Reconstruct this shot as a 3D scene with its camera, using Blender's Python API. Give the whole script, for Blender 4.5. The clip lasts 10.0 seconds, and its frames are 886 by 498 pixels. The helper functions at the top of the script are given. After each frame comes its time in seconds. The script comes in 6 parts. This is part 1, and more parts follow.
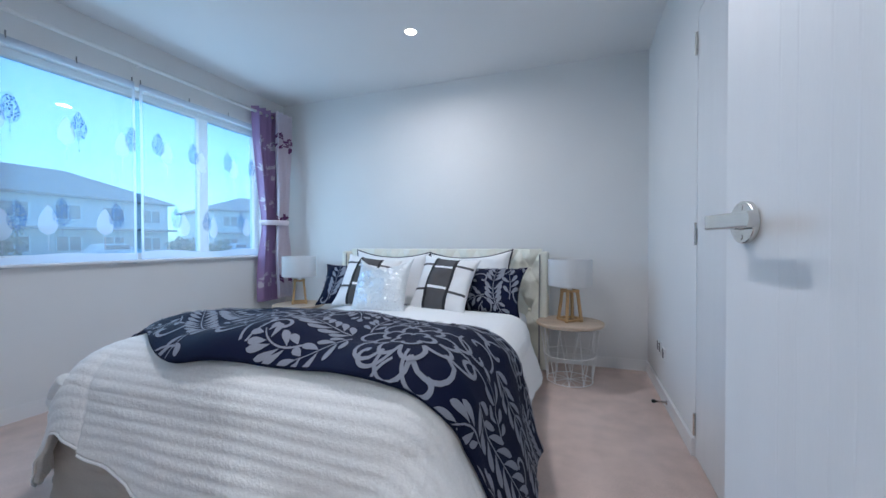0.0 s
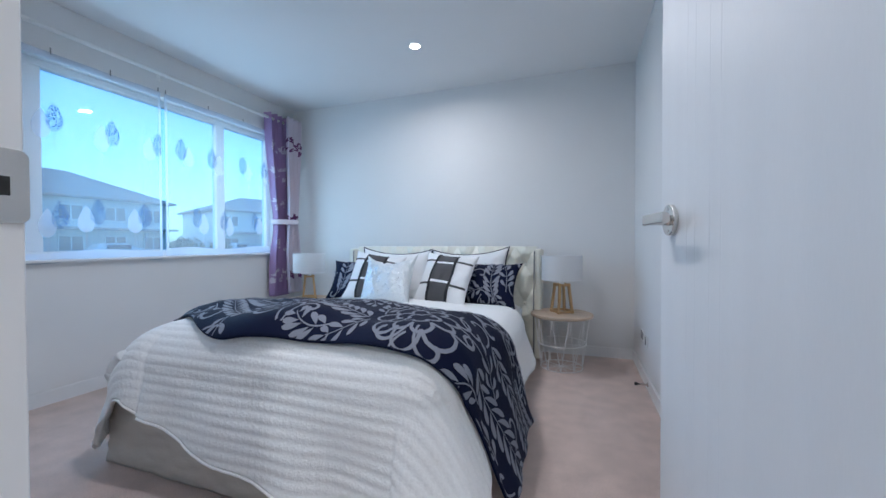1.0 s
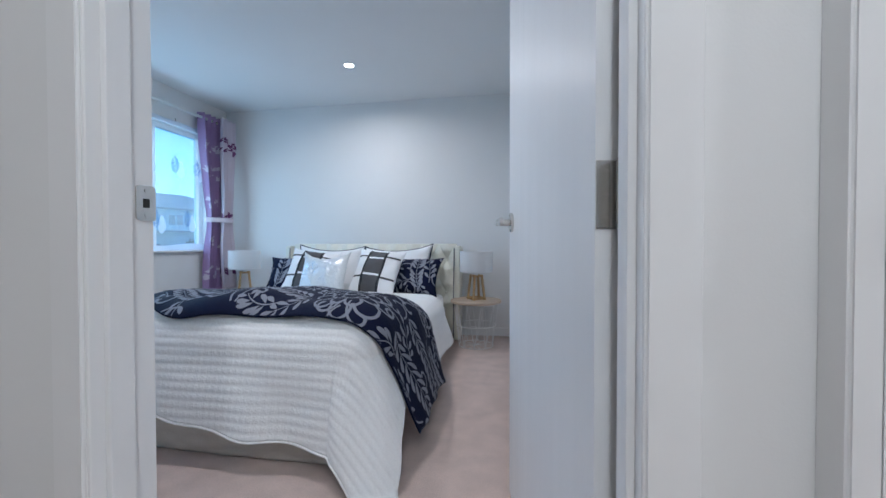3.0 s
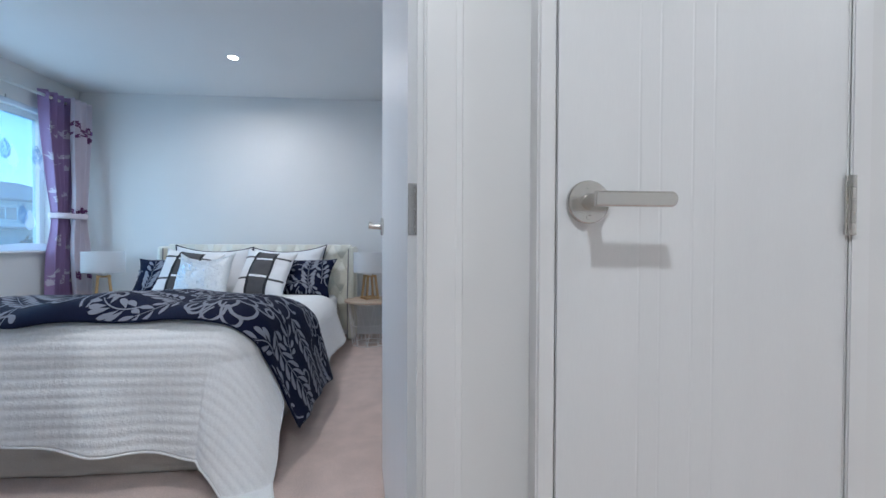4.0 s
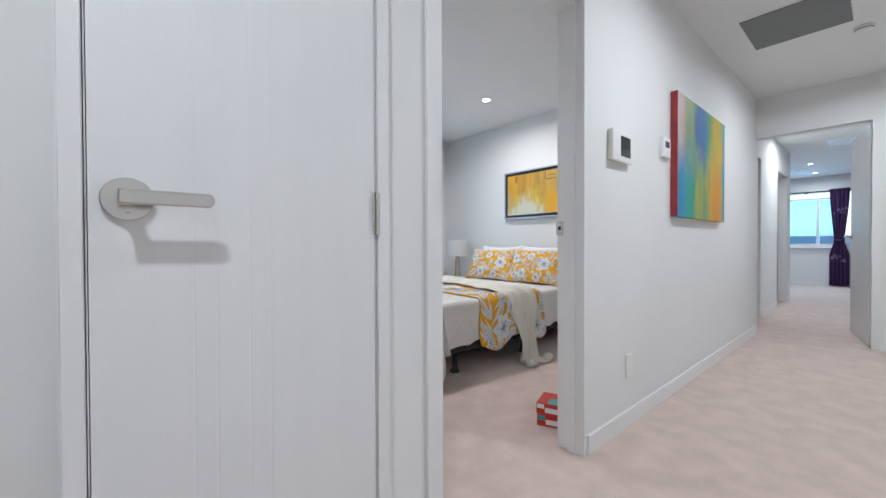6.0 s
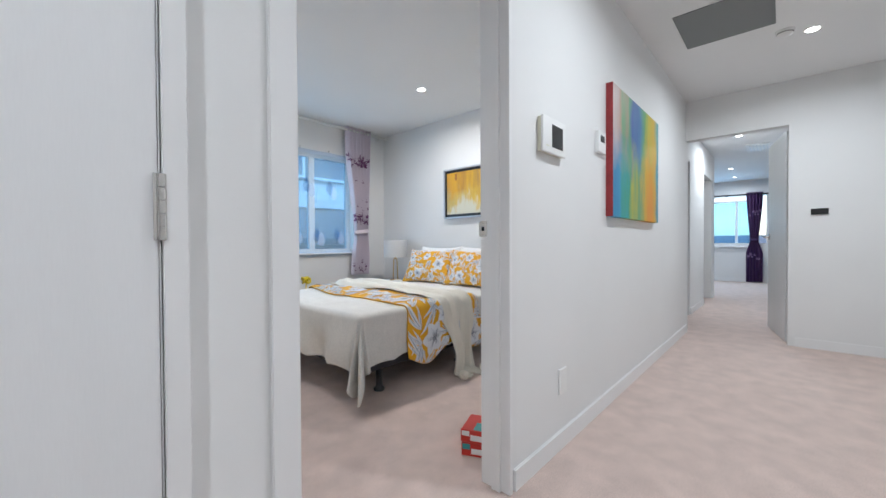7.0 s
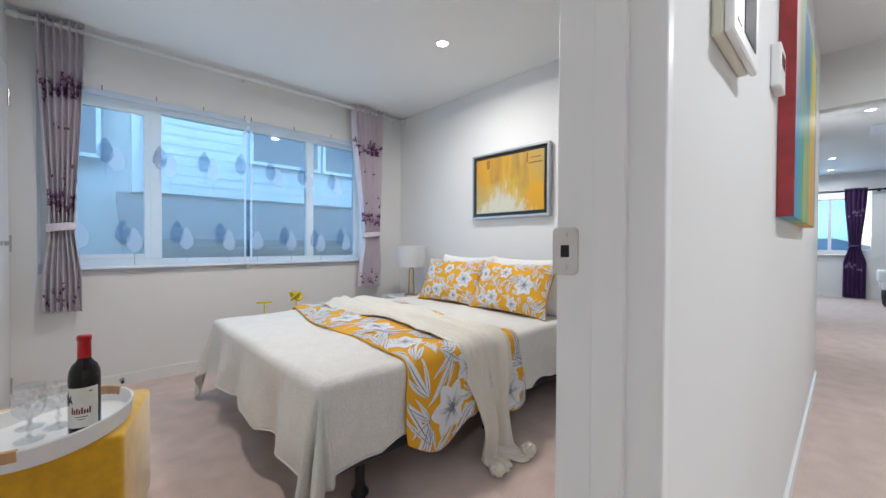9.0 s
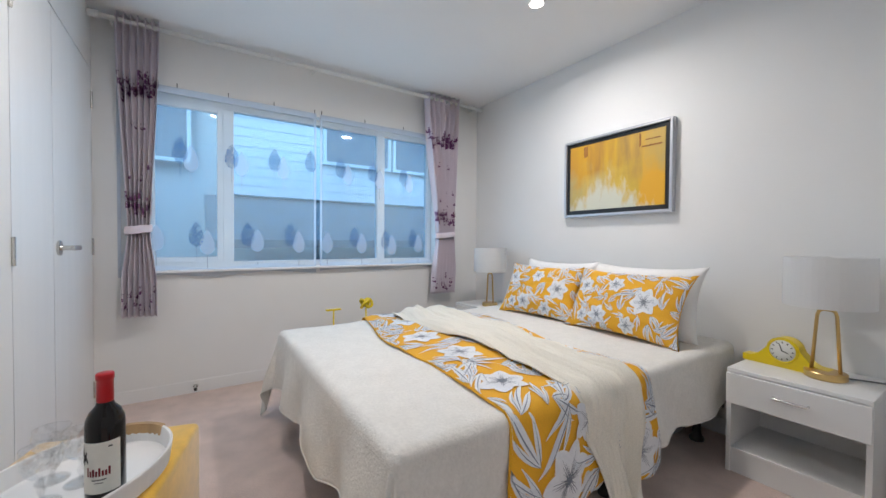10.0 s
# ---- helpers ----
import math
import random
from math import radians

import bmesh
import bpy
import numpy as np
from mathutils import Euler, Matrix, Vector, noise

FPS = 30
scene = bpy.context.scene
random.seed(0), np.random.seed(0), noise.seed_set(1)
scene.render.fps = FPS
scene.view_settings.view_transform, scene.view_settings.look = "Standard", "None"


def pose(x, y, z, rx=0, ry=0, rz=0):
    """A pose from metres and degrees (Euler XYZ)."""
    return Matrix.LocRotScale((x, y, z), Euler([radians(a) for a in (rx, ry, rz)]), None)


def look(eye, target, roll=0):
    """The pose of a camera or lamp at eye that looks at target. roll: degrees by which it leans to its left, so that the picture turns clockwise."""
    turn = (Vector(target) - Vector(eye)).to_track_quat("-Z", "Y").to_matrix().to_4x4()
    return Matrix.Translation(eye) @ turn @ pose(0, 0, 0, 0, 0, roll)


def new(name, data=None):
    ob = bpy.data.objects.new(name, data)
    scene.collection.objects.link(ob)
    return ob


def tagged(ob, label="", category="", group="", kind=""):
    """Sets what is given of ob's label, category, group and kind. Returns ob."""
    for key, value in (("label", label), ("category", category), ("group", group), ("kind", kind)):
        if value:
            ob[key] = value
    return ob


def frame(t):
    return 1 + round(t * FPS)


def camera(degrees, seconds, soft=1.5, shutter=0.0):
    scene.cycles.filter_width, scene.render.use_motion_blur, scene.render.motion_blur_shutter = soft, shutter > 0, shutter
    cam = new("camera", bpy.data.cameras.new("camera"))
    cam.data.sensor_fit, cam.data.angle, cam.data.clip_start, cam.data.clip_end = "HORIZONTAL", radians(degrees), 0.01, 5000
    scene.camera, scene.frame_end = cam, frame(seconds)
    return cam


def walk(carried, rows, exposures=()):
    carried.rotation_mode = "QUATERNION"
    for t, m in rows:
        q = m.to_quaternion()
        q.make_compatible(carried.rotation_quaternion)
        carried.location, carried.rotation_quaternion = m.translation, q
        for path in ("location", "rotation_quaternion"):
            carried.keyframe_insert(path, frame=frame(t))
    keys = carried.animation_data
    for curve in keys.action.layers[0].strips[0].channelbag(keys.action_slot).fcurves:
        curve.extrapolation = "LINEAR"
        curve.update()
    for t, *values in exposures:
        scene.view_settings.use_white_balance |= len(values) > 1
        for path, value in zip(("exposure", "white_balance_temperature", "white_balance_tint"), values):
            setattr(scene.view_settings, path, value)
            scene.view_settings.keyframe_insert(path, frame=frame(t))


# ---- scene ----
cam = camera(99.3, 10.0)
PATH = [
    (0, (0.238, 0.231, 0.966), (-0.433, 2.115, 0.936), -0.2),
    (0.5, (0.267, 0.117, 0.958), (-0.402, 2.001, 0.927), -0.2),
    (1, (0.299, 0.017, 0.949), (-0.371, 1.901, 0.918), -0.2),
    (1.5, (0.32, -0.109, 0.935), (-0.323, 1.785, 0.905), 0.0),
    (2, (0.357, -0.211, 0.926), (-0.213, 1.706, 0.895), -0.0),
    (3.5, (0.559, -0.454, 0.929), (0.411, 1.54, 0.899), -0.0),
    (4, (0.628, -0.525, 0.931), (0.767, 1.47, 0.904), 0.2),
    (4.5, (0.691, -0.599, 0.928), (1.173, 1.342, 0.908), 0.4),
    (5, (0.739, -0.657, 0.925), (1.565, 1.164, 0.903), 0.1),
    (5.5, (0.796, -0.706, 0.922), (1.903, 0.96, 0.903), -0.2),
    (6, (0.888, -0.724, 0.924), (2.191, 0.793, 0.902), -0.2),
    (7.5, (1.413, -0.533, 0.953), (2.92, 0.782, 0.923), -0.2),
    (8, (1.613, -0.393, 0.969), (3.123, 0.918, 0.938), -0.1),
    (8.5, (1.808, -0.227, 0.994), (3.289, 1.116, 0.963), -0.0),
    (9, (1.947, -0.025, 1.007), (3.313, 1.436, 0.979), 0.3),
    (9.5, (2.049, 0.18, 1.017), (3.278, 1.758, 0.99), 0.3),
    (10, (2.115, 0.377, 1.038), (3.208, 2.052, 1.0), 0.4),
]
EXPOSURES = [(0.0, 1.84, 6200, 10), (1.0, 1.83, 6200, 10), (2.2, 1.84, 6200, 10), (3.5, 1.78, 6230, 9), (4.5, 1.80, 6250, 9), (6.0, 1.88, 6280, 9), (7.5, 1.95, 6300, 9), (9.0, 1.95, 6550, 10), (10.0, 1.92, 6600, 11)]
walk(cam, [(t, look(eye, target, roll)) for t, eye, target, roll in PATH], EXPOSURES)

# ---- world and light ----
world = bpy.data.worlds.new("dusk_sky")
scene.world = world
world.use_nodes = True
wn = world.node_tree.nodes
sky = wn.new("ShaderNodeTexSky")
sky.sky_type = "NISHITA"
sky.sun_disc = False
sky.sun_elevation, sky.sun_rotation = radians(38), radians(200)
sky.ozone_density, sky.air_density, sky.dust_density = 2.0, 1.0, 1.2
wn["Background"].inputs["Strength"].default_value = 0.125
world.node_tree.links.new(sky.outputs[0], wn["Background"].inputs["Color"])
sun_data = bpy.data.lights.new("sun", "SUN")
sun_data.energy, sun_data.angle, sun_data.color = 0.12, radians(40), (1.0, 0.93, 0.85)
sun = new("sun", sun_data)
sun.matrix_world = look((0, 0, 30), (10, 24, 22))

COOL, SOFT, NEUTRAL = (0.89, 0.95, 1.0), (0.97, 0.955, 1.0), (1.0, 0.965, 0.945)    # the hall's and the two bedrooms' lamps


def downlight_lamp(x, y, z, watts, color):
    data = bpy.data.lights.new("downlight_lamp", "AREA")
    data.shape, data.size, data.energy, data.color = "DISK", 0.11, watts, color
    data.spread = radians(168)
    ob = new("downlight_lamp", data)
    ob.matrix_world = pose(x, y, z)
    return ob


def window_light(name, x, y, z, sx, sz, rz, watts):
    """The sky's light in a window's opening."""
    data = bpy.data.lights.new(name, "AREA")
    data.shape, data.size, data.size_y, data.energy, data.color = "RECTANGLE", sx, sz, watts, (0.42, 0.72, 1.0)
    ob = new(name, data)
    ob.matrix_world = pose(x, y, z, 90, 0, rz)
    return ob


window_light("window_light_west", -2.725, 2.2, 1.46, 1.7, 1.05, -90, 4.2)
window_light("window_light_north", 2.92, 3.505, 1.42, 2.1, 1.05, 180, 2.6)
window_light("window_light_east", 12.9, 0.6, 1.5, 2.0, 1.1, 90, 12)


# ---- materials ----
def material(name, color, rough=0.6, metal=0.0, grain=0.0, scale=30.0, bump=0.0, bump_scale=200.0, blotch=0.0, blotch_scale=2.0,
             sheen=0.0, coat=0.0, spec=0.5, stretch=(1, 1, 1)):
    """A surface with fine grain, broad blotches and relief."""
    m = bpy.data.materials.new(name)
    m.use_nodes = True
    nt = m.node_tree
    b = nt.nodes["Principled BSDF"]
    b.inputs["Roughness"].default_value, b.inputs["Metallic"].default_value = rough, metal
    b.inputs["Specular IOR Level"].default_value = spec
    b.inputs["Sheen Weight"].default_value, b.inputs["Coat Weight"].default_value = sheen, coat
    co = nt.nodes.new("ShaderNodeTexCoord")
    mp = nt.nodes.new("ShaderNodeMapping")
    mp.inputs["Scale"].default_value = stretch
    nt.links.new(co.outputs["Object"], mp.inputs["Vector"])
    last = None
    base = (*color, 1)
    for amount, sc, detail in ((grain, scale, 4), (blotch, blotch_scale, 3)):
        if amount <= 0:
            continue
        n = nt.nodes.new("ShaderNodeTexNoise")
        n.inputs["Scale"].default_value, n.inputs["Detail"].default_value = sc, detail
        nt.links.new(mp.outputs[0], n.inputs["Vector"])
        r = nt.nodes.new("ShaderNodeMapRange")
        r.inputs["From Min"].default_value, r.inputs["From Max"].default_value = 0.3, 0.7
        r.inputs["To Min"].default_value, r.inputs["To Max"].default_value = 1 - amount, 1 + amount * 0.5
        nt.links.new(n.outputs["Fac"], r.inputs["Value"])
        mx = nt.nodes.new("ShaderNodeMix")
        mx.data_type, mx.blend_type = "RGBA", "MULTIPLY"
        mx.inputs[0].default_value = 1.0
        if last is None:
            mx.inputs[6].default_value = base
        else:
            nt.links.new(last, mx.inputs[6])
        nt.links.new(r.outputs[0], mx.inputs[7])
        last = mx.outputs[2]
    if last is None:
        b.inputs["Base Color"].default_value = base
    else:
        nt.links.new(last, b.inputs["Base Color"])
    if bump > 0:
        n = nt.nodes.new("ShaderNodeTexNoise")
        n.inputs["Scale"].default_value, n.inputs["Detail"].default_value = bump_scale, 3
        nt.links.new(mp.outputs[0], n.inputs["Vector"])
        bp = nt.nodes.new("ShaderNodeBump")
        bp.inputs["Strength"].default_value, bp.inputs["Distance"].default_value = bump, 0.004
        nt.links.new(n.outputs["Fac"], bp.inputs["Height"])
        nt.links.new(bp.outputs[0], b.inputs["Normal"])
    return m


def glowing(name, color, strength):
    m = bpy.data.materials.new(name)
    m.use_nodes = True
    b = m.node_tree.nodes["Principled BSDF"]
    b.inputs["Base Color"].default_value = (*color, 1)
    b.inputs["Emission Color"].default_value, b.inputs["Emission Strength"].default_value = (*color, 1), strength
    return m


def sheer_cloth(name, color, see, lace=0.0):
    """A thin woven voile: part open weave, part lit thread."""
    m = bpy.data.materials.new(name)
    m.use_nodes = True
    nt = m.node_tree
    nt.nodes.remove(nt.nodes["Principled BSDF"])
    out = nt.nodes["Material Output"]
    tr, df, tl = (nt.nodes.new("ShaderNodeBsdf" + k) for k in ("Transparent", "Diffuse", "Translucent"))
    df.inputs[0].default_value = tl.inputs[0].default_value = (*color, 1)
    a, b2 = nt.nodes.new("ShaderNodeMixShader"), nt.nodes.new("ShaderNodeMixShader")
    a.inputs[0].default_value = 0.5
    nt.links.new(df.outputs[0], a.inputs[1])
    nt.links.new(tl.outputs[0], a.inputs[2])
    b2.inputs[0].default_value = 1 - see
    if lace > 0:
        co, vo, rg = (nt.nodes.new("ShaderNode" + k) for k in ("TexCoord", "TexVoronoi", "MapRange"))
        vo.feature = "DISTANCE_TO_EDGE"
        vo.inputs["Scale"].default_value = lace
        nt.links.new(co.outputs["Object"], vo.inputs["Vector"])
        nt.links.new(vo.outputs["Distance"], rg.inputs["Value"])
        rg.inputs["From Min"].default_value, rg.inputs["From Max"].default_value = 0.05, 0.22
        rg.inputs["To Min"].default_value, rg.inputs["To Max"].default_value = 0.06, 1 - see
        nt.links.new(rg.outputs[0], b2.inputs[0])
    nt.links.new(tr.outputs[0], b2.inputs[1])
    nt.links.new(a.outputs[0], b2.inputs[2])
    nt.links.new(b2.outputs[0], out.inputs["Surface"])
    return m


def clear_glass(name, tint=(1, 1, 1), gloss=0.08):
    m = bpy.data.materials.new(name)
    m.use_nodes = True
    nt = m.node_tree
    nt.nodes.remove(nt.nodes["Principled BSDF"])
    tr, gl, mx = (nt.nodes.new("ShaderNode" + k) for k in ("BsdfTransparent", "BsdfGlossy", "MixShader"))
    tr.inputs[0].default_value = (*tint, 1)
    gl.inputs["Roughness"].default_value = 0.02
    mx.inputs[0].default_value = gloss
    nt.links.new(tr.outputs[0], mx.inputs[1])
    nt.links.new(gl.outputs[0], mx.inputs[2])
    nt.links.new(mx.outputs[0], nt.nodes["Material Output"].inputs["Surface"])
    return m


WALL = material("white wall paint", (0.78, 0.78, 0.775), 0.75, blotch=0.03, blotch_scale=1.2, bump=0.05, bump_scale=260)
CEIL = material("white ceiling paint", (0.80, 0.80, 0.80), 0.85, blotch=0.025, blotch_scale=0.9, bump=0.04, bump_scale=200)
TRIM = material("white gloss trim paint", (0.80, 0.80, 0.80), 0.38, blotch=0.02, blotch_scale=3)
DOOR = material("white satin door paint", (0.79, 0.795, 0.80), 0.42, grain=0.015, scale=60, blotch=0.02, blotch_scale=2, stretch=(8, 8, 0.6))
CARPET = material("pale pink-beige cut pile carpet", (0.66, 0.515, 0.455), 0.95, grain=0.16, scale=190, blotch=0.13, blotch_scale=8.0, bump=0.6, bump_scale=420, sheen=0.2)
STEEL = material("brushed nickel", (0.64, 0.62, 0.59), 0.22, 1.0, grain=0.05, scale=300, stretch=(1, 1, 12))
CHROME = material("polished steel", (0.75, 0.75, 0.75), 0.15, 1.0)
ALU = material("white powder-coated aluminium", (0.72, 0.75, 0.78), 0.45)
# the dusk light's blue cast is put into the panes' tint
GLASS = clear_glass("window glass tinted for the outdoor light's blue", (0.60, 0.85, 1.0))
CRYSTAL = clear_glass("cut crystal", (0.985, 0.99, 0.995), 0.24)
SHEER = sheer_cloth("white voile", (0.78, 0.85, 0.89), 0.76)
HEM = sheer_cloth("white voile hem", (0.72, 0.78, 0.88), 0.30)
LEAF_DARK = sheer_cloth("slate burnout print", (0.05, 0.12, 0.27), 0.10, 70.0)
LEAF_PALE = sheer_cloth("white burnout print", (0.72, 0.73, 0.84), 0.66)
GLOW = glowing("downlight diffuser", (1.0, 0.97, 0.92), 4.0)
BLACK = material("black plastic", (0.015, 0.015, 0.016), 0.35)
PLASTIC = material("white plastic", (0.80, 0.80, 0.79), 0.35)
DARK = material("dark shadow gap", (0.03, 0.03, 0.03), 0.9)


# ---- mesh helpers ----
def mesh_of(bm, name, mat, smooth=False):
    me = bpy.data.meshes.new(name)
    bmesh.ops.recalc_face_normals(bm, faces=bm.faces)
    bm.to_mesh(me)
    bm.free()
    for mm in (mat if isinstance(mat, (list, tuple)) else [mat]):
        me.materials.append(mm)
    if smooth:
        me.polygons.foreach_set("use_smooth", [True] * len(me.polygons))
    return me


def part(name, bm, mat, parent=None, label="", smooth=False):
    ob = new(name, mesh_of(bm, name, mat, smooth))
    if parent is not None:
        ob.parent = parent
    if label:
        ob["label"] = label
    return ob


def thing(name, bm, mat, label, category, group="", kind="", smooth=False):
    return tagged(part(name, bm, mat, None, "", smooth), label, category, group, kind)


def base(name, label, category, at=(0, 0, 0), rz=0.0, group=""):
    ob = new(name)
    ob.empty_display_size = 0.05
    ob.matrix_world = pose(*at, 0, 0, rz)
    return tagged(ob, label, category, group)


def structure(name, bm, mat, label="", smooth=False):
    return tagged(part(name, bm, mat, None, "", smooth), label or name.replace("_", " "), name.split("_")[0], "", "structure")


def box(x0, x1, y0, y1, z0, z1, bev=0.0, seg=1, bm=None):
    own = bmesh.new()
    vs = [own.verts.new((x, y, z)) for x in (x0, x1) for y in (y0, y1) for z in (z0, z1)]
    for f in ((0, 1, 3, 2), (4, 6, 7, 5), (0, 4, 5, 1), (2, 3, 7, 6), (0, 2, 6, 4), (1, 5, 7, 3)):
        own.faces.new([vs[i] for i in f])
    if bev > 0:
        bmesh.ops.bevel(own, geom=own.edges[:], offset=bev, segments=seg, affect="EDGES", profile=0.5)
    if bm is None:
        return own
    return merge(bm, own)


def merge(bm, own, m=None):
    if m is not None:
        bmesh.ops.transform(own, matrix=m, verts=own.verts)
    me = bpy.data.meshes.new("tmp")
    own.to_mesh(me)
    own.free()
    bm.from_mesh(me)
    bpy.data.meshes.remove(me)
    return bm


def lathe(profile, n=32, bm=None, sx=1.0, sy=1.0):
    """A turned body from rows of radius and height."""
    own = bmesh.new()
    rings = [[own.verts.new((r * sx * math.cos(2 * math.pi * i / n), r * sy * math.sin(2 * math.pi * i / n), z)) for i in range(n)] for r, z in profile]
    for a, b in zip(rings, rings[1:]):
        for i in range(n):
            own.faces.new((a[i], a[(i + 1) % n], b[(i + 1) % n], b[i]))
    for ring in (rings[0], rings[-1]):
        own.faces.new(ring)
    bmesh.ops.remove_doubles(own, verts=own.verts, dist=1e-5)
    return own if bm is None else merge(bm, own)


def tube(points, r, n=8, bm=None, closed=False):
    """A round bar along a line of points."""
    own = bmesh.new()
    pts = [Vector(p) for p in points]
    rings = []
    for i, p in enumerate(pts):
        if closed:
            d = pts[(i + 1) % len(pts)] - pts[i - 1]
        else:
            d = pts[min(i + 1, len(pts) - 1)] - pts[max(i - 1, 0)]
        q = d.normalized().to_track_quat("Z", "Y")
        rings.append([own.verts.new(p + q @ Vector((r * math.cos(2 * math.pi * k / n), r * math.sin(2 * math.pi * k / n), 0))) for k in range(n)])
    pairs = list(zip(rings, rings[1:])) + ([(rings[-1], rings[0])] if closed else [])
    for a, b in pairs:
        for k in range(n):
            own.faces.new((a[k], a[(k + 1) % n], b[(k + 1) % n], b[k]))
    if not closed:
        own.faces.new(rings[0])
        own.faces.new(rings[-1])
    return own if bm is None else merge(bm, own)


def sheet(fn, nu, nv, thick=0.0, bm=None):
    """A cloth or skin: fn(u, v) for u, v in 0..1. thick gives it a second face below."""
    own = bmesh.new()
    g = [[own.verts.new(fn(i / nu, j / nv)) for j in range(nv + 1)] for i in range(nu + 1)]
    for i in range(nu):
        for j in range(nv):
            own.faces.new((g[i][j], g[i + 1][j], g[i + 1][j + 1], g[i][j + 1]))
    if thick > 0:
        own.normal_update()
        low = [[own.verts.new(v.co - v.normal * thick) for v in row] for row in g]
        for i in range(nu):
            for j in range(nv):
                own.faces.new((low[i][j], low[i][j + 1], low[i + 1][j + 1], low[i + 1][j]))
        for i in range(nu):
            for j in (0, nv):
                own.faces.new((g[i][j], g[i + 1][j], low[i + 1][j], low[i][j]))
        for j in range(nv):
            for i in (0, nu):
                own.faces.new((g[i][j], g[i][j + 1], low[i][j + 1], low[i][j]))
    return own if bm is None else merge(bm, own)


def normal_at(fn, u, v, e=1e-3):
    a = Vector(fn(u + e, v)) - Vector(fn(u - e, v))
    b = Vector(fn(u, v + e)) - Vector(fn(u, v - e))
    n = a.cross(b)
    return n.normalized() if n.length > 1e-12 else Vector((0, 0, 1))


class Print:
    """Flat woven motifs laid on a cloth fn(u, v); a motif is drawn in metres, (a, b) from the cloth's corner."""

    def __init__(self, fn, lu, lv, lift=0.002, sign=1.0):
        self.fn, self.lu, self.lv, self.lift, self.sign, self.bm, self.k = fn, lu, lv, lift, sign, bmesh.new(), 0
        self.used, self.gap = set(), False

    def place(self, a, b, extra=0.0):
        u, v = a / self.lu, b / self.lv
        return Vector(self.fn(u, v)) + self.sign * normal_at(self.fn, u, v) * (self.lift + extra)

    def clip(self, p):
        return (min(max(p[0], 0.004), self.lu - 0.004), min(max(p[1], 0.004), self.lv - 0.004))

    def inside(self, a, b):
        return 0.0 < a < self.lu and 0.0 < b < self.lv

    def ribbon(self, spine, widths, gap=False):
        """A strip along spine with a width at each point, cut off at the cloth's edge. gap: only where the cloth is still bare."""
        if not any(self.inside(*p) for p in spine):
            return
        cells = set()
        rows2 = []
        for i, p in enumerate(spine):
            q, s = spine[min(i + 1, len(spine) - 1)], spine[max(i - 1, 0)]
            dx, dy = q[0] - s[0], q[1] - s[1]
            d = math.hypot(dx, dy) or 1
            w = widths[i]
            l, r = (p[0] - dy / d * w, p[1] + dx / d * w), (p[0] + dy / d * w, p[1] - dx / d * w)
            rows2.append((l, p, r))
            if i:
                cells |= {(int(c[0] / 0.008), int(c[1] / 0.008)) for c in (l, p, r)}
        if gap and len(cells & self.used) > 0.2 * len(cells):
            return
        self.used |= cells
        self.k += 1
        extra = 0.0003 * (self.k % 6)
        rows = [[self.bm.verts.new(self.place(*self.clip(c), extra)) for c in row] for row in rows2]
        for x, y in zip(rows, rows[1:]):
            for c in (0, 1):
                self.bm.faces.new((x[c], x[c + 1], y[c + 1], y[c]))

    def leaf(self, a, b, ang, length, width, bend=0.0, n=6, blunt=0.5, egg=1.0):
        spine, wid, x, y = [], [], a, b
        for i in range(n + 1):
            t = i / n
            spine.append((x, y))
            wid.append(max(width * math.sin(math.pi * t ** blunt) ** egg if 0 < i < n else 0.0006, 0.0006))
            th = ang + bend * t
            x, y = x + math.cos(th) * length / n, y + math.sin(th) * length / n
        self.ribbon(spine, wid, self.gap)

    def stem(self, a, b, ang, length, width, bend, n=10, taper=0.4):
        pts, wid, x, y = [], [], a, b
        for i in range(n + 1):
            t = i / n
            pts.append((x, y))
            wid.append(width * (1 - (1 - taper) * t))
            th = ang + bend * t
            x, y = x + math.cos(th) * length / n, y + math.sin(th) * length / n
        self.ribbon(pts, wid)
        return pts

    def spray(self, a, b, ang, length, bend, leaves=6, leaf=0.055, width=0.011, strict=4):
        """A curved stem with leaves down both sides and one at its tip."""
        if self.gap:
            mid = [(a + math.cos(ang + bend * t * 0.5) * length * t, b + math.sin(ang + bend * t * 0.5) * length * t) for t in (0.15, 0.35, 0.55, 0.75, 0.95)]
            nx, ny = -math.sin(ang + bend * 0.5) * leaf * 0.7, math.cos(ang + bend * 0.5) * leaf * 0.7
            wide = [(p[0] + k * nx, p[1] + k * ny) for p in mid for k in (-1, -0.5, 0, 0.5, 1)]
            if sum((int(p[0] / 0.008), int(p[1] / 0.008)) in self.used for p in wide) > strict:
                return
        pts = self.stem(a, b, ang, length, 0.0035, bend)
        for i in range(leaves):
            t = (i + 1) / (leaves + 0.3)
            p = pts[min(int(t * (len(pts) - 1)), len(pts) - 1)]
            th = ang + bend * t
            s = leaf * (0.7 + 0.5 * math.sin(math.pi * t))
            for side in (-1, 1):
                self.leaf(p[0] + 0.006 * math.cos(th + side), p[1] + 0.006 * math.sin(th + side), th + side * 0.95, s, width, -side * 0.55, 10, 1.6, 0.55)
        self.leaf(pts[-1][0], pts[-1][1], ang + bend, leaf, width, 0, 10, 1.6, 0.55)

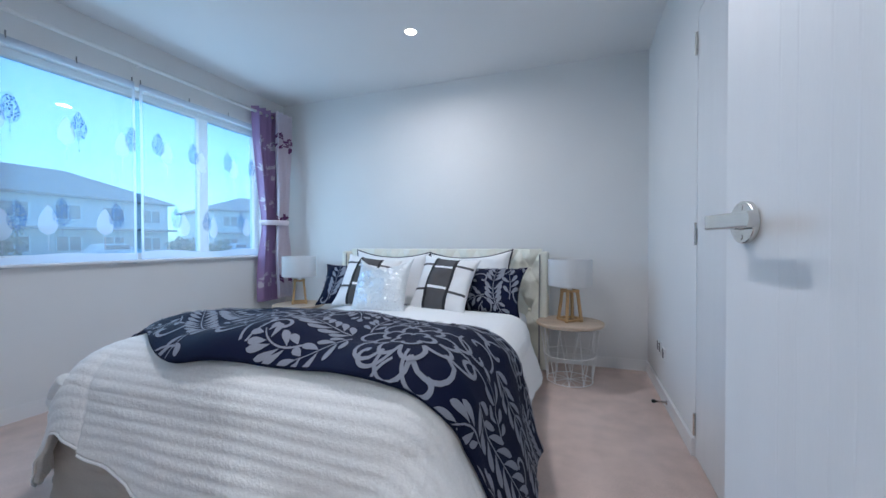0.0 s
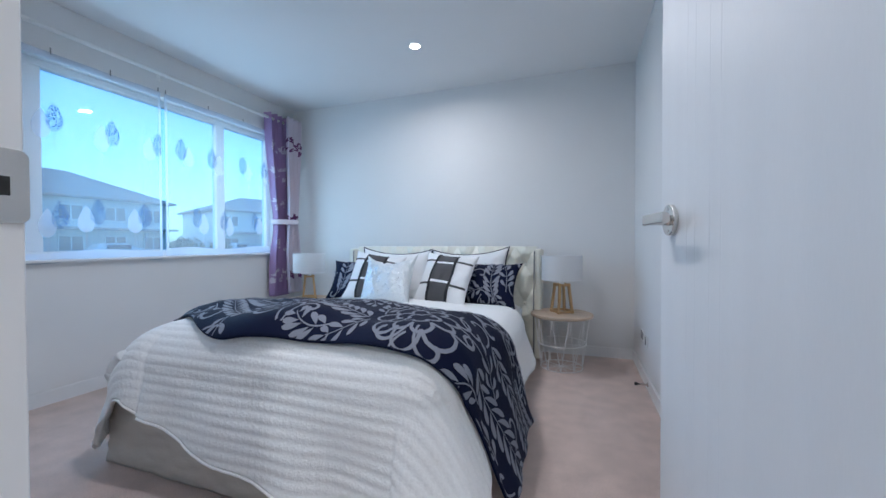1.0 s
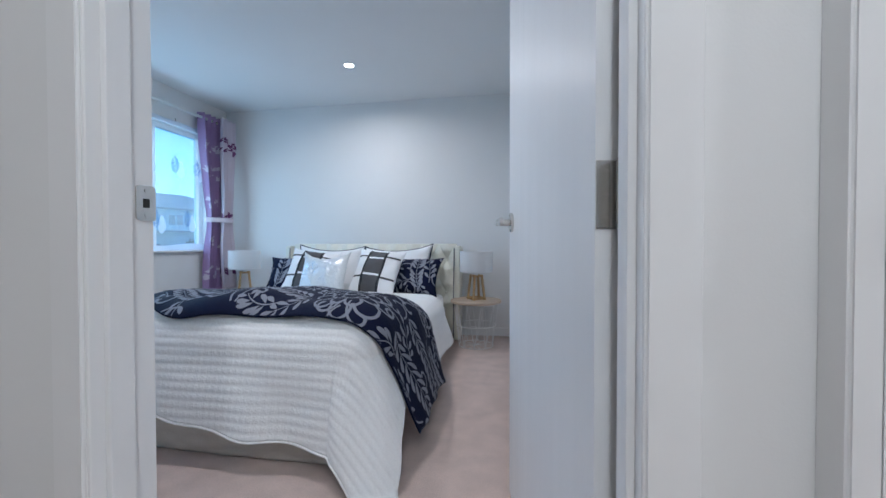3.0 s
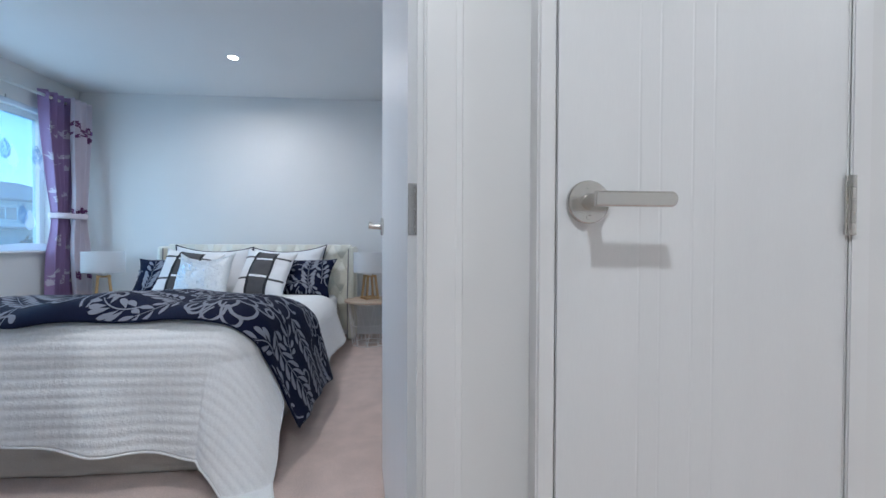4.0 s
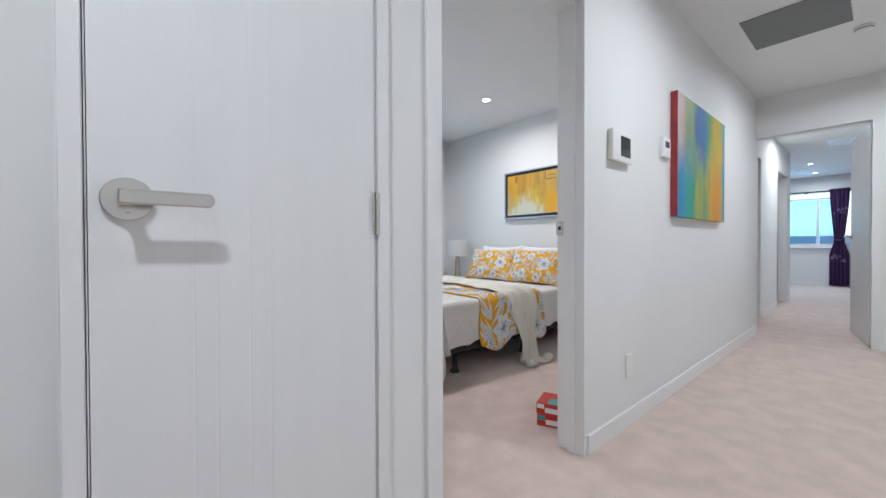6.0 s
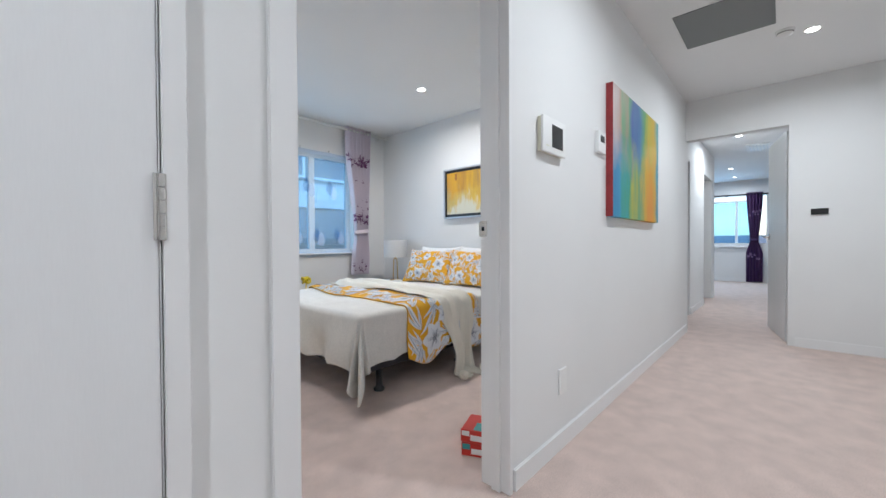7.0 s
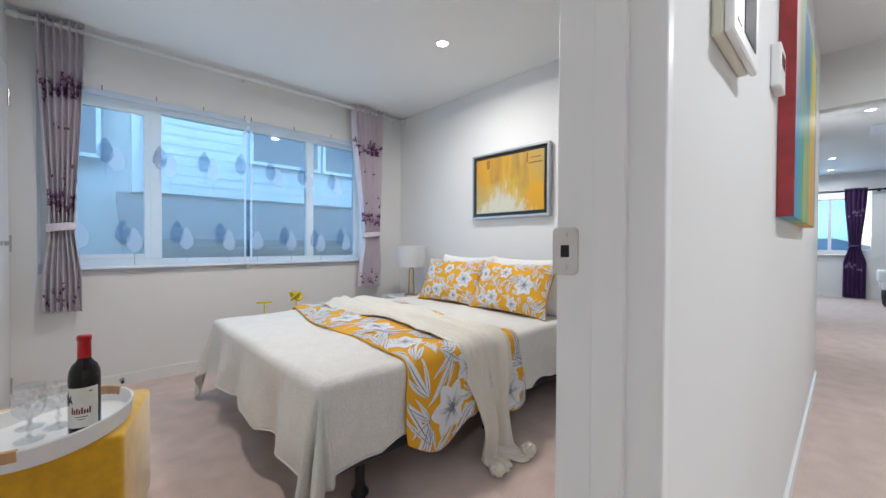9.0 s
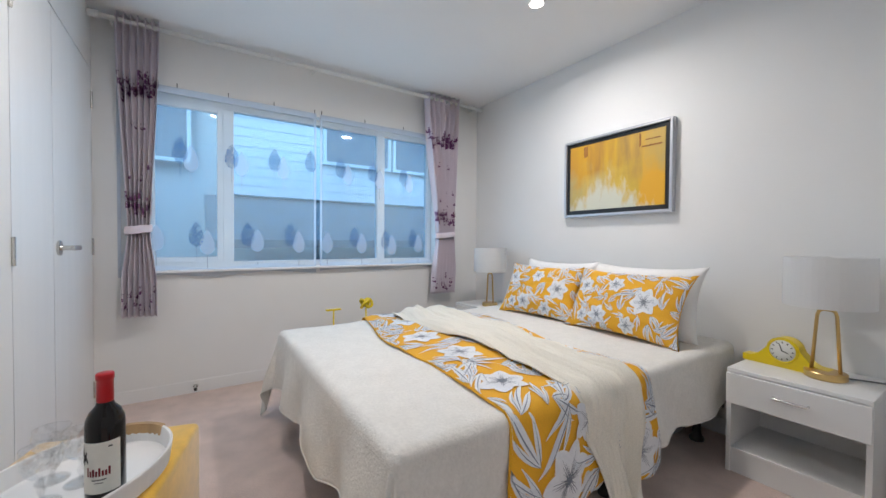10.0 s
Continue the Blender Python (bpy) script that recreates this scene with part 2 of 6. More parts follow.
    def curl(self, a, b, ang, size, turn, width=0.005):
        pts, wid, x, y, n = [], [], a, b, 20
        for i in range(n + 1):
            t = i / n
            pts.append((x, y))
            wid.append(width * (0.6 + 0.6 * t))
            th = ang + turn * (t ** 1.5) * 5.2
            st = size / n * (2.4 - 1.9 * t)
            x, y = x + math.cos(th) * st, y + math.sin(th) * st
        self.ribbon(pts, wid, self.gap)

    def ring_flower(self, a, b, r, petals, line=0.0045, rot=0.0):
        """A flower in outline: rings of petals drawn with bands."""
        for rr, n, off in ((r, petals, 0), (r * 0.68, petals, 0.5), (r * 0.36, max(petals - 3, 5), 0)):
            for i in range(n):
                th = rot + (i + off) * 2 * math.pi / n
                half = math.pi / n * 1.02
                inner = rr * 0.62
                pts = []
                for k in range(9):
                    s = k / 8
                    ph = th - half + 2 * half * s
                    q = inner + (rr - inner) * math.sin(math.pi * s) ** 0.55
                    pts.append((a + q * math.cos(ph), b + q * math.sin(ph)))
                self.ribbon(pts, [line] * 9)

    def bloom(self, a, b, r, petals, rot=0.0, width=0.32):
        """A filled flower of broad petals."""
        for i in range(petals):
            self.leaf(a + 0.1 * r * math.cos(rot + i * 2 * math.pi / petals), b + 0.1 * r * math.sin(rot + i * 2 * math.pi / petals),
                      rot + i * 2 * math.pi / petals, r * random.uniform(0.85, 1.05), r * width, random.uniform(-0.2, 0.2), 6, 0.9)

    def done(self, name, mat, parent, label):
        return part(name, self.bm, mat, parent, label, True)


def damask(p, count, seed):
    """Fills the bare cloth with sprays and curls."""
    random.seed(seed)
    p.gap = True
    for i in range(count):
        a, b = random.uniform(0.02, p.lu), random.uniform(0.02, p.lv)
        k = i % 5
        if k in (0, 1, 3):
            p.spray(a, b, random.uniform(0, 6.28), random.uniform(0.16, 0.24), random.choice((-1, 1)) * random.uniform(0.5, 1.5), 6, 0.056, 0.0105, 3)
        else:
            p.curl(a, b, random.uniform(0, 6.28), random.uniform(0.09, 0.15), random.choice((-1, 1)), 0.006)


def wall_with_holes(axis, a0, a1, lo, hi, z1, holes):
    """A wall that runs along axis from lo to hi, a0 to a1 thick, with (from, to, sill, head) openings."""
    bm = bmesh.new()

    def put(s, e, z0, zt):
        if e - s < 1e-4 or zt - z0 < 1e-4:
            return
        if axis == "x":
            box(s, e, a0, a1, z0, zt, bm=bm)
        else:
            box(a0, a1, s, e, z0, zt, bm=bm)

    at = lo
    for s, e, sill, head in sorted(holes):
        put(at, s, 0, z1)
        put(s, e, 0, sill)
        put(s, e, head, z1)
        at = e
    put(at, hi, 0, z1)
    bmesh.ops.remove_doubles(bm, verts=bm.verts, dist=1e-5)
    return bm


# ---- the structure ----
H = 2.40
DOOR_H = 1.98
floor = structure("floor", box(-2.8, 13.0, -3.6, 3.9, -0.2, 0), CARPET, "pale pink-beige cut pile carpet with brushed marks")
structure("ceiling", box(-2.85, 13.0, -3.6, 3.9, H, H + 0.15), CEIL, "plain white painted plasterboard ceiling")

HALL_Y, ROOM_Y = 0.12, 0.239      # wall beside the second bedroom
FAR_X_WALL = 5.85
HALL_A, ROOM_A = 0.095, 0.20     # wall beside the first bedroom and the cupboard
A0, A1 = -0.15, 0.639
B0, B1 = 0.850, 1.349
C0, C1 = 1.585, 2.408
structure("wall_hall_north", wall_with_holes("x", HALL_A, ROOM_A, -2.80, C0 - 0.02, H, [(A0 - 0.02, A1 + 0.065, 0, DOOR_H + 0.02), (B0 - 0.02, B1 + 0.02, 0, DOOR_H + 0.02)]), WALL, "white painted hall wall with door openings")
structure("wall_hall_north_end", wall_with_holes("x", HALL_Y, ROOM_Y, C0 - 0.02, FAR_X_WALL, H, [(C0 - 0.02, C1 + 0.02, 0, DOOR_H + 0.02)]), WALL, "white painted hall wall with a painting and an intercom")
structure("wall_hall_south", wall_with_holes("x", -1.90, -1.78, -2.80, 5.85, H, []), WALL, "plain white painted hall wall")
structure("wall_hall_west", wall_with_holes("y", -2.80, -2.68, -1.78, HALL_A, H, []), WALL, "plain white painted hall end wall")
FAR_X = 5.85
structure("wall_hall_east", wall_with_holes("y", FAR_X, FAR_X + 0.11, -1.90, 0.26, H, [(-0.67, 0.12, 0, DOOR_H + 0.02)]), WALL, "white painted end wall of the hall with a doorway")
WA = -2.66
WY0, WY1, WZ0, WZ1 = 0.76, 3.13, 0.86, 2.06
NA = 3.40
structure("wall_bedroom_west", wall_with_holes("y", WA - 0.16, WA, ROOM_A, NA, H, [(WY0, WY1, WZ0, WZ1)]), WALL, "white painted wall with a wide window")
structure("wall_bedroom_north", wall_with_holes("x", NA, NA + 0.14, WA - 0.16, 0.88, H, []), WALL, "white painted wall behind the tufted headboard")
EA = 0.74
structure("wall_bedroom_east", wall_with_holes("y", EA, EA + 0.09, ROOM_A, NA, H, [(1.415, 2.19, 0, DOOR_H)]), WALL, "white painted wall with a wardrobe door")
structure("wall_closet_back", wall_with_holes("y", 1.37, 1.42, ROOM_A, NA, H, []), WALL, "white painted closet wall")
W2, E2, N2 = 1.585, 4.52, 3.44
VX0, VX1, VZ0, VZ1 = 1.80, 4.02, 0.84, 2.02
structure("wall_second_bedroom_west", wall_with_holes("y", W2 - 0.09, W2, ROOM_A, N2, H, [(2.25, 3.415, 0, 2.06)]), WALL, "white painted wall with wardrobe doors")
structure("wall_second_bedroom_north", wall_with_holes("x", N2, N2 + 0.16, W2 - 0.09, E2 + 0.12, H, [(VX0, VX1, VZ0, VZ1)]), WALL, "white painted wall with a wide window")
structure("wall_second_bedroom_east", wall_with_holes("y", E2, E2 + 0.12, ROOM_Y, N2, H, []), WALL, "white painted wall behind the bed")
# the rooms past the hall's end
structure("wall_corridor_north", wall_with_holes("x", 0.26, 0.36, FAR_X, 9.2, H, [(6.25, 6.98, 0, DOOR_H), (8.15, 8.95, 0, DOOR_H)]), WALL, "white painted corridor wall with two doorways")
structure("wall_corridor_south", wall_with_holes("x", -1.02, -0.92, FAR_X + 0.11, 9.2, H, []), WALL, "white painted corridor wall")
structure("wall_corridor_rooms", wall_with_holes("x", 1.6, 1.7, FAR_X, 9.3, H, []), material("cream wall paint", (0.80, 0.76, 0.62), 0.7, blotch=0.03), "cream painted wall seen through the side doorways")
structure("wall_main_bedroom_west", wall_with_holes("y", 9.2, 9.3, -3.5, 1.7, H, [(-0.92, 0.26, 0, H)]), WALL, "white painted wall")
structure("wall_main_bedroom_east", wall_with_holes("y", 12.6, 12.75, -3.5, 3.0, H, [(-0.35, 1.6, 0.92, 2.03)]), WALL, "white painted wall with a window")
structure("wall_main_bedroom_north", wall_with_holes("x", 2.9, 3.0, 9.2, 12.75, H, []), WALL, "white painted wall")
structure("wall_main_bedroom_south", wall_with_holes("x", -3.6, -3.5, 9.2, 12.75, H, []), WALL, "white painted wall")
structure("wall_main_bedroom_return", wall_with_holes("y", 9.2, 9.3, 1.7, 3.0, H, []), WALL, "white painted wall")


def skirting(name, runs, h=0.085, t=0.013):
    bm = bmesh.new()
    for x0, x1, y0, y1 in runs:
        own = box(x0, x1, y0, y1, 0.0, h)
        top = [e for e in own.edges if all(abs(v.co.z - h) < 1e-6 for v in e.verts)]
        bmesh.ops.bevel(own, geom=top, offset=0.005, segments=2, affect="EDGES")
        merge(bm, own)
    return structure(name, bm, TRIM, "white painted skirting board along the wall")


T = 0.013
skirting("baseboard_hall", [(C1 + 0.035, FAR_X, HALL_Y - T, HALL_Y), (FAR_X - T, FAR_X, -1.78, -0.72), (-2.6, A0 - 0.075, HALL_A - T, HALL_A), (-2.68, FAR_X - T, -1.78, -1.78 + T)])
skirting("baseboard_bedroom", [(WA, WA + T, ROOM_A, NA), (WA + T, EA, NA - T, NA), (EA - T, EA, 2.20, NA - T), (EA - T, EA, ROOM_A + T, 1.405), (WA + T, A0 - 0.08, ROOM_A, ROOM_A + T)])
skirting("baseboard_second_bedroom", [(W2, E2, N2 - T, N2), (E2 - T, E2, ROOM_Y, N2 - T), (W2, W2 + T, ROOM_Y + 0.02, 2.24), (C1 + 0.09, E2 - T, ROOM_Y, ROOM_Y + T)])
skirting("baseboard_corridor", [(FAR_X + 0.11, 6.2, 0.26 - T, 0.26), (7.03, 8.1, 0.26 - T, 0.26), (9.0, 9.2, 0.26 - T, 0.26), (12.6 - T, 12.6, -3.5, 2.9)])


def lining(name, x0, x1, y0, y1, stop, wide=0.0195, hinge_y=None):
    """The jambs and head of a doorway; the hinge jamb may be wider and end at hinge_y."""
    bm = bmesh.new()
    ye = hinge_y or y1 + 0.003
    box(x0 - 0.0195, x0, y0 - 0.003, y1 + 0.003, 0, DOOR_H + 0.0195, 0.0015, bm=bm)
    box(x1, x1 + wide, y0 - 0.003, ye, 0, DOOR_H + 0.0195, 0.0015, bm=bm)
    box(x0, x1, y0 - 0.003, y1 + 0.003, DOOR_H, DOOR_H + 0.0195, bm=bm)
    s0, s1 = stop
    box(x0, x0 + 0.011, s0, s1, 0, DOOR_H, 0.001, bm=bm)
    box(x1 - 0.011, x1, s0, s1, 0, DOOR_H, 0.001, bm=bm)
    box(x0 + 0.011, x1 - 0.011, s0, s1, DOOR_H - 0.011, DOOR_H, bm=bm)
    return structure(name, bm, TRIM, "white painted door jamb and stop")


lining("trim_jamb_bedroom", A0, A1, HALL_A, ROOM_A, (0.115, 0.155), 0.0645, 0.197)
lining("trim_jamb_cupboard", B0, B1, 0.062, ROOM_A, (0.102, 0.137))
lining("trim_jamb_second_bedroom", C0, C1, HALL_Y - 0.007, ROOM_Y, (0.150, 0.188))


def architrave(name, runs, y0, y1, top=None):
    bm = bmesh.new()
    for x0, x1 in runs:
        own = box(x0, x1, y0, y1, 0, DOOR_H + 0.055)
        ed = [e for e in own.edges if abs(e.verts[0].co.z - e.verts[1].co.z) > 1 and min(v.co.y for v in e.verts) < y0 + 1e-5]
        bmesh.ops.bevel(own, geom=ed, offset=0.004, segments=3, affect="EDGES")
        merge(bm, own)
    for x0, x1 in (top or []):
        box(x0, x1, y0, y1, DOOR_H + 0.0, DOOR_H + 0.055, 0.003, bm=bm)
    return structure(name, bm, TRIM, "white painted moulded architrave round the doorway")


architrave("trim_architrave_hall", [(A0 - 0.065, A0 - 0.005), (A1 + 0.001, A1 + 0.056), (C0 - 0.060, C0 - 0.0)], HALL_A - 0.009, HALL_A - 0.0031,
           [(A0 - 0.005, A1 + 0.005)])
architrave("trim_architrave_cupboard", [(B0 - 0.033, B0 - 0.001), (B1 + 0.001, B1 + 0.040)], 0.055, HALL_A - 0.001, [(B0 - 0.001, B1 + 0.001)])
architrave("trim_architrave_bedroom", [(A0 - 0.070, A0 - 0.021)], ROOM_A, ROOM_A + 0.006)
architrave("trim_architrave_second_bedroom", [(C1 + 0.021, C1 + 0.070)], ROOM_Y, ROOM_Y + 0.006)


# ---- doors ----
def leaf_mesh(w, h, t, grooves, bm=None):
    """A door leaf from x 0 (hinge) to w, y -t to 0, with V grooves down both faces."""
    own = bmesh.new()
    xs = [0.0]
    for g in sorted(grooves):
        xs += [g - 0.003, g, g + 0.003]
    xs.append(w)
    deep = set(sorted(grooves))
    for z0, z1 in ((0.008, h - 0.004),):
        front = [(own.verts.new((x, -0.0005 if x in deep else 0, z0)), own.verts.new((x, -0.0005 if x in deep else 0, z1))) for x in xs]
        back = [(own.verts.new((x, -t + 0.0005 if x in deep else -t, z0)), own.verts.new((x, -t + 0.0005 if x in deep else -t, z1))) for x in xs]
        for i in range(len(xs) - 1):
            own.faces.new((front[i][0], front[i + 1][0], front[i + 1][1], front[i][1]))
            own.faces.new((back[i][0], back[i][1], back[i + 1][1], back[i + 1][0]))
            own.faces.new((front[i][0], back[i][0], back[i + 1][0], front[i + 1][0]))
            own.faces.new((front[i][1], front[i + 1][1], back[i + 1][1], back[i][1]))
        own.faces.new((front[0][0], front[0][1], back[0][1], back[0][0]))
        own.faces.new((front[-1][0], back[-1][0], back[-1][1], front[-1][1]))
    return own if bm is None else merge(bm, own)


def lever(side, swing):
    """A flat bar lever with a rounded end on a round rose. side: +1 on y > 0; swing: the way along x that the bar points."""
    bm = bmesh.new()
    turn = Matrix.Rotation(radians(-90 * side), 4, "X")
    merge(bm, lathe([(0.0, 0), (0.0325, 0), (0.034, 0.0015), (0.034, 0.008), (0.0325, 0.0095), (0.0, 0.0095)], 56), turn)
    for z in (-0.024, 0.024):
        merge(bm, lathe([(0.0, 0.0095), (0.0042, 0.0095), (0.0042, 0.0102), (0.0, 0.0106)], 14), Matrix.Translation((0, 0, z)) @ turn)
    merge(bm, lathe([(0.013, 0.0094), (0.0115, 0.014), (0.0105, 0.046), (0.0, 0.050)], 28), turn)
    bar = box(-0.012, 0.102, -0.006, 0.006, -0.0115, 0.0115, 0.003, 3)
    for v in bar.verts:
        if v.co.x > 0.09:
            v.co.x += 0.0095 * math.sqrt(max(1 - (v.co.z / 0.0118) ** 2, 0.0))
    bmesh.ops.subdivide_edges(bar, edges=[e for e in bar.edges if all(v.co.x > 0.09 for v in e.verts) and abs(e.verts[0].co.z - e.verts[1].co.z) > 0.012], cuts=6)
    for v in bar.verts:
        if v.co.x > 0.099:
            v.co.x = 0.099 + 0.0125 * math.sqrt(max(1 - (v.co.z / 0.0122) ** 2, 0.0))
    merge(bm, bar, Matrix.Translation((0, side * 0.052, 0)) @ Matrix.Diagonal((swing, 1, 1, 1)))
    return bm


def hinge(h=0.1):
    bm = bmesh.new()
    for k in range(5):
        own = lathe([(0.0065, k * h / 5 + 0.0005), (0.0065, (k + 1) * h / 5 - 0.0005)], 14)
        merge(bm, own, Matrix.Translation((0, 0, -h / 2)))
    box(0.0, 0.010, -0.002, 0.0005, -h / 2, h / 2, bm=bm)
    return bm


def door(name, label, hinge_at, angle, w, grooves_from_lock, swing_to_hinge=True, t=0.038, flip=1, h=DOOR_H, levers=(1, -1), hinges=(0.20, 0.998, 1.80), hinge_face=1, inset=0.062):
    """A door hung at hinge_at; at angle 0 its leaf runs along +x."""
    ob = base(name, label, "door", (*hinge_at, 0), angle)
    ob["kind"] = "structure"
    gr = [w - g for g in grooves_from_lock]
    own = leaf_mesh(w, h, t, gr)
    part("leaf", own, DOOR, ob)
    rx = w - inset
    for s in levers:
        bm = lever(s, -1 if swing_to_hinge else 1)
        bmesh.ops.translate(bm, verts=bm.verts, vec=(rx, 0.0 if s > 0 else -t, 0.998))
        part("door_handle", bm, STEEL, ob, "brushed nickel lever on a round rose")
    for z in hinges:
        bm = hinge()
        bmesh.ops.translate(bm, verts=bm.verts, vec=(-0.004, 0.0045 if hinge_face > 0 else -t - 0.0045, z))
        part("hinge", bm, STEEL, ob, "steel butt hinge")
    return ob


GROOVES = (0.135, 0.17, 0.225, 0.262)
# bedroom door, standing open; its leaf's hall face looks into the doorway
door("door_bedroom", "open white grooved door with a brushed nickel lever", (0.610, 0.206), 98.5, 0.83, GROOVES, hinges=())
# hall cupboard door, shut
door("door_cupboard", "shut white grooved cupboard door with a brushed nickel lever", (B1 - 0.0015, 0.060), 180.0, B1 - B0 - 0.003, GROOVES, levers=(1,), hinge_face=1, inset=0.047)
# second bedroom's door, folded back against the wall inside
door("door_second_bedroom", "open white grooved door standing against the wall", (C0 + 0.004, 0.258), 88.2, 0.76, GROOVES, hinges=())
# the door at the hall's end
door("door_main_bedroom", "white door standing open at the end of the hall", (FAR_X + 0.118, -0.655), 10.5, 0.765, GROOVES, hinge_face=-1)
# wardrobe doors
door("door_wardrobe", "shut flush white wardrobe door with steel hinges", (EA + 0.036, 2.185), 270.0, 0.765, (), levers=(), hinge_face=-1, t=0.036, hinges=(0.15, 1.005, 1.845))
door("door_closet", "shut flush white closet door with steel hinges", (W2 - 0.036, 2.255), 90.0, 0.442, (), levers=(), hinge_face=-1, t=0.036, h=2.055, hinges=(0.13, 0.995, 1.87))
door("door_closet", "shut flush white closet door with a brushed nickel lever", (W2, 3.412), 270.0, 0.708, (), levers=(1,), hinge_face=1, t=0.036, h=2.055, hinges=(0.13, 0.995, 1.87))

for z in (0.20, 0.998, 1.80):
    bm = box(-0.0025, 0.0006, -0.037, -0.001, z - 0.05, z + 0.05, 0.001)
    for dz in (-0.034, 0.0, 0.034):
        merge(bm, lathe([(0.0, 0), (0.0035, 0), (0.0035, 0.0008), (0.0, 0.0012)], 12), Matrix.Translation((-0.0025, -0.016, z + dz)) @ Matrix.Rotation(radians(-90), 4, "Y"))
    part("hinge", bm, STEEL, bpy.data.objects["door_bedroom"], "steel hinge leaf on the door's edge")

JAMB_A, JAMB_C = bpy.data.objects["trim_jamb_bedroom"], bpy.data.objects["trim_jamb_second_bedroom"]


def jamb_plate(name, x, y, z, h, w, toward, parent, keeper=False):
    bm, r = bmesh.new(), 0.007 if keeper else 0.004
    ring = [(y + sy * (w / 2 - r) + r * math.cos(th), z + sz * (h / 2 - r) + r * math.sin(th)) for sy, sz, t0 in ((1, 1, 0), (-1, 1, 1), (-1, -1, 2), (1, -1, 3)) for th in [(t0 + k / 5) * math.pi / 2 for k in range(6)]]
    low, top = [bm.verts.new((x, *p)) for p in ring], [bm.verts.new((x + toward * 0.0025, *p)) for p in ring]
    bm.faces.new(top if toward > 0 else top[::-1])
    for k in range(len(ring)):
        bm.faces.new((low[k], low[(k + 1) % len(ring)], top[(k + 1) % len(ring)], top[k]))
    bmesh.ops.recalc_face_normals(bm, faces=bm.faces)
    for k in ((-0.35, 0.35) if keeper else (-0.36, 0.0, 0.36)):
        own = lathe([(0.0, 0), (0.0035, 0), (0.0035, 0.0008), (0.0, 0.0012)], 12)
        merge(bm, own, Matrix.Translation((x + toward * 0.0025, y, z + k * h)) @ Matrix.Rotation(radians(90 * toward), 4, "Y"))
    ob = part(name, bm, STEEL, parent, "steel keeper plate" if keeper else "steel hinge leaf")
    if keeper:
        # no slot is cut: its shade is a dark block on the plate
        face = (x + toward * 0.0022, x + toward * 0.0032)
        part("latch_hole", box(min(face), max(face), y - 0.006, y + 0.006, z - 0.008, z + 0.008, 0.0003, 1), DARK, parent, "dark square block for the shade in the latch slot")
    return ob


jamb_plate("keeper_plate", A0, 0.187, 0.998, 0.062, 0.036, 1, JAMB_A, True)
jamb_plate("keeper_plate", C1, 0.229, 0.998, 0.062, 0.036, -1, JAMB_C, True)
for z in (0.20, 0.998, 1.80):
    jamb_plate("hinge_plate", A1, 0.176, z, 0.1, 0.036, -1, JAMB_A)


# ---- windows ----
def window_unit(name, axis, plane, outward, lo, hi, z0, z1, mullions, label, sash=()):
    """An aluminium window in the plane axis = plane. mullions: (from, to) uprights."""
    ob = base(name, label, "window")
    ob["kind"] = "structure"

    def bx(a0, a1, d0, d1, c0, c1, bev=0.003):
        p0, p1 = sorted((plane + outward * d0, plane + outward * d1))
        return box(p0, p1, a0, a1, c0, c1, bev) if axis == "x" else box(a0, a1, p0, p1, c0, c1, bev)

    fw = 0.045
    for n, args in (("frame_bar", (lo, lo + fw, 0, 0.06, z0, z1)), ("frame_bar", (hi - fw, hi, 0, 0.06, z0, z1)), ("frame_head", (lo + fw, hi - fw, 0, 0.06, z1 - fw, z1)), ("frame_sill", (lo + fw, hi - fw, 0, 0.06, z0, z0 + fw))):
        part(n, bx(*args), ALU, ob)
    spans, at = [], lo + fw
    for a, b in mullions:
        part("mullion", bx(a, b, 0.001, 0.059, z0 + fw, z1 - fw), ALU, ob)
        spans.append((at, a))
        at = b
    spans.append((at, hi - fw))
    for i, (a, b) in enumerate(spans):
        g = part("pane", bx(a, b, 0.030, 0.034, z0 + fw, z1 - fw, 0), GLASS, ob, "clear window glass")
        g.visible_shadow = False
        if i in sash:
            s = 0.035
            part("sash", bx(a, a + s, -0.006, 0.028, z0 + fw, z1 - fw), ALU, ob)
            part("sash", bx(b - s, b, -0.006, 0.028, z0 + fw, z1 - fw), ALU, ob)
            part("sash", bx(a + s, b - s, -0.006, 0.028, z0 + fw, z0 + fw + s), ALU, ob)
            part("sash", bx(a + s, b - s, -0.006, 0.028, z1 - fw - s, z1 - fw), ALU, ob)
    # reveal boards
    part("reveal", bx(lo, hi, -0.12, 0.0, z0 - 0.018, z0 - 0.001), TRIM, ob)
    return ob


window_unit("window_1", "x", WA - 0.075, -1, WY0, WY1, WZ0, WZ1, [(1.27, 1.35), (2.52, 2.60)], "white aluminium window with three panes onto the street")
window_unit("window_2", "y", N2 + 0.075, 1, VX0, VX1, VZ0, VZ1, [(2.27, 2.34), (3.46, 3.53)], "white aluminium window with three panes facing the neighbour", sash=(0,))
window_unit("window_3", "x", 12.66, 1, -0.12, 1.6, 0.84, 1.94, [(0.17, 0.22), (0.85, 0.90)], "aluminium window in the far bedroom")


# ---- lights on the ceilings ----
RING = material("white downlight rim", (0.82, 0.82, 0.81), 0.4)


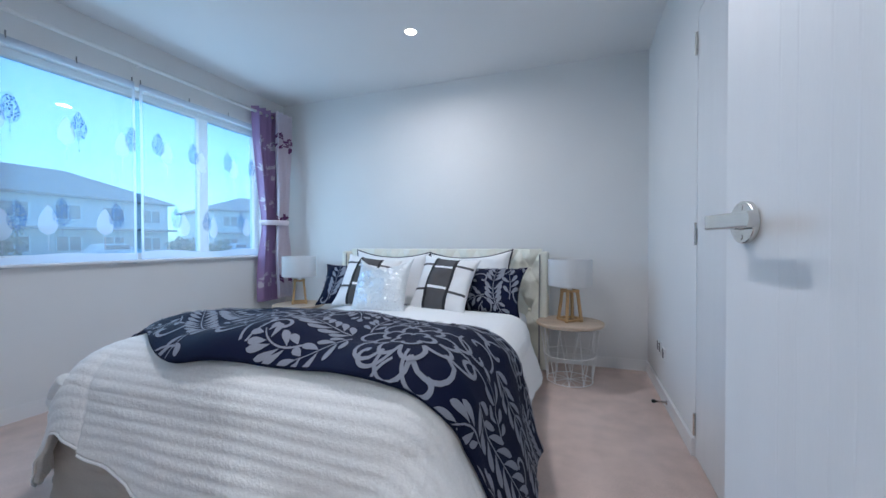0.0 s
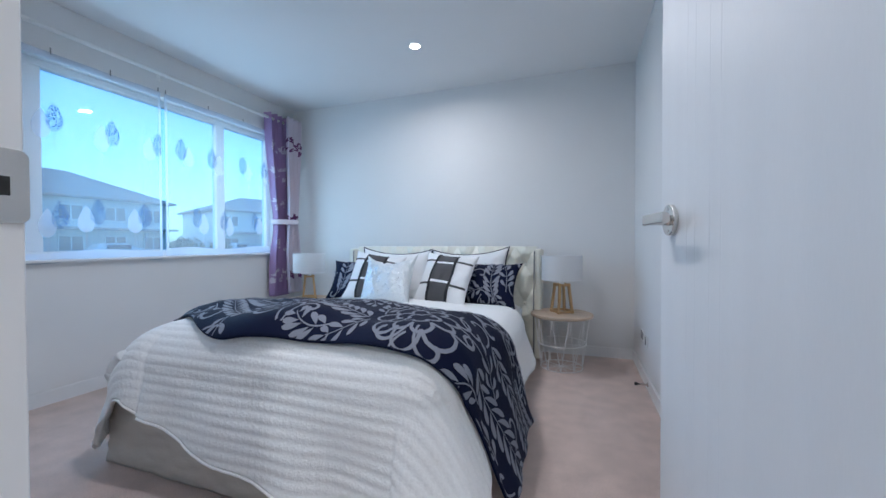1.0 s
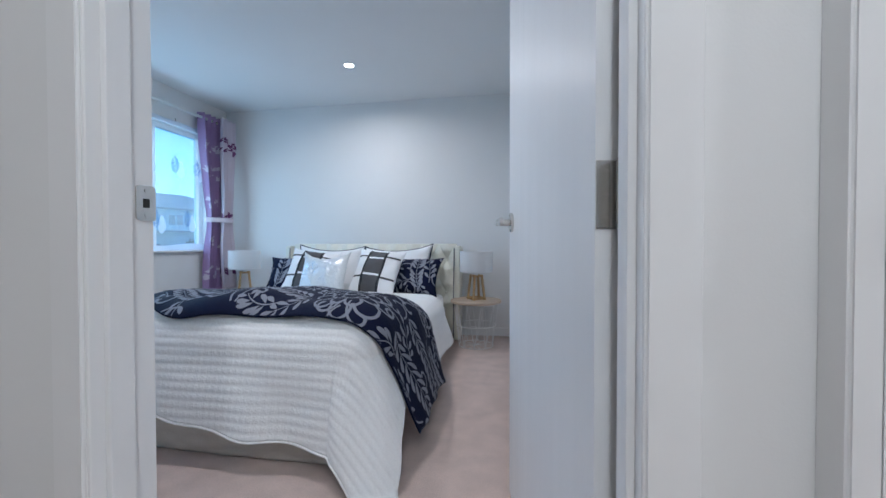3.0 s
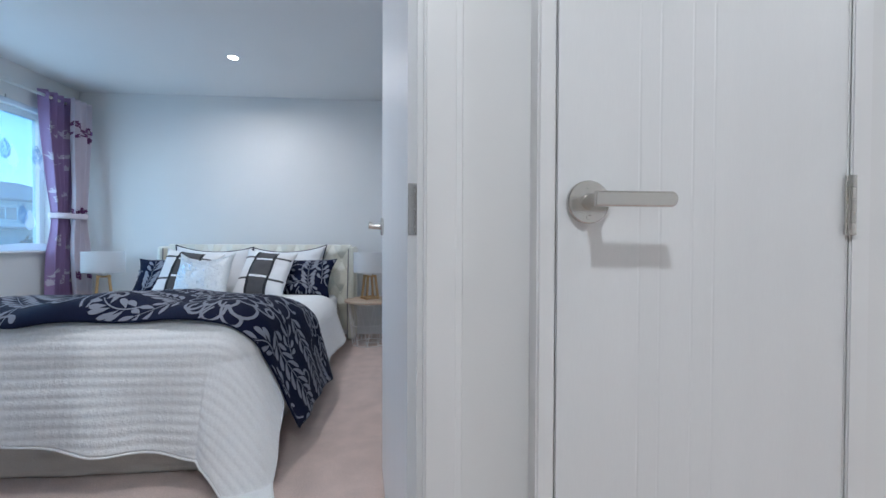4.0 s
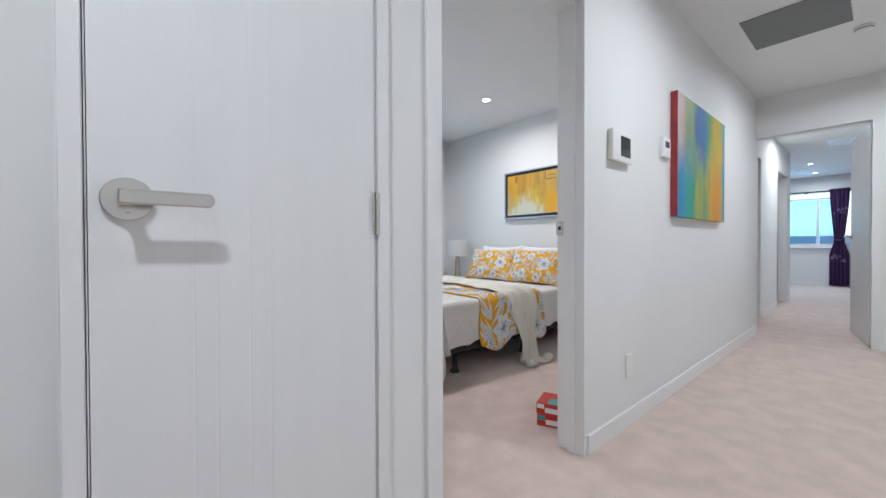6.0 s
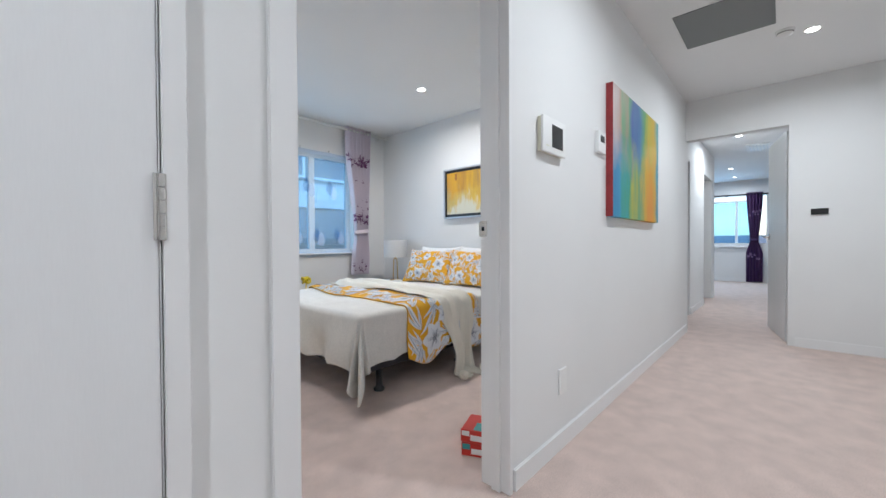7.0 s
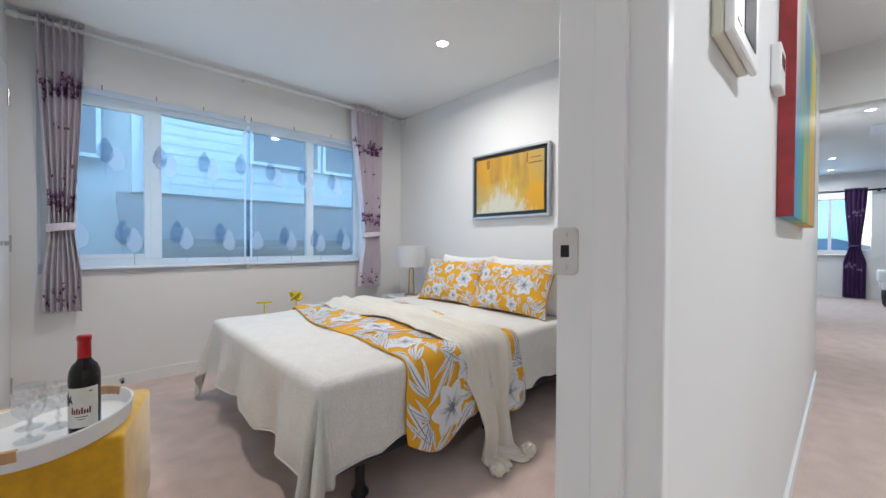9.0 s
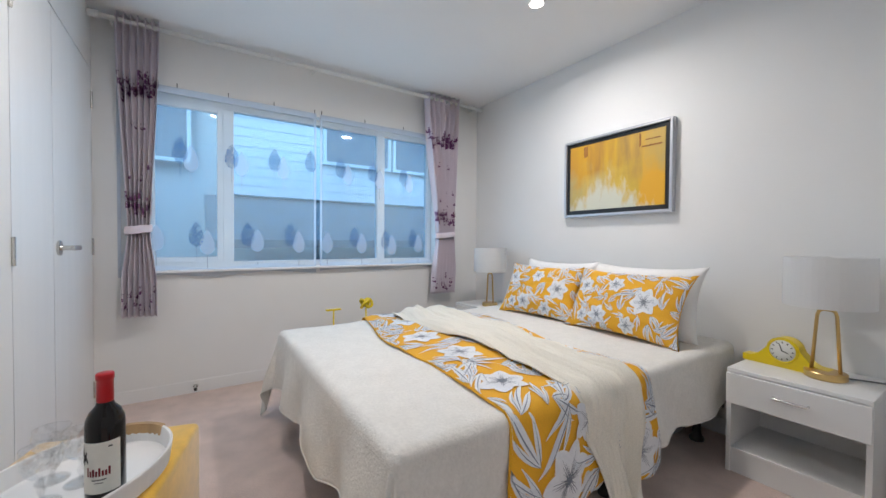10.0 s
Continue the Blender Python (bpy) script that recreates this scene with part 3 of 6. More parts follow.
def downlight(x, y, watts, color=COOL, z=H):
    ob = base("downlight", "round white recessed ceiling downlight, lit", "ceiling light", (x, y, z), 0, "ceiling downlights")
    part("rim", lathe([(0.036, -0.0015), (0.040, -0.004), (0.046, -0.0035), (0.049, 0.0), (0.036, 0.0)], 32), RING, ob)
    part("diffuser", lathe([(0.0, -0.0025), (0.0365, -0.0025), (0.0365, 0.0), (0.0, 0.0)], 32), GLOW, ob, "glowing diffuser")
    downlight_lamp(x, y, z - 0.012, watts, color)


downlight(-0.825, 2.58, 2.7, SOFT)
# next lamp is unseen, added to brighten the floor beside the bed
downlight(-0.55, 1.10, 3.0, SOFT)
downlight(3.74, 1.91, 3.9, NEUTRAL)
downlight(2.29, 1.91, 2.9, NEUTRAL)
downlight(0.55, -0.84, 4.5)
# next lamp is a guess: unseen, added to light the hall's middle
downlight(2.85, -0.75, 4.0)
downlight(4.85, -0.78, 4.0)
downlight(7.78, -0.18, 4.2)
downlight(10.6, 0.14, 4.0)
downlight(11.9, 0.18, 3.0)

# ---- hall fittings ----
GREY = material("grey access hatch paint", (0.20, 0.21, 0.215), 0.6, blotch=0.04)
hatch = base("ceiling_hatch", "grey attic access hatch flush in the hall ceiling", "hatch", (4.31, -0.345, H))
part("panel", box(-0.265, 0.265, -0.25, 0.25, -0.006, 0.0, 0.002), GREY, hatch)
smoke = base("smoke_detector", "round white smoke detector on the hall ceiling", "smoke detector", (4.75, -0.64, H))
part("body", lathe([(0.0, -0.034), (0.030, -0.033), (0.044, -0.024), (0.05, -0.008), (0.052, 0.0), (0.0, 0.0)], 32), PLASTIC, smoke, "", True)
part("vent_ring", lathe([(0.0455, -0.022), (0.047, -0.0165), (0.0455, -0.016)], 32), GREY, smoke)

SCREEN = material("dark display glass", (0.03, 0.032, 0.035), 0.15)
CREAM = material("aged cream plastic", (0.74, 0.73, 0.60), 0.4)
panel = base("wall_intercom", "white wall intercom panel with a dark screen", "intercom", (2.742, HALL_Y, 1.396))
part("back_case", box(-0.105, 0.105, -0.017, 0.0, -0.072, 0.072, 0.004, 2), CREAM, panel, "cream backing case")
part("face", box(-0.110, 0.110, -0.030, -0.0175, -0.076, 0.076, 0.006, 2), PLASTIC, panel)
part("screen", box(-0.03, 0.072, -0.0315, -0.029, -0.048, 0.048), SCREEN, panel, "dark display")
part("speaker_slot", box(-0.085, -0.055, -0.0312, -0.029, -0.05, -0.046), CREAM, panel)
ctl = base("wall_controller", "small white controller on the wall beside the painting", "controller", (3.335, HALL_Y, 1.49))
part("body", box(-0.055, 0.055, -0.022, 0.0, -0.058, 0.058, 0.004, 2), PLASTIC, ctl)
part("window", box(-0.03, 0.03, -0.0235, -0.021, 0.0, 0.035), SCREEN, ctl, "grey display")
sw = base("wall_outlet", "white blank outlet plate low on the hall wall", "outlet", (2.868, HALL_Y, 0.305))
part("plate", box(-0.037, 0.037, -0.009, 0.0, -0.058, 0.058, 0.003, 2), PLASTIC, sw)
part("insert", box(-0.022, 0.022, -0.0105, -0.008, -0.036, 0.036, 0.001), PLASTIC, sw)
th = base("thermostat", "white wall plate with a black display", "thermostat", (FAR_X, -0.872, 1.205))
part("plate", box(-0.008, 0.0, -0.060, 0.060, -0.034, 0.034, 0.002), PLASTIC, th)
part("display", box(-0.014, -0.0075, -0.055, 0.055, -0.026, 0.026, 0.001), BLACK, th)


# ---- paintings ----
def paint_material(name, low, high, stretch, seed, blur, pale=None, at=(0.45, 0.0), reach=0.55):
    """Bands of paint dragged down a canvas: one ramp across its foot, one across its head, a loose pale patch if given."""
    m = bpy.data.materials.new(name)
    m.use_nodes = True
    nt = m.node_tree
    L = nt.links.new
    b = nt.nodes["Principled BSDF"]
    b.inputs["Roughness"].default_value = 0.5
    co = nt.nodes.new("ShaderNodeTexCoord")
    sep = nt.nodes.new("ShaderNodeSeparateXYZ")
    L(co.outputs["Generated"], sep.inputs[0])

    def cloud(scale, shift, detail=6):
        mp, ns = nt.nodes.new("ShaderNodeMapping"), nt.nodes.new("ShaderNodeTexNoise")
        mp.inputs["Scale"].default_value, mp.inputs["Location"].default_value = scale, (shift, shift, shift)
        L(co.outputs["Generated"], mp.inputs[0])
        L(mp.outputs[0], ns.inputs["Vector"])
        ns.inputs["Scale"].default_value, ns.inputs["Detail"].default_value = 1.0, detail
        return ns.outputs["Fac"]

    def calc(op, x, y, z=0.0):
        n = nt.nodes.new("ShaderNodeMath")
        n.operation = op
        for k, v in enumerate((x, y, z)):
            if isinstance(v, (int, float)):
                n.inputs[k].default_value = v
            else:
                L(v, n.inputs[k])
        return n.outputs[0]

    def ramp(rows, fac):
        cr = nt.nodes.new("ShaderNodeValToRGB")
        els = cr.color_ramp.elements
        while len(els) < len(rows):
            els.new(0.5)
        for e, (p, c) in zip(els, rows):
            e.position, e.color = p, (*c, 1)
        L(fac, cr.inputs[0])
        return cr.outputs[0]

    def blend(fac, x, y):
        mx = nt.nodes.new("ShaderNodeMix")
        mx.data_type = "RGBA"
        L(fac, mx.inputs[0])
        L(x, mx.inputs[6])
        if isinstance(y, tuple):
            mx.inputs[7].default_value = (*y, 1)
        else:
            L(y, mx.inputs[7])
        return mx.outputs[2]

    drag = cloud(stretch, seed)
    across = calc("ADD", sep.outputs["X"], calc("MULTIPLY", calc("SUBTRACT", drag, 0.5), blur))
    up = calc("ADD", sep.outputs["Z"], calc("MULTIPLY", calc("SUBTRACT", cloud((5, 5, 3), seed + 7), 0.5), 1.1))
    step = nt.nodes.new("ShaderNodeMapRange")
    step.inputs["From Min"].default_value, step.inputs["From Max"].default_value = 0.35, 0.7
    L(up, step.inputs["Value"])
    col = blend(step.outputs[0], ramp(low, across), ramp(high, across))
    if pale:
        gap = calc("ADD", calc("ABSOLUTE", calc("SUBTRACT", sep.outputs["X"], at[0]), 0), sep.outputs["Z"])
        loose = calc("ADD", gap, calc("MULTIPLY", calc("SUBTRACT", cloud((14, 14, 4), seed + 3), 0.5), 0.9))
        ms = nt.nodes.new("ShaderNodeMapRange")
        ms.inputs["From Min"].default_value, ms.inputs["From Max"].default_value = reach, reach - 0.22
        L(loose, ms.inputs["Value"])
        col = blend(ms.outputs[0], col, pale)
    L(col, b.inputs["Base Color"])
    bp = nt.nodes.new("ShaderNodeBump")
    bp.inputs["Strength"].default_value, bp.inputs["Distance"].default_value = 0.4, 0.003
    L(drag, bp.inputs["Height"])
    L(bp.outputs[0], b.inputs["Normal"])
    return m


BANDS = paint_material("vertical bands of oil paint",
                       [(0.0, (0.03, 0.22, 0.45)), (0.14, (0.02, 0.30, 0.50)), (0.26, (0.03, 0.33, 0.20)), (0.40, (0.45, 0.42, 0.05)), (0.52, (0.08, 0.32, 0.18)), (0.62, (0.62, 0.40, 0.03)), (0.78, (0.70, 0.27, 0.02)), (0.93, (0.60, 0.34, 0.03)), (1.0, (0.04, 0.30, 0.42))],
                       [(0.0, (0.50, 0.42, 0.42)), (0.16, (0.45, 0.28, 0.20)), (0.28, (0.10, 0.34, 0.16)), (0.40, (0.04, 0.10, 0.38)), (0.52, (0.05, 0.22, 0.40)), (0.62, (0.12, 0.35, 0.12)), (0.76, (0.50, 0.45, 0.04)), (0.90, (0.60, 0.40, 0.04)), (1.0, (0.10, 0.35, 0.36))],
                       (9, 9, 1.6), 2.0, 0.42)
RED_SIDE = material("red painted canvas edge", (0.33, 0.035, 0.04), 0.6, grain=0.15, scale=40, blotch=0.2, blotch_scale=8)
BLUE_SIDE = material("teal painted canvas edge", (0.04, 0.25, 0.36), 0.6, grain=0.1, scale=40)
art = base("abstract_painting", "unframed abstract canvas with red, blue, green and orange bands", "painting", (3.965, HALL_Y, 1.473))
part("canvas", box(-0.515, 0.515, -0.040, -0.002, -0.38, 0.38, 0.002), BANDS, art)
part("canvas_edge", box(-0.519, -0.5152, -0.0405, -0.002, -0.38, 0.38), RED_SIDE, art, "red painted edge")
part("canvas_edge", box(0.5152, 0.519, -0.0405, -0.002, -0.38, 0.38), BLUE_SIDE, art, "teal painted edge")

OCHRE = paint_material("ochre and grey oil paint",
                       [(0.0, (0.45, 0.36, 0.14)), (0.2, (0.60, 0.42, 0.10)), (0.38, (0.50, 0.40, 0.18)), (0.55, (0.62, 0.42, 0.06)), (0.74, (0.55, 0.36, 0.04)), (0.80, (0.68, 0.36, 0.02)), (1.0, (0.70, 0.37, 0.02))],
                       [(0.0, (0.55, 0.28, 0.03)), (0.18, (0.62, 0.34, 0.02)), (0.34, (0.42, 0.22, 0.04)), (0.5, (0.60, 0.36, 0.03)), (0.66, (0.36, 0.22, 0.06)), (0.8, (0.60, 0.36, 0.05)), (1.0, (0.48, 0.34, 0.10))],
                       (11, 11, 1.3), 4.0, 0.5, (0.60, 0.60, 0.50), (0.42, 0.0), 0.52)
SILVER = material("silver picture moulding", (0.55, 0.56, 0.60), 0.35, 0.7)
RUST_PAINT = material("rust brown oil paint", (0.33, 0.14, 0.03), 0.5, grain=0.25, scale=20, blotch=0.3, blotch_scale=8)
pic = base("framed_painting", "ochre abstract painting in a black and silver frame", "painting", (E2, 1.903, 1.511), -90)
PW, PH = 0.375, 0.265
part("backing", box(-PW, PW, -0.03, -0.002, -PH, PH), BLACK, pic, "black inner rebate")
part("canvas", box(-PW + 0.030, PW - 0.030, -0.036, -0.0305, -PH + 0.030, PH - 0.030), OCHRE, pic)
for x0, x1, z0, z1 in ((-PW, PW, PH, PH + 0.018), (-PW, PW, -PH - 0.018, -PH), (-PW - 0.018, -PW, -PH - 0.018, PH + 0.018), (PW, PW + 0.018, -PH - 0.018, PH + 0.018)):
    part("moulding", box(x0, x1, -0.048, -0.002, z0, z1, 0.003, 2), SILVER, pic, "silver moulding")


def daub(x, z, w, h, mat, parent, seed):
    """A loose-edged stroke of thick paint."""
    random.seed(seed)
    bm = bmesh.new()
    n = 26
    ring = []
    for i in range(n):
        th = 2 * math.pi * i / n
        r = (abs(math.cos(th)) ** 6 + abs(math.sin(th)) ** 6) ** (-1 / 6) * random.uniform(0.86, 1.0)
        ring.append((x + w / 2 * r * math.cos(th), z + h / 2 * r * math.sin(th)))
    f = [bm.verts.new((a, -0.0374 - 0.0004 * (seed % 10), c)) for a, c in ring]
    k = [bm.verts.new((a, -0.0362, c)) for a, c in ring]
    bm.faces.new(f)
    bm.faces.new(k)
    for i in range(n):
        bm.faces.new((f[i], f[(i + 1) % n], k[(i + 1) % n], k[i]))
    return part("brush_stroke", bm, mat, parent)


for i, (x, z, w, h) in enumerate(((0.19, 0.185, 0.012, 0.09), (0.265, 0.14, 0.14, 0.011), (-0.21, 0.185, 0.035, 0.08), (0.27, 0.18, 0.10, 0.008))):
    daub(x, z, w, h, RUST_PAINT, pic, 30 + i)


# ---- draped cloth ----
def smooth_step(x):
    x = min(max(x, 0.0), 1.0)
    return x * x * (3 - 2 * x)


def ripple(x, y, s):
    return noise.noise(Vector((x * s, y * s, 3.7)))


class Drape:
    """Cloth over a bed: half width w across, foot at 0 along the length, top height; it falls round soft edges."""

    def __init__(self, centre, w, top, soft, flare, puff, origin, along, across, wave=0.014, wave_k=16.0, floor_z=0.012, mess=0.012):
        self.rise, self.rl, self.corner, self.left_reach, self.wing, self.fold, self.side = 0.0, soft, 0.0, 9.0, 0.0, 0.0, 0.0
        self.c, self.w, self.top, self.r, self.flare, self.puff = centre, w, top, soft, flare, puff
        self.o, self.al, self.ac = Vector(origin), Vector(along), Vector(across)
        self.wave, self.k, self.floor, self.mess = wave, wave_k, floor_z, mess

    def at(self, s, q, lift=0.0, relief=0.0):
        """s across from the middle, q from the foot's edge towards the head; negative q hangs down at the foot."""
        rs = self.r if s > 0 else self.rl
        ox = max(abs(s) - self.w + rs, 0.0)
        oy = max(self.r - q, 0.0)
        d = math.hypot(ox, oy)
        if s < 0 and d > 0.7 * self.left_reach:
            d2 = self.left_reach * (0.7 + 0.3 * math.tanh((d / self.left_reach - 0.7) / 0.3))
            ox, oy, d = ox * d2 / d, oy * d2 / d, d2
        r = (rs * ox + self.r * oy) / (ox + oy) if d > 1e-9 else rs
        sx = math.copysign(min(abs(s), self.w - rs), s)
        qy = max(q, self.r)
        if d > 1e-9:
            nx, ny = math.copysign(ox / d, s), -oy / d
        else:
            nx = ny = 0.0
        rr = r + lift
        quarter = r * math.pi / 2
        if d < quarter:
            a = d / r
            hor, drop = rr * math.sin(a), r - rr * math.cos(a)
            out, up = math.sin(a), math.cos(a)
        else:
            e = d - quarter
            along = s if oy < ox else q
            around = math.atan2(oy, ox) if (ox > 0 and oy > 0) else 0.0
            ph = (q * self.k if ox >= oy else s * self.k) + 2.2 * noise.noise(Vector((q * 2.3, s * 2.3, 1.0))) + around * 5
            turn = 2 * ox * oy / (d * d) if s > 0 or self.rl == self.r else 0.0
            hor = rr + (self.flare + (self.side * ox / d if s > 0 else 0.0) + self.wing * turn + (self.fold if s > 0 else 0.0) * turn * math.sin(around * 12.0 + 0.6)) * e + self.wave * smooth_step(e / 0.25) * math.sin(ph)
            drop = r + e * (0.985 + self.corner * turn)
            out, up = 1.0, 0.0
        x, y = sx + nx * hor, qy + ny * hor
        z = self.top - drop + self.rise * (1 - smooth_step((q - 0.35) / 0.95))
        if d <= quarter:
            z += self.puff * (1 - smooth_step(abs(s) / self.w)) * smooth_step(q / 0.5 + 0.2) * up
        m = self.mess * ripple(s, q, 3.0) + 0.4 * self.mess * ripple(s + 5, q, 9.0) + relief
        z += m * up
        x += nx * m * out
        y += ny * m * out
        if z < self.floor:
            over = self.floor - z
            z = self.floor + 0.012 * (0.5 + ripple(s, q, 20))
            x, y = x + nx * over * 0.8, y + ny * over * 0.8
        return self.o + self.ac * x + self.al * y + Vector((0, 0, z))


# ---- first bedroom: the bed ----
DUVET = material("white textured cotton duvet", (0.84, 0.84, 0.83), 0.85, grain=0.04, scale=160, bump=0.5, bump_scale=110, sheen=0.2)
NAVY = material("navy jacquard satin", (0.004, 0.0075, 0.030), 0.72, grain=0.25, scale=500, bump=0.2, bump_scale=600, spec=0.15)
SILVERY = material("silver-grey jacquard figure", (0.25, 0.265, 0.315), 0.8, grain=0.2, scale=600, bump=0.2, bump_scale=700, spec=0.15)
VALANCE = material("grey-beige valance cloth", (0.50, 0.465, 0.42), 0.9, grain=0.05, scale=200, bump=0.3, bump_scale=150)
LEATHER = material("cream tufted faux leather", (0.74, 0.73, 0.64), 0.38, grain=0.03, scale=90, bump=0.15, bump_scale=400)
COTTON = material("white pillow cotton", (0.82, 0.82, 0.82), 0.85, grain=0.03, scale=200, bump=0.2, bump_scale=200)
GREYBAND = material("charcoal cushion cloth", (0.085, 0.082, 0.085), 0.85, grain=0.15, scale=300)
BLACKBAND = material("black cushion ribbon", (0.012, 0.012, 0.016), 0.7)
SEQUIN = material("silver-white sequins", (0.76, 0.79, 0.80), 0.32, 0.35, grain=0.12, scale=120, bump=0.9, bump_scale=160)
SPANGLE = material("mirror sequin", (0.86, 0.89, 0.93), 0.26, 1.0)
WOOD = material("pale oak", (0.50, 0.31, 0.14), 0.5, grain=0.25, scale=22, bump=0.1, bump_scale=60, stretch=(1, 1, 0.12))
WOODTOP = material("limed oak veneer", (0.52, 0.40, 0.30), 0.5, grain=0.2, scale=20, stretch=(0.12, 1, 1))
SHADE = sheer_cloth("white linen lampshade", (0.86, 0.86, 0.86), 0.0)
WIRE = material("white painted wire", (0.80, 0.80, 0.80), 0.4)

BX, BF = -0.87, 1.06       # middle of the bed, foot of the mattress
BEDW = 0.83

bedframe = base("bed", "upholstered cream bed with a tufted sleigh headboard", "bed", (BX, BF, 0))
part("mattress", box(-0.76, 0.76, 0.10, 2.02, 0.28, 0.455, 0.05, 3), COTTON, bedframe)
part("divan_base", box(-0.75, 0.75, 0.05, 2.02, 0.06, 0.279, 0.01), VALANCE, bedframe)


def skirt(u, v):
    # round the right side, the foot and the left side
    L = 1.9 + 1.5 + 1.9
    d = u * L
    if d < 1.9:
        x, y, nx, ny = 0.765, 1.9 - d + 0.03, 1, 0
    elif d < 3.4:
        x, y, nx, ny = 0.765 - (d - 1.9) * 1.02, 0.03, 0, -1
    else:
        x, y, nx, ny = -0.765, 0.03 + (d - 3.4), -1, 0
    w = 0.010 * noise.noise(Vector((d * 5.0, v * 2, 0.3))) + 0.016 * (1 - v) * noise.noise(Vector((d * 2.0, v * 5, 9.3))) + 0.009 * noise.noise(Vector((d * 9.0 + v * 7, v * 9 - d * 4, 5.1))) + 0.005 * abs(noise.noise(Vector((d * 16.0 - v * 9, v * 12, 2.1))))
    return (x + nx * (0.012 + w + 0.02 * (1 - v)), y + ny * (0.012 + w + 0.02 * (1 - v)), 0.006 + 0.34 * v)


part("valance", sheet(skirt, 420, 26, 0.004), VALANCE, bedframe, "creased grey-beige valance", True)


def headboard(u, v):
    """Tufted face, rolling back towards the top."""
    x = (u - 0.5) * 1.70
    a = v * 1.0
    z = 0.10 + 0.80 * min(a / 0.92, 1.0) + 0.02 * math.sin(min(max((a - 0.8) / 0.2, 0), 1) * math.pi / 2)
    y = 2.10 + 0.055 * smooth_step((a - 0.35) / 0.5) + 0.07 * max(a - 0.86, 0) / 0.14 * max(a - 0.86, 0) / 0.14
    px, pz = 0.17, 0.155
    gx, gz = x / px, (z - 0.30) / pz
    k = math.floor(gz + 0.5)
    near = 9.0
    for kk in (k - 1, k, k + 1):
        off = 0.5 if kk % 2 else 0.0
        jx = round(gx - off) + off
        near = min(near, math.hypot((gx - jx) * 1.1, gz - kk))
    d1, d2 = gx - gz / 2, gx + gz / 2
    pleat = min(abs(d1 - round(d1)), abs(d2 - round(d2)))
    tuft = 0.034 * (1 - math.exp(-(near / 0.40) ** 2)) - 0.011 * math.exp(-(pleat / 0.07) ** 2) * (1 - math.exp(-(near / 0.3) ** 2))
    fade = smooth_step((z - 0.28) / 0.08) * smooth_step((1.015 - a) / 0.05)
    return (x, y - tuft * fade, z)


hb = part("headboard", sheet(headboard, 260, 130, 0.05), LEATHER, bedframe, "cream tufted leather headboard", True)
for k in range(1, 4):
    z = 0.30 + k * 0.155
    off = 0.5 if k % 2 else 0.0
    for j in range(-5, 5):
        x = (j + off) * 0.17
        if abs(x) < 0.8:
            p = headboard(x / 1.70 + 0.5, (z - 0.10) / 0.80 * 0.92)
            own = lathe([(0.0, 0.0), (0.011, 0.001), (0.013, 0.004), (0.009, 0.009), (0.0, 0.011)], 14)
            bmesh.ops.transform(own, matrix=Matrix.Translation((p[0], p[1] + 0.004, p[2])) @ Matrix.Rotation(radians(90), 4, "X"), verts=own.verts)
            part("button", own, LEATHER, hb)
for s in (-1, 1):
    own = box(-0.03, 0.03, 2.02, 2.24, 0.02, 0.90, 0.022, 4)
    bmesh.ops.translate(own, verts=own.verts, vec=(s * 0.872, 0, 0))
    for vv in own.verts:
        vv.co.y += 0.05 * smooth_step((vv.co.z - 0.4) / 0.5)
    part("headboard_wing", own, LEATHER, bedframe, "cream leather wing with a piped edge", True)
    part("piping", tube([(s * 0.845, 2.02 + 0.05 * smooth_step((0.04 + 0.86 * k / 20 - 0.4) / 0.5) - 0.002, 0.04 + 0.84 * k / 20) for k in range(21)], 0.005), GREY, bedframe, "grey piping")

duvet_shape = Drape(0, BEDW, 0.485, 0.16, 0.18, 0.02, (BX, BF - 0.03, 0), (0, 1, 0), (1, 0, 0), wave=0.016, wave_k=9)
duvet_shape.rise, duvet_shape.rl, duvet_shape.corner = 0.13, 0.38, 0.2
duvet_shape.left_reach, duvet_shape.wing, duvet_shape.side = 0.73, 0.29, 0.13
DS, DQ0, DQ1 = BEDW + 0.30, -0.42, 1.72


def duvet_fn(u, v, lift=0.0):
    s = (u * 2 - 1) * DS
    q = DQ0 + (DQ1 - DQ0) * v
    # the quilted rows run across the bed
    hem = 0.012 * math.sin(s * 7 + 0.6) + 0.008 * math.sin(s * 17)
    q2 = q + (hem + 0.195 * smooth_step((0.25 - s) / 0.9)) * smooth_step((0.0 - q) / 0.3)
    if s > 0.55:
        q2 -= 0.03 * smooth_step((s - 0.55) / 0.4) * smooth_step(-q / 0.25)
    rows = 0.0052 * abs(math.sin(math.pi * (q2 + 0.0012 * ripple(s, q, 6)) / 0.036)) * (0.55 + 0.45 * abs(math.sin(math.pi * s / 0.030))) * (0.6 + 0.8 * abs(ripple(s, q + 3, 6)))
    return duvet_shape.at(s, q2, lift, rows + 0.02 * ripple(s, q, 2.0))


duvet = base("duvet", "white textured duvet draped over the bed", "duvet")
part("cover", sheet(duvet_fn, 300, 320, 0.02), DUVET, duvet, "", True)
edge = [duvet_fn(0.0, 1 - k / 80) for k in range(80)] + [duvet_fn(k / 120, 0.0) for k in range(120)] + [duvet_fn(1.0, k / 80) for k in range(81)]
part("stitched_edge", tube([tuple(p + Vector((0, 0, -0.006))) for p in edge], 0.0045, 8), DUVET, duvet, "rolled white seam", True)

RU0, RU1 = -0.69, 1.23


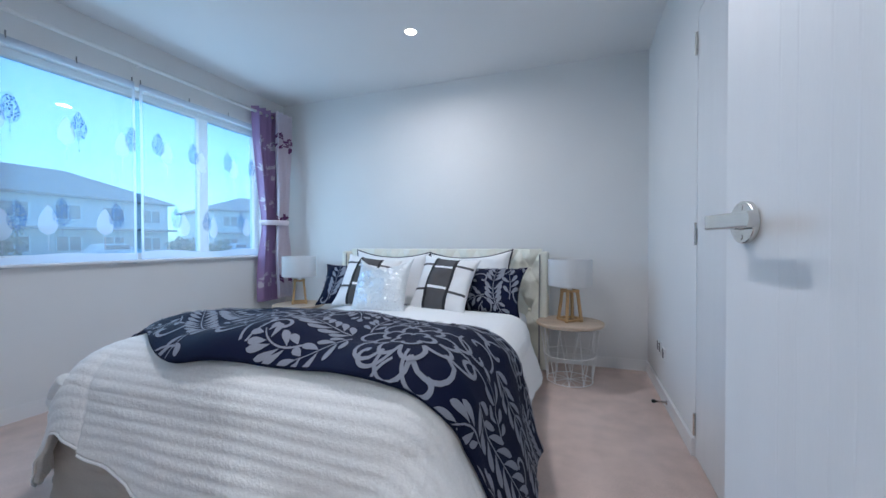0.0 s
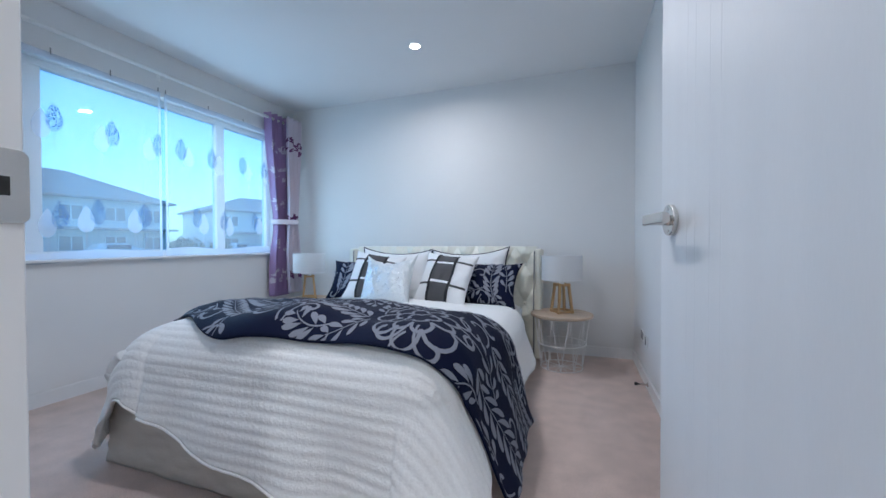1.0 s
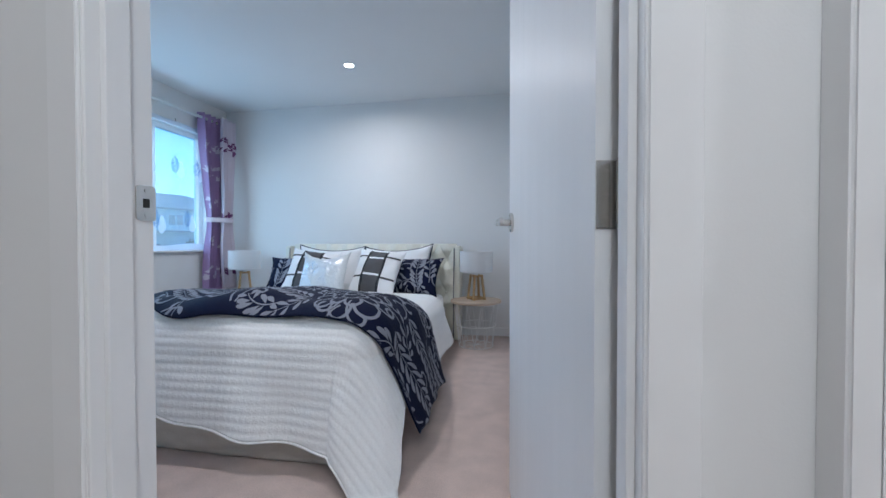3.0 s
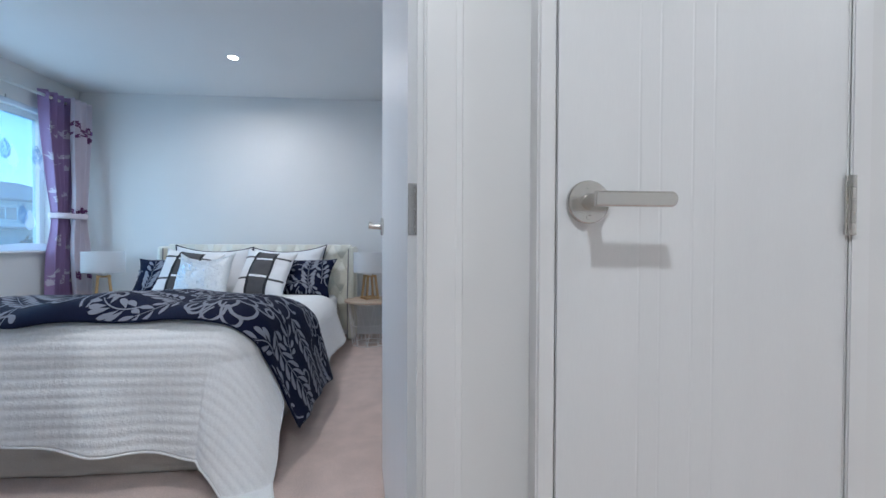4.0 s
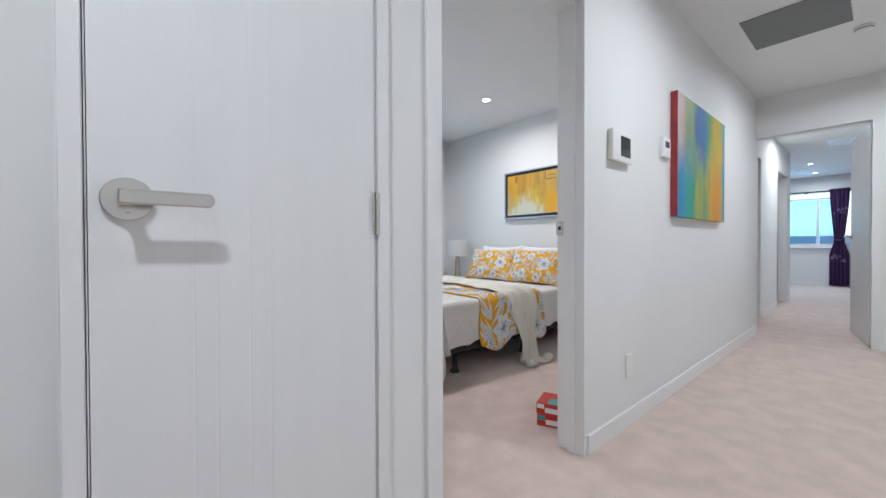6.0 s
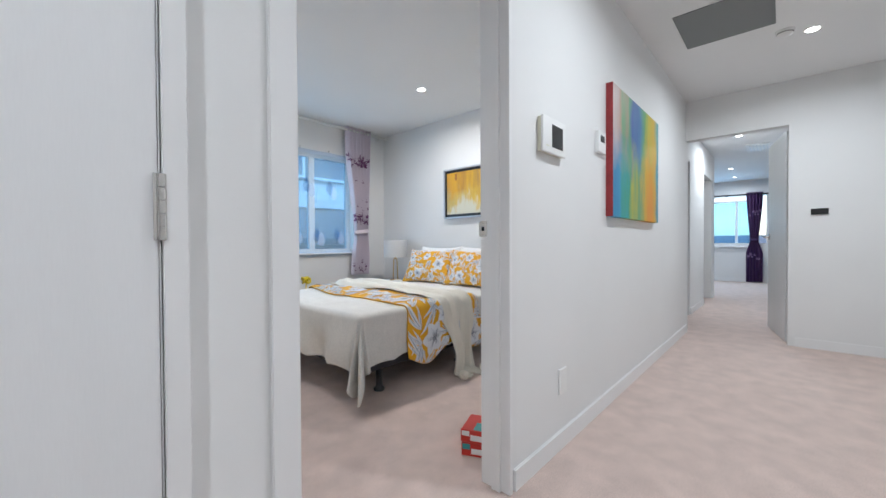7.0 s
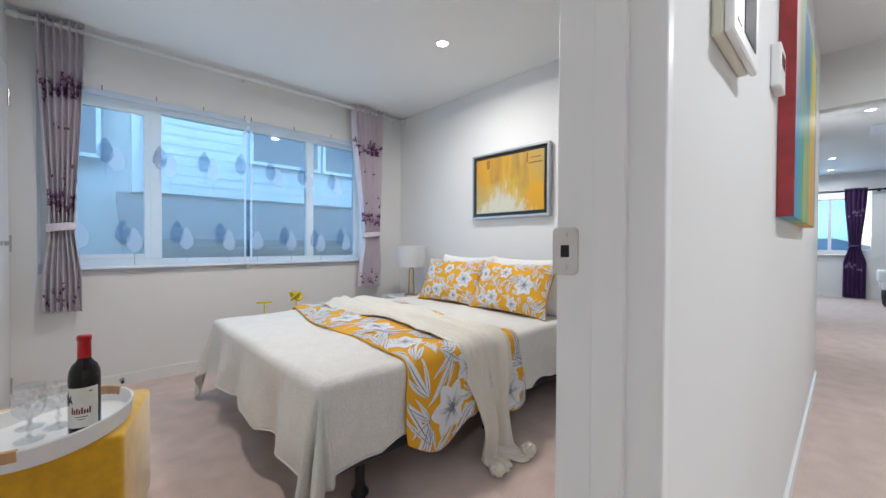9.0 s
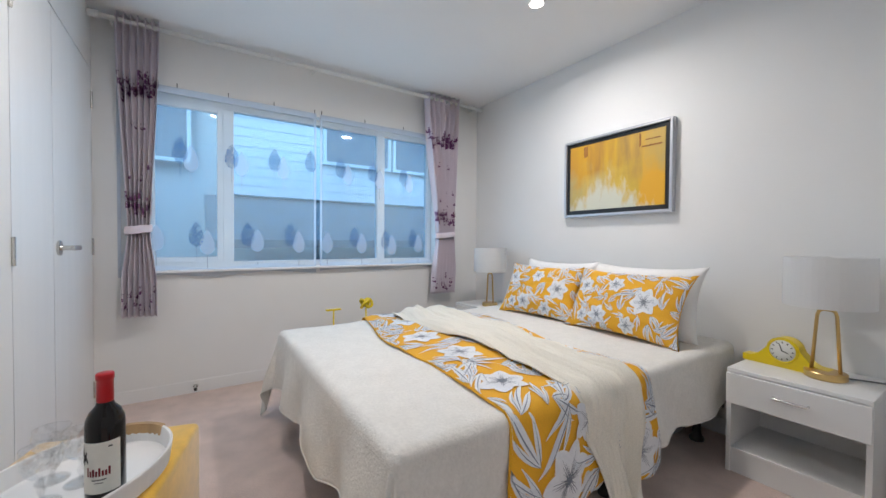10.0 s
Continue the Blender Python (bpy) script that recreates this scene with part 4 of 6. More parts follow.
def runner_fn(u, v):
    s = RU0 + (RU1 - RU0) * u * (1 + 0.02 * (1 - v))
    f = smooth_step((s + 1) / 2.2)
    q0 = 0.025 + 0.04 * f + 0.02 * math.sin(s * 5) + 0.08 * smooth_step((s - 0.75) / 0.4) + 0.19 * smooth_step((-0.05 - s) / 0.55)
    q1 = 0.90 + 0.06 * f + 0.03 * math.sin(s * 4 + 1)
    q = q0 + (q1 - q0) * v
    edge = min(v, 1 - v) * 8
    return duvet_shape.at(s, q, 0.020, 0.012 + 0.018 * min(edge, 1) + 0.03 * ripple(s, q * 1.5, 3.2) + 0.02 * ripple(s, q, 2.0))


runner = base("bed_runner", "navy jacquard bed runner with silver-grey floral scrolls", "bed runner")
part("cloth", sheet(runner_fn, 190, 90, 0.008), NAVY, runner, "", True)
pr = Print(runner_fn, RU1 - RU0, 0.86, 0.0028, 1.0)
pr.gap = True
for a, b, r, rot in ((1.31, 0.17, 0.17, 0.0), (1.52, 0.64, 0.12, 0.3), (0.78, 0.40, 0.15, 0.8), (0.20, 0.55, 0.13, 0.1)):
    pr.ring_flower(a, b, r, 8, 0.0056, rot)
    for k in range(24):
        for m in range(1, 9):
            pr.used.add((int((a + r * m / 8 * math.cos(k * 0.262)) / 0.008), int((b + r * m / 8 * math.sin(k * 0.262)) / 0.008)))
    pr.bloom(a, b, r * 0.26, 6, rot)
for a, b, th, ln, bd in ((1.06, 0.58, 0.0, 0.36, -0.6), (1.02, 0.66, 2.9, 0.36, 0.5), (1.10, 0.16, 2.9, 0.40, -0.4), (1.52, 0.12, 0.12, 0.46, 0.2), (1.52, 0.36, 0.1, 0.44, -0.15), (1.68, 0.58, 0.1, 0.30, 0.3),
                         (0.60, 0.12, 2.9, 0.42, -0.5), (0.60, 0.66, 2.6, 0.30, 0.6), (0.56, 0.34, 3.1, 0.28, -0.5), (1.32, 0.44, 1.5, 0.3, 0.5)):
    pr.spray(a, b, th, ln, bd, 11, 0.080, 0.0125, 9)
for a, b, th, tn in ((1.02, 0.30, 2.0, 1), (1.48, 0.30, 0.6, -1), (0.66, 0.72, 0.5, 1), (1.88, 0.14, 2.5, 1), (2.0, 0.75, 2.5, -1), (0.28, 0.40, 2.6, -1), (1.40, 0.46, 0.2, 1), (1.60, 0.80, 0.6, 1)):
    pr.curl(a, b, th, 0.2, tn, 0.0075)
damask(pr, 420, 11)
pr.done("woven_figure", SILVERY, runner, "silver-grey woven flowers and leaves")["kind"] = "stuff"


# ---- pillows ----
def pillow_fn(w, h, t, side=1, ears=0.014, sag=0.0, seed=0.0):
    def fn(u, v):
        a, b = u * 2 - 1, v * 2 - 1
        edge = max((1 - abs(a) ** 2.4) * (1 - abs(b) ** 2.4), 0.0) ** 0.55
        pull = 1 - 0.07 * (1 - abs(a) ** 2) * abs(b) ** 3
        pull_b = 1 - 0.07 * (1 - abs(b) ** 2) * abs(a) ** 3
        x, z = a * w / 2 * pull_b + ears * a * abs(a * b) ** 4, b * h / 2 * pull + ears * b * abs(a * b) ** 4
        y = -side * (t / 2 * edge * (1 + 0.25 * noise.noise(Vector((a * 1.7 + seed, b * 1.7, side)))) + 0.008 * noise.noise(Vector((a * 5 + seed, b * 5, 4.0))) * edge)
        z -= sag * (1 - a * a) * max(b, 0)
        return (x, y, z + h / 2)
    return fn


def pillow(name, label, at, w, h, t, lean, mat, rz=0.0, roll=0.0, seed=0.0, piping=None, sag=0.0, group="pillows on the bed"):
    """A stuffed pillow that stands on its lower edge and leans back by lean degrees."""
    ob = new(name)
    ob.matrix_world = Matrix.Translation(at) @ Matrix.Rotation(radians(rz), 4, "Z") @ Matrix.Rotation(radians(-lean), 4, "X") @ Matrix.Rotation(radians(roll), 4, "Y")
    tagged(ob, label, "pillow", group)
    front, back = pillow_fn(w, h, t, 1, sag=sag, seed=seed), pillow_fn(w, h, t, -1, sag=sag, seed=seed)
    bm = sheet(front, 36, 30)
    sheet(back, 36, 30, bm=bm)
    bmesh.ops.remove_doubles(bm, verts=bm.verts, dist=5e-4)
    part("cover", bm, mat, ob, "", True)
    if piping:
        loop = [front(k / 30, 0) for k in range(30)] + [front(1, k / 24) for k in range(24)] + [front(1 - k / 30, 1) for k in range(30)] + [front(0, 1 - k / 24) for k in range(24)]
        part("piping", tube(loop, 0.006, 6, closed=True), piping, ob, "dark piped edge", True)
    return ob, front


PZ = 0.495
for x, rz, sd in ((-1.25, 2, 1.0), (-0.55, -3, 2.0)):
    pillow("pillow", "plump white pillow with navy piping", (BX - (-0.87) + x, 2.98, PZ - 0.03), 0.66, 0.445, 0.17, 17, COTTON, rz, rz * 0.8, sd, NAVY, 0.03)
for x, rz, sd in ((-1.44, 8, 3.0), (-0.46, -8, 4.0)):
    ob, fr = pillow("pillow", "navy jacquard pillow with silver-grey leaves", (x, 2.82, PZ - 0.02), 0.66, 0.36, 0.16, 32, NAVY, rz, 0, sd)
    p = Print(fr, 0.66, 0.36, 0.0045, 1.0)
    p.gap = True
    p.spray(0.52, 0.02, 2.0, 0.34, -0.7, 8, 0.075, 0.0125, 25)
    p.spray(0.12, 0.03, 1.2, 0.30, 0.6, 8, 0.075, 0.0125, 25)
    p.spray(0.60, 0.10, 1.5, 0.2, 0.6, 4, 0.065, 0.013, 25)
    p.curl(0.50, 0.26, 0.5, 0.14, 1)
    p.curl(0.25, 0.24, 2.2, 0.14, -1)
    damask(p, 40, int(sd * 7))
    p.done("woven_figure", SILVERY, ob, "silver-grey woven leaves")["kind"] = "stuff"


def plaid(ob, fr, w, h):
    for name, mat, strips in (("charcoal_band", GREYBAND, [(0.30, 0.66, 0.02, 0.98, 0), (0.02, 0.98, 0.32, 0.36, 1), (0.02, 0.98, 0.79, 0.83, 1)]), ("white_band", COTTON, [(0.31, 0.65, 0.365, 0.41, 2), (0.31, 0.65, 0.745, 0.785, 2)]),
                              ("black_ribbon", BLACKBAND, [(0.26, 0.31, 0.015, 0.985, 3), (0.65, 0.70, 0.015, 0.985, 3)])):
        for u0, u1, v0, v1, lv in strips:
            bm = bmesh.new()

            def fn(u, v, u0=u0, u1=u1, v0=v0, v1=v1, lv=lv):
                a, b = u0 + (u1 - u0) * u, v0 + (v1 - v0) * v
                return Vector(fr(a, b)) + normal_at(fr, a, b) * (0.0015 + 0.0008 * lv)
            sheet(fn, 18, 26, bm=bm)
            part(name, bm, mat, ob, "", True)


for x, y, rz, rl, sd in ((-1.30, 2.66, 10, 8, 5.0), (-0.69, 2.66, -6, 5, 6.0)):
    ob, fr = pillow("cushion", "square white cushion with charcoal bands and black ribbons", (x, y, PZ - 0.015), 0.43, 0.43, 0.15, 30, COTTON, rz, rl, sd)
    plaid(ob, fr, 0.43, 0.43)
ob, fr = pillow("cushion", "square silver-white sequin cushion", (-1.075, 2.52, PZ - 0.02), 0.42, 0.42, 0.15, 28, SEQUIN, 0, -2, 7.0, sag=0.06)
random.seed(5)
bm = bmesh.new()
for i in range(1900):
    a = random.uniform(0.05, 0.95)
    b = random.uniform(0.06, 0.94)
    if not (a < 0.36 and 0.35 < b < 0.8) and random.random() < 0.7:
        continue
    n = normal_at(fr, a, b)
    c = Vector(fr(a, b)) + n * 0.003
    q = (n + Vector((random.uniform(-0.35, 0.35), random.uniform(-0.1, 0.1), random.uniform(-0.35, 0.35)))).normalized().to_track_quat("Z", "Y")
    vs = [bm.verts.new(c + q @ Vector((0.0034 * math.cos(k * math.pi / 3), 0.0034 * math.sin(k * math.pi / 3), 0))) for k in range(6)]
    bm.faces.new(vs)
tagged(part("sequins", bm, SPANGLE, ob, "mirror-bright sequins"), kind="stuff")


# ---- bedside tables with wire baskets, and lamps ----
def basket_table(x, y):
    ob = base("side_table", "round wire basket side table with an oak top", "side table", (x, y, 0), 0, "bedside tables")
    part("tabletop", lathe([(0.0, 0.392), (0.222, 0.392), (0.228, 0.396), (0.228, 0.410), (0.224, 0.414), (0.0, 0.414)], 48), WOODTOP, ob, "limed oak top")
    rt, rb, n = 0.20, 0.155, 10
    for z, r in ((0.388, rt), (0.19, 0.178), (0.006, rb)):
        part("hoop", tube([(r * math.cos(k * math.pi / 20), r * math.sin(k * math.pi / 20), z) for k in range(40)], 0.0032, 6, closed=True), WIRE, ob, "", True)
    for k in range(n):
        a0 = 2 * math.pi * k / n
        for d in (-1, 1):
            a1 = a0 + d * math.pi / n
            bot = (rb * math.cos(a1), rb * math.sin(a1), 0.006)
            part("wire", tube([(rt * math.cos(a0), rt * math.sin(a0), 0.388), bot], 0.003, 6), WIRE, ob)
        part("wire", tube([(0, 0, 0.006), (rb * math.cos(a0), rb * math.sin(a0), 0.006)], 0.002, 6), WIRE, ob)
    return ob


basket_table(0.19, 3.02)
basket_table(-2.18, 3.05)


def lamp_shade(ob, r, z0, z1):
    own = bmesh.new()
    n = 44
    rings = [[own.verts.new((rr * math.cos(2 * math.pi * i / n), rr * math.sin(2 * math.pi * i / n), z)) for i in range(n)] for rr, z in ((r, z0), (r, z1), (r - 0.003, z1), (r - 0.003, z0))]
    for a, b in zip(rings, rings[1:] + rings[:1]):
        for i in range(n):
            own.faces.new((a[i], a[(i + 1) % n], b[(i + 1) % n], b[i]))
    sh = part("shade", own, SHADE, ob, "white drum shade", False)
    return sh


def wood_lamp(x, y, rz):
    ob = base("table_lamp", "table lamp with an oak trestle base and white drum shade", "lamp", (x, y, 0.414), rz, "bedside lamps")
    for sx in (-1, 1):
        for sy in (-1, 1):
            own = box(-0.009, 0.009, -0.009, 0.009, 0, 0.225, 0.001)
            for vv in own.verts:
                f = 1 - vv.co.z / 0.225
                vv.co.x += sx * (0.050 + 0.028 * f) * (1 if sy > 0 else 1) * (1 if abs(sx) else 0) * (0.72)
                vv.co.y += sy * (0.050 + 0.028 * f) * 0.72
            part("leg", own, WOOD, ob)
    for z, e in ((0.006, 0.062), (0.206, 0.044)):
        for s in (-1, 1):
            part("rail", box(-e, e, s * e - 0.006, s * e + 0.006, z, z + 0.016, 0.001), WOOD, ob)
            part("rail", box(s * e - 0.006, s * e + 0.006, -e, e, z, z + 0.016, 0.001), WOOD, ob)
    part("socket", lathe([(0.0, 0.215), (0.018, 0.215), (0.018, 0.27), (0.0, 0.27)], 18), PLASTIC, ob)
    part("bulb", lathe([(0.0, 0.27), (0.013, 0.27), (0.016, 0.29), (0.03, 0.325), (0.026, 0.35), (0.0, 0.365)], 20), PLASTIC, ob, "unlit white bulb", True)
    lamp_shade(ob, 0.15, 0.252, 0.438)
    return ob


wood_lamp(0.19, 3.04, 32)
wood_lamp(-2.19, 3.07, 40)


# ---- curtains ----
ROD = material("white curtain rod", (0.78, 0.78, 0.76), 0.4)
LILAC = material("pale lilac satin curtain", (0.70, 0.63, 0.70), 0.55, grain=0.06, scale=240, bump=0.1, bump_scale=300, sheen=0.2)
PLUM = material("plum woven sprigs", (0.17, 0.05, 0.16), 0.6)
VIOLET = material("deep lilac satin curtain", (0.34, 0.22, 0.42), 0.55, grain=0.06, scale=240, bump=0.1, bump_scale=300, sheen=0.2)
PALE_SPRIG = material("pale lilac woven sprigs", (0.60, 0.55, 0.64), 0.6)


def rod(name, label, p0, p1, r, mat, brackets, wall, finial=True):
    ob = base(name, label, "curtain rod")
    part("pole", tube([p0, p1], r, 14), mat, ob, "", True)
    p0, p1 = Vector(p0), Vector(p1)
    if finial:
        for p, d in ((p0, p0 - p1), (p1, p1 - p0)):
            own = lathe([(0.0, -0.01), (r * 1.5, -0.008), (r * 1.7, 0.012), (r * 1.3, 0.022), (r * 1.6, 0.034), (r * 1.1, 0.045), (0.0, 0.048)], 18)
            bmesh.ops.transform(own, matrix=Matrix.Translation(p) @ d.normalized().to_track_quat("Z", "Y").to_matrix().to_4x4(), verts=own.verts)
            part("finial", own, mat, ob, "", True)
    for t in brackets:
        p = p0.lerp(p1, t)
        w = Vector(wall)
        q = p + w
        part("bracket", tube([tuple(q), tuple(p)], r * 0.6, 10), mat, ob)
        own = lathe([(0.0, 0), (r * 1.9, 0), (r * 1.9, 0.006), (0.0, 0.008)], 18)
        bmesh.ops.transform(own, matrix=Matrix.Translation(q) @ (-w).normalized().to_track_quat("Z", "Y").to_matrix().to_4x4(), verts=own.verts)
        part("bracket", own, mat, ob)
    return ob


def curtain_fn(org, along, outw, z0, z1, tie, w_top, w_tie, w_low, folds, depth, shift=0.0, seed=0.0):
    """A gathered curtain that narrows at its tie; org is at its middle on the rod's line."""
    org, along, outw = Vector(org), Vector(along), Vector(outw)

    def fn(u, v):
        z = z0 + (z1 - z0) * v
        if z > tie:
            f = smooth_step((z - tie) / (z1 - tie))
            w = w_tie + (w_top - w_tie) * f ** 0.7
        else:
            f = smooth_step((tie - z) / 0.35)
            w = w_tie + (w_low - w_tie) * f
        mid = shift * (1 - smooth_step(abs(z - tie) / (0.75 * max(z1 - tie, 0.1))))
        a = (u - 0.5)
        ph = a * folds * 2 * math.pi + 0.7 * noise.noise(Vector((u * 3, z * 1.2, seed)))
        dp = depth * (0.55 + 0.45 * (w / w_top)) * math.sin(ph) + 0.012 * noise.noise(Vector((u * 4 + seed, z * 2.5, 2.0)))
        side = a * w + 0.25 * w / folds * math.cos(ph) * 0.35 + mid
        return org + along * side + outw * dp + Vector((0, 0, z))
    return fn


def curtain(name, label, fn, cloth, sprig, bands, lu, z0, z1, parent_group, tie_z, tie_mat, tie_ring):
    ob = base(name, label, "curtain", group=parent_group)
    part("cloth", sheet(fn, 120, 60, 0.002), cloth, ob, "", True)
    for sign in (1, -1):
        p = Print(fn, lu, z1 - z0, 0.0025 if sign > 0 else 0.005, sign)
        random.seed(int(lu * 100) + 3)
        for zc, count, size in bands:
            for i in range(count):
                a, b = random.uniform(0.02, lu - 0.02), zc - z0 + random.uniform(-0.07, 0.05)
                for k in range(5):
                    p.leaf(a, b, 1.57 + (k - 2) * 0.55 + random.uniform(-0.2, 0.2), size * random.uniform(0.6, 1.1), size * 0.12, 0, 4, 0.8)
                    if k != 2:
                        p.leaf(a + random.uniform(-0.02, 0.02), b + random.uniform(0, 0.05), random.uniform(0, 6.28), size * 0.4, size * 0.13, 0, 4, 0.9)
        p.done("sprig_border", sprig, ob, "woven sprig border")["kind"] = "stuff"
    if tie_ring:
        def band(u, v):
            k = u * len(tie_ring)
            i = int(k) % len(tie_ring)
            p = Vector(tie_ring[i]).lerp(Vector(tie_ring[(i + 1) % len(tie_ring)]), k - int(k))
            mid = sum((Vector(q) for q in tie_ring), Vector()) / len(tie_ring)
            pinch = 1 - 0.05 * (2 * v - 1) ** 2 + 0.02 * math.sin(u * 44)
            return mid + (p - mid) * pinch + Vector((0, 0, (v - 0.5) * 0.048))
        part("tieback", sheet(band, 72, 6, 0.003), tie_mat, ob, "pale cloth tieback", True)
    return ob


def oval(c, along, outw, ra, ro, n=24, tilt=0.0):
    c, along, outw = Vector(c), Vector(along), Vector(outw)
    return [tuple(c + along * ra * math.cos(2 * math.pi * k / n) + outw * ro * math.sin(2 * math.pi * k / n) + Vector((0, 0, tilt * math.cos(2 * math.pi * k / n)))) for k in range(n)]


SPRIG_BANDS = [(1.98, 34, 0.038), (1.94, 20, 0.034), (1.24, 34, 0.038), (1.42, 6, 0.03), (0.66, 12, 0.034), (1.75, 4, 0.026)]
rod("curtain_rod", "white curtain rod along the bedroom wall", (WA + 0.085, 0.6, 2.20), (WA + 0.085, 3.335, 2.20), 0.014, ROD, (0.02, 0.51, 0.985), (-0.085, 0, 0))
rod("curtain_rod", "white curtain rod along the second bedroom wall", (1.63, N2 - 0.10, 2.35), (4.46, N2 - 0.10, 2.35), 0.014, ROD, (0.02, 0.44, 0.98), (0, 0.10, 0))

cf = curtain_fn((WA + 0.085, 3.085, 0), (0, 1, 0), (1, 0, 0), 0.42, 2.25, 1.17, 0.30, 0.13, 0.21, 4.5, 0.035, 0.02, 1.0)
curtain("curtain", "lilac and purple satin curtain tied back beside the window", cf, VIOLET, PALE_SPRIG, [(1.9, 12, 0.06), (1.65, 10, 0.06), (1.35, 8, 0.05), (0.62, 12, 0.055), (0.9, 6, 0.05)], 0.62, 0.42, 2.25, "window curtains", 1.17, LILAC,
        oval((WA + 0.118, 3.14, 1.17), (0.62, 0.785, 0), (0.785, -0.62, 0), 0.13, 0.07))
cf2 = curtain_fn((WA + 0.165, 3.23, 0), (0, 1, 0), (1, 0, 0), 0.44, 2.245, 1.17, 0.22, 0.13, 0.21, 3.5, 0.03, -0.03, 2.0)
curtain("curtain", "pale lilac satin curtain with plum sprigs, tied back", cf2, LILAC, PLUM, [(1.95, 7, 0.06), (1.22, 7, 0.06), (0.62, 6, 0.05)], 0.30, 0.44, 2.245, "window curtains", 1.17, LILAC, None)
for xm, wt, wl, sh, sd in ((1.812, 0.22, 0.18, 0.0, 3.0), (4.03, 0.35, 0.235, 0.04, 4.0)):
    cf = curtain_fn((xm, N2 - 0.10, 0), (1, 0, 0), (0, -1, 0), 0.56, 2.392, 1.10, wt, wt * 0.52, wl, 6.5, 0.032, sh, sd)
    curtain("curtain", "pale lilac satin curtain with plum sprig borders, tied back", cf, LILAC, PLUM, SPRIG_BANDS, 0.75, 0.56, 2.392, "window curtains", 1.10, LILAC,
            oval((xm + sh, N2 - 0.10, 1.10), (1, 0, 0), (0, -1, 0), wt * 0.30, 0.046, tilt=0.01))


def sheer(name, label, axis, plane, lo, hi, z0, z1, outw, motifs, dark_first):
    """A voile panel with hooks at its head and a heavy hem; motifs: (along, z, size)."""
    ob = base(name, label, "sheer curtain", group="voile panels")

    def fn(u, v):
        a = lo + (hi - lo) * u
        z = z0 + (z1 - z0) * v
        sag = 0.012 * math.sin((a - lo) * 9) * (1 - v)
        d = 0.006 * math.sin(a * 21) * (1 - 0.6 * v) + 0.010 * noise.noise(Vector((a * 2.2, z * 0.8, 4.4)))
        p = (plane + outw * (0.008 + d), a, z + sag) if axis == "x" else (a, plane + outw * (0.008 + d), z + sag)
        return p

    part("voile", sheet(fn, 60, 12), SHEER, ob, "", True)
    for v0, v1, nm in ((0.0, 0.048, "hem"), (0.965, 1.0, "heading")):
        def strip(u, v, v0=v0, v1=v1):
            q = Vector(fn(u, v0 + (v1 - v0) * v))
            k = outw * 0.003
            return q + (Vector((k, 0, 0)) if axis == "x" else Vector((0, k, 0)))
        part(nm, sheet(strip, 60, 2), HEM, ob, "", True)
    for u0, u1 in ((0.0, 0.012 / (hi - lo) * 1.4), (1 - 0.012 / (hi - lo) * 1.4, 1.0)):
        def edge(u, v, u0=u0, u1=u1):
            q = Vector(fn(u0 + (u1 - u0) * u, v))
            k = outw * 0.003
            return q + (Vector((k, 0, 0)) if axis == "x" else Vector((0, k, 0)))
        part("side_hem", sheet(edge, 2, 12), HEM, ob, "", True)
    n = max(int((hi - lo) / 0.28), 2)
    for i in range(n + 1):
        a = lo + 0.012 + (hi - lo - 0.024) * i / n
        c = (plane + outw * 0.006, a, z1) if axis == "x" else (a, plane + outw * 0.006, z1)
        part("hook", box(c[0] - 0.003, c[0] + 0.003, c[1] - 0.003, c[1] + 0.003, c[2] - 0.012, c[2] + 0.03, 0.001), GREY, ob, "small grey hook")
    sg = 1.0 if (Vector(normal_at(fn, 0.5, 0.5)).dot(Vector((outw, 0, 0)) if axis == "x" else Vector((0, outw, 0))) > 0) else -1.0
    for mat, nm, which in ((LEAF_DARK, "dark_leaf", 0), (LEAF_PALE, "pale_leaf", 1)):
        for a, z, s in motifs:
            da = (0.032 if which else -0.030) * (1 if dark_first else -1)
            x, y = a + da - lo, z + (-0.02 if which else 0.03) - z0
            p = Print(fn, hi - lo, z1 - z0, 0.004 if which else 0.006, sg)
            p.leaf(x, y - s * 0.85, 1.57, 1.75 * s, 0.44 * s, 0.0, 12, 0.72, 0.8)
            p.ribbon([(x, y - 1.75 * s), (x, y - 1.4 * s), (x, y - s * 0.9)], [0.0018] * 3)
            if len(p.bm.verts):
                p.done(nm, mat, ob, "")
            else:
                p.bm.free()
    return ob


SA = [(1.04, 1.68, 0.10), (1.34, 1.68, 0.10), (1.64, 1.66, 0.10), (1.93, 1.66, 0.10), (2.16, 1.66, 0.10), (2.43, 1.65, 0.10), (2.74, 1.65, 0.10), (3.0, 1.65, 0.1),
      (1.36, 1.10, 0.10), (1.55, 1.12, 0.10), (1.83, 1.13, 0.10), (2.29, 1.13, 0.10), (2.54, 1.13, 0.10), (2.88, 1.13, 0.10)]
sheer("sheer_curtain", "white voile panel printed with leaf-shaped trees", "x", WA, 0.74, 1.985, 0.845, 2.09, 1, [m for m in SA if m[0] < 1.98], False)
sheer("sheer_curtain", "white voile panel printed with leaf-shaped trees", "x", WA, 2.015, 3.10, 0.855, 2.09, 1, [m for m in SA if m[0] > 2.02], True)
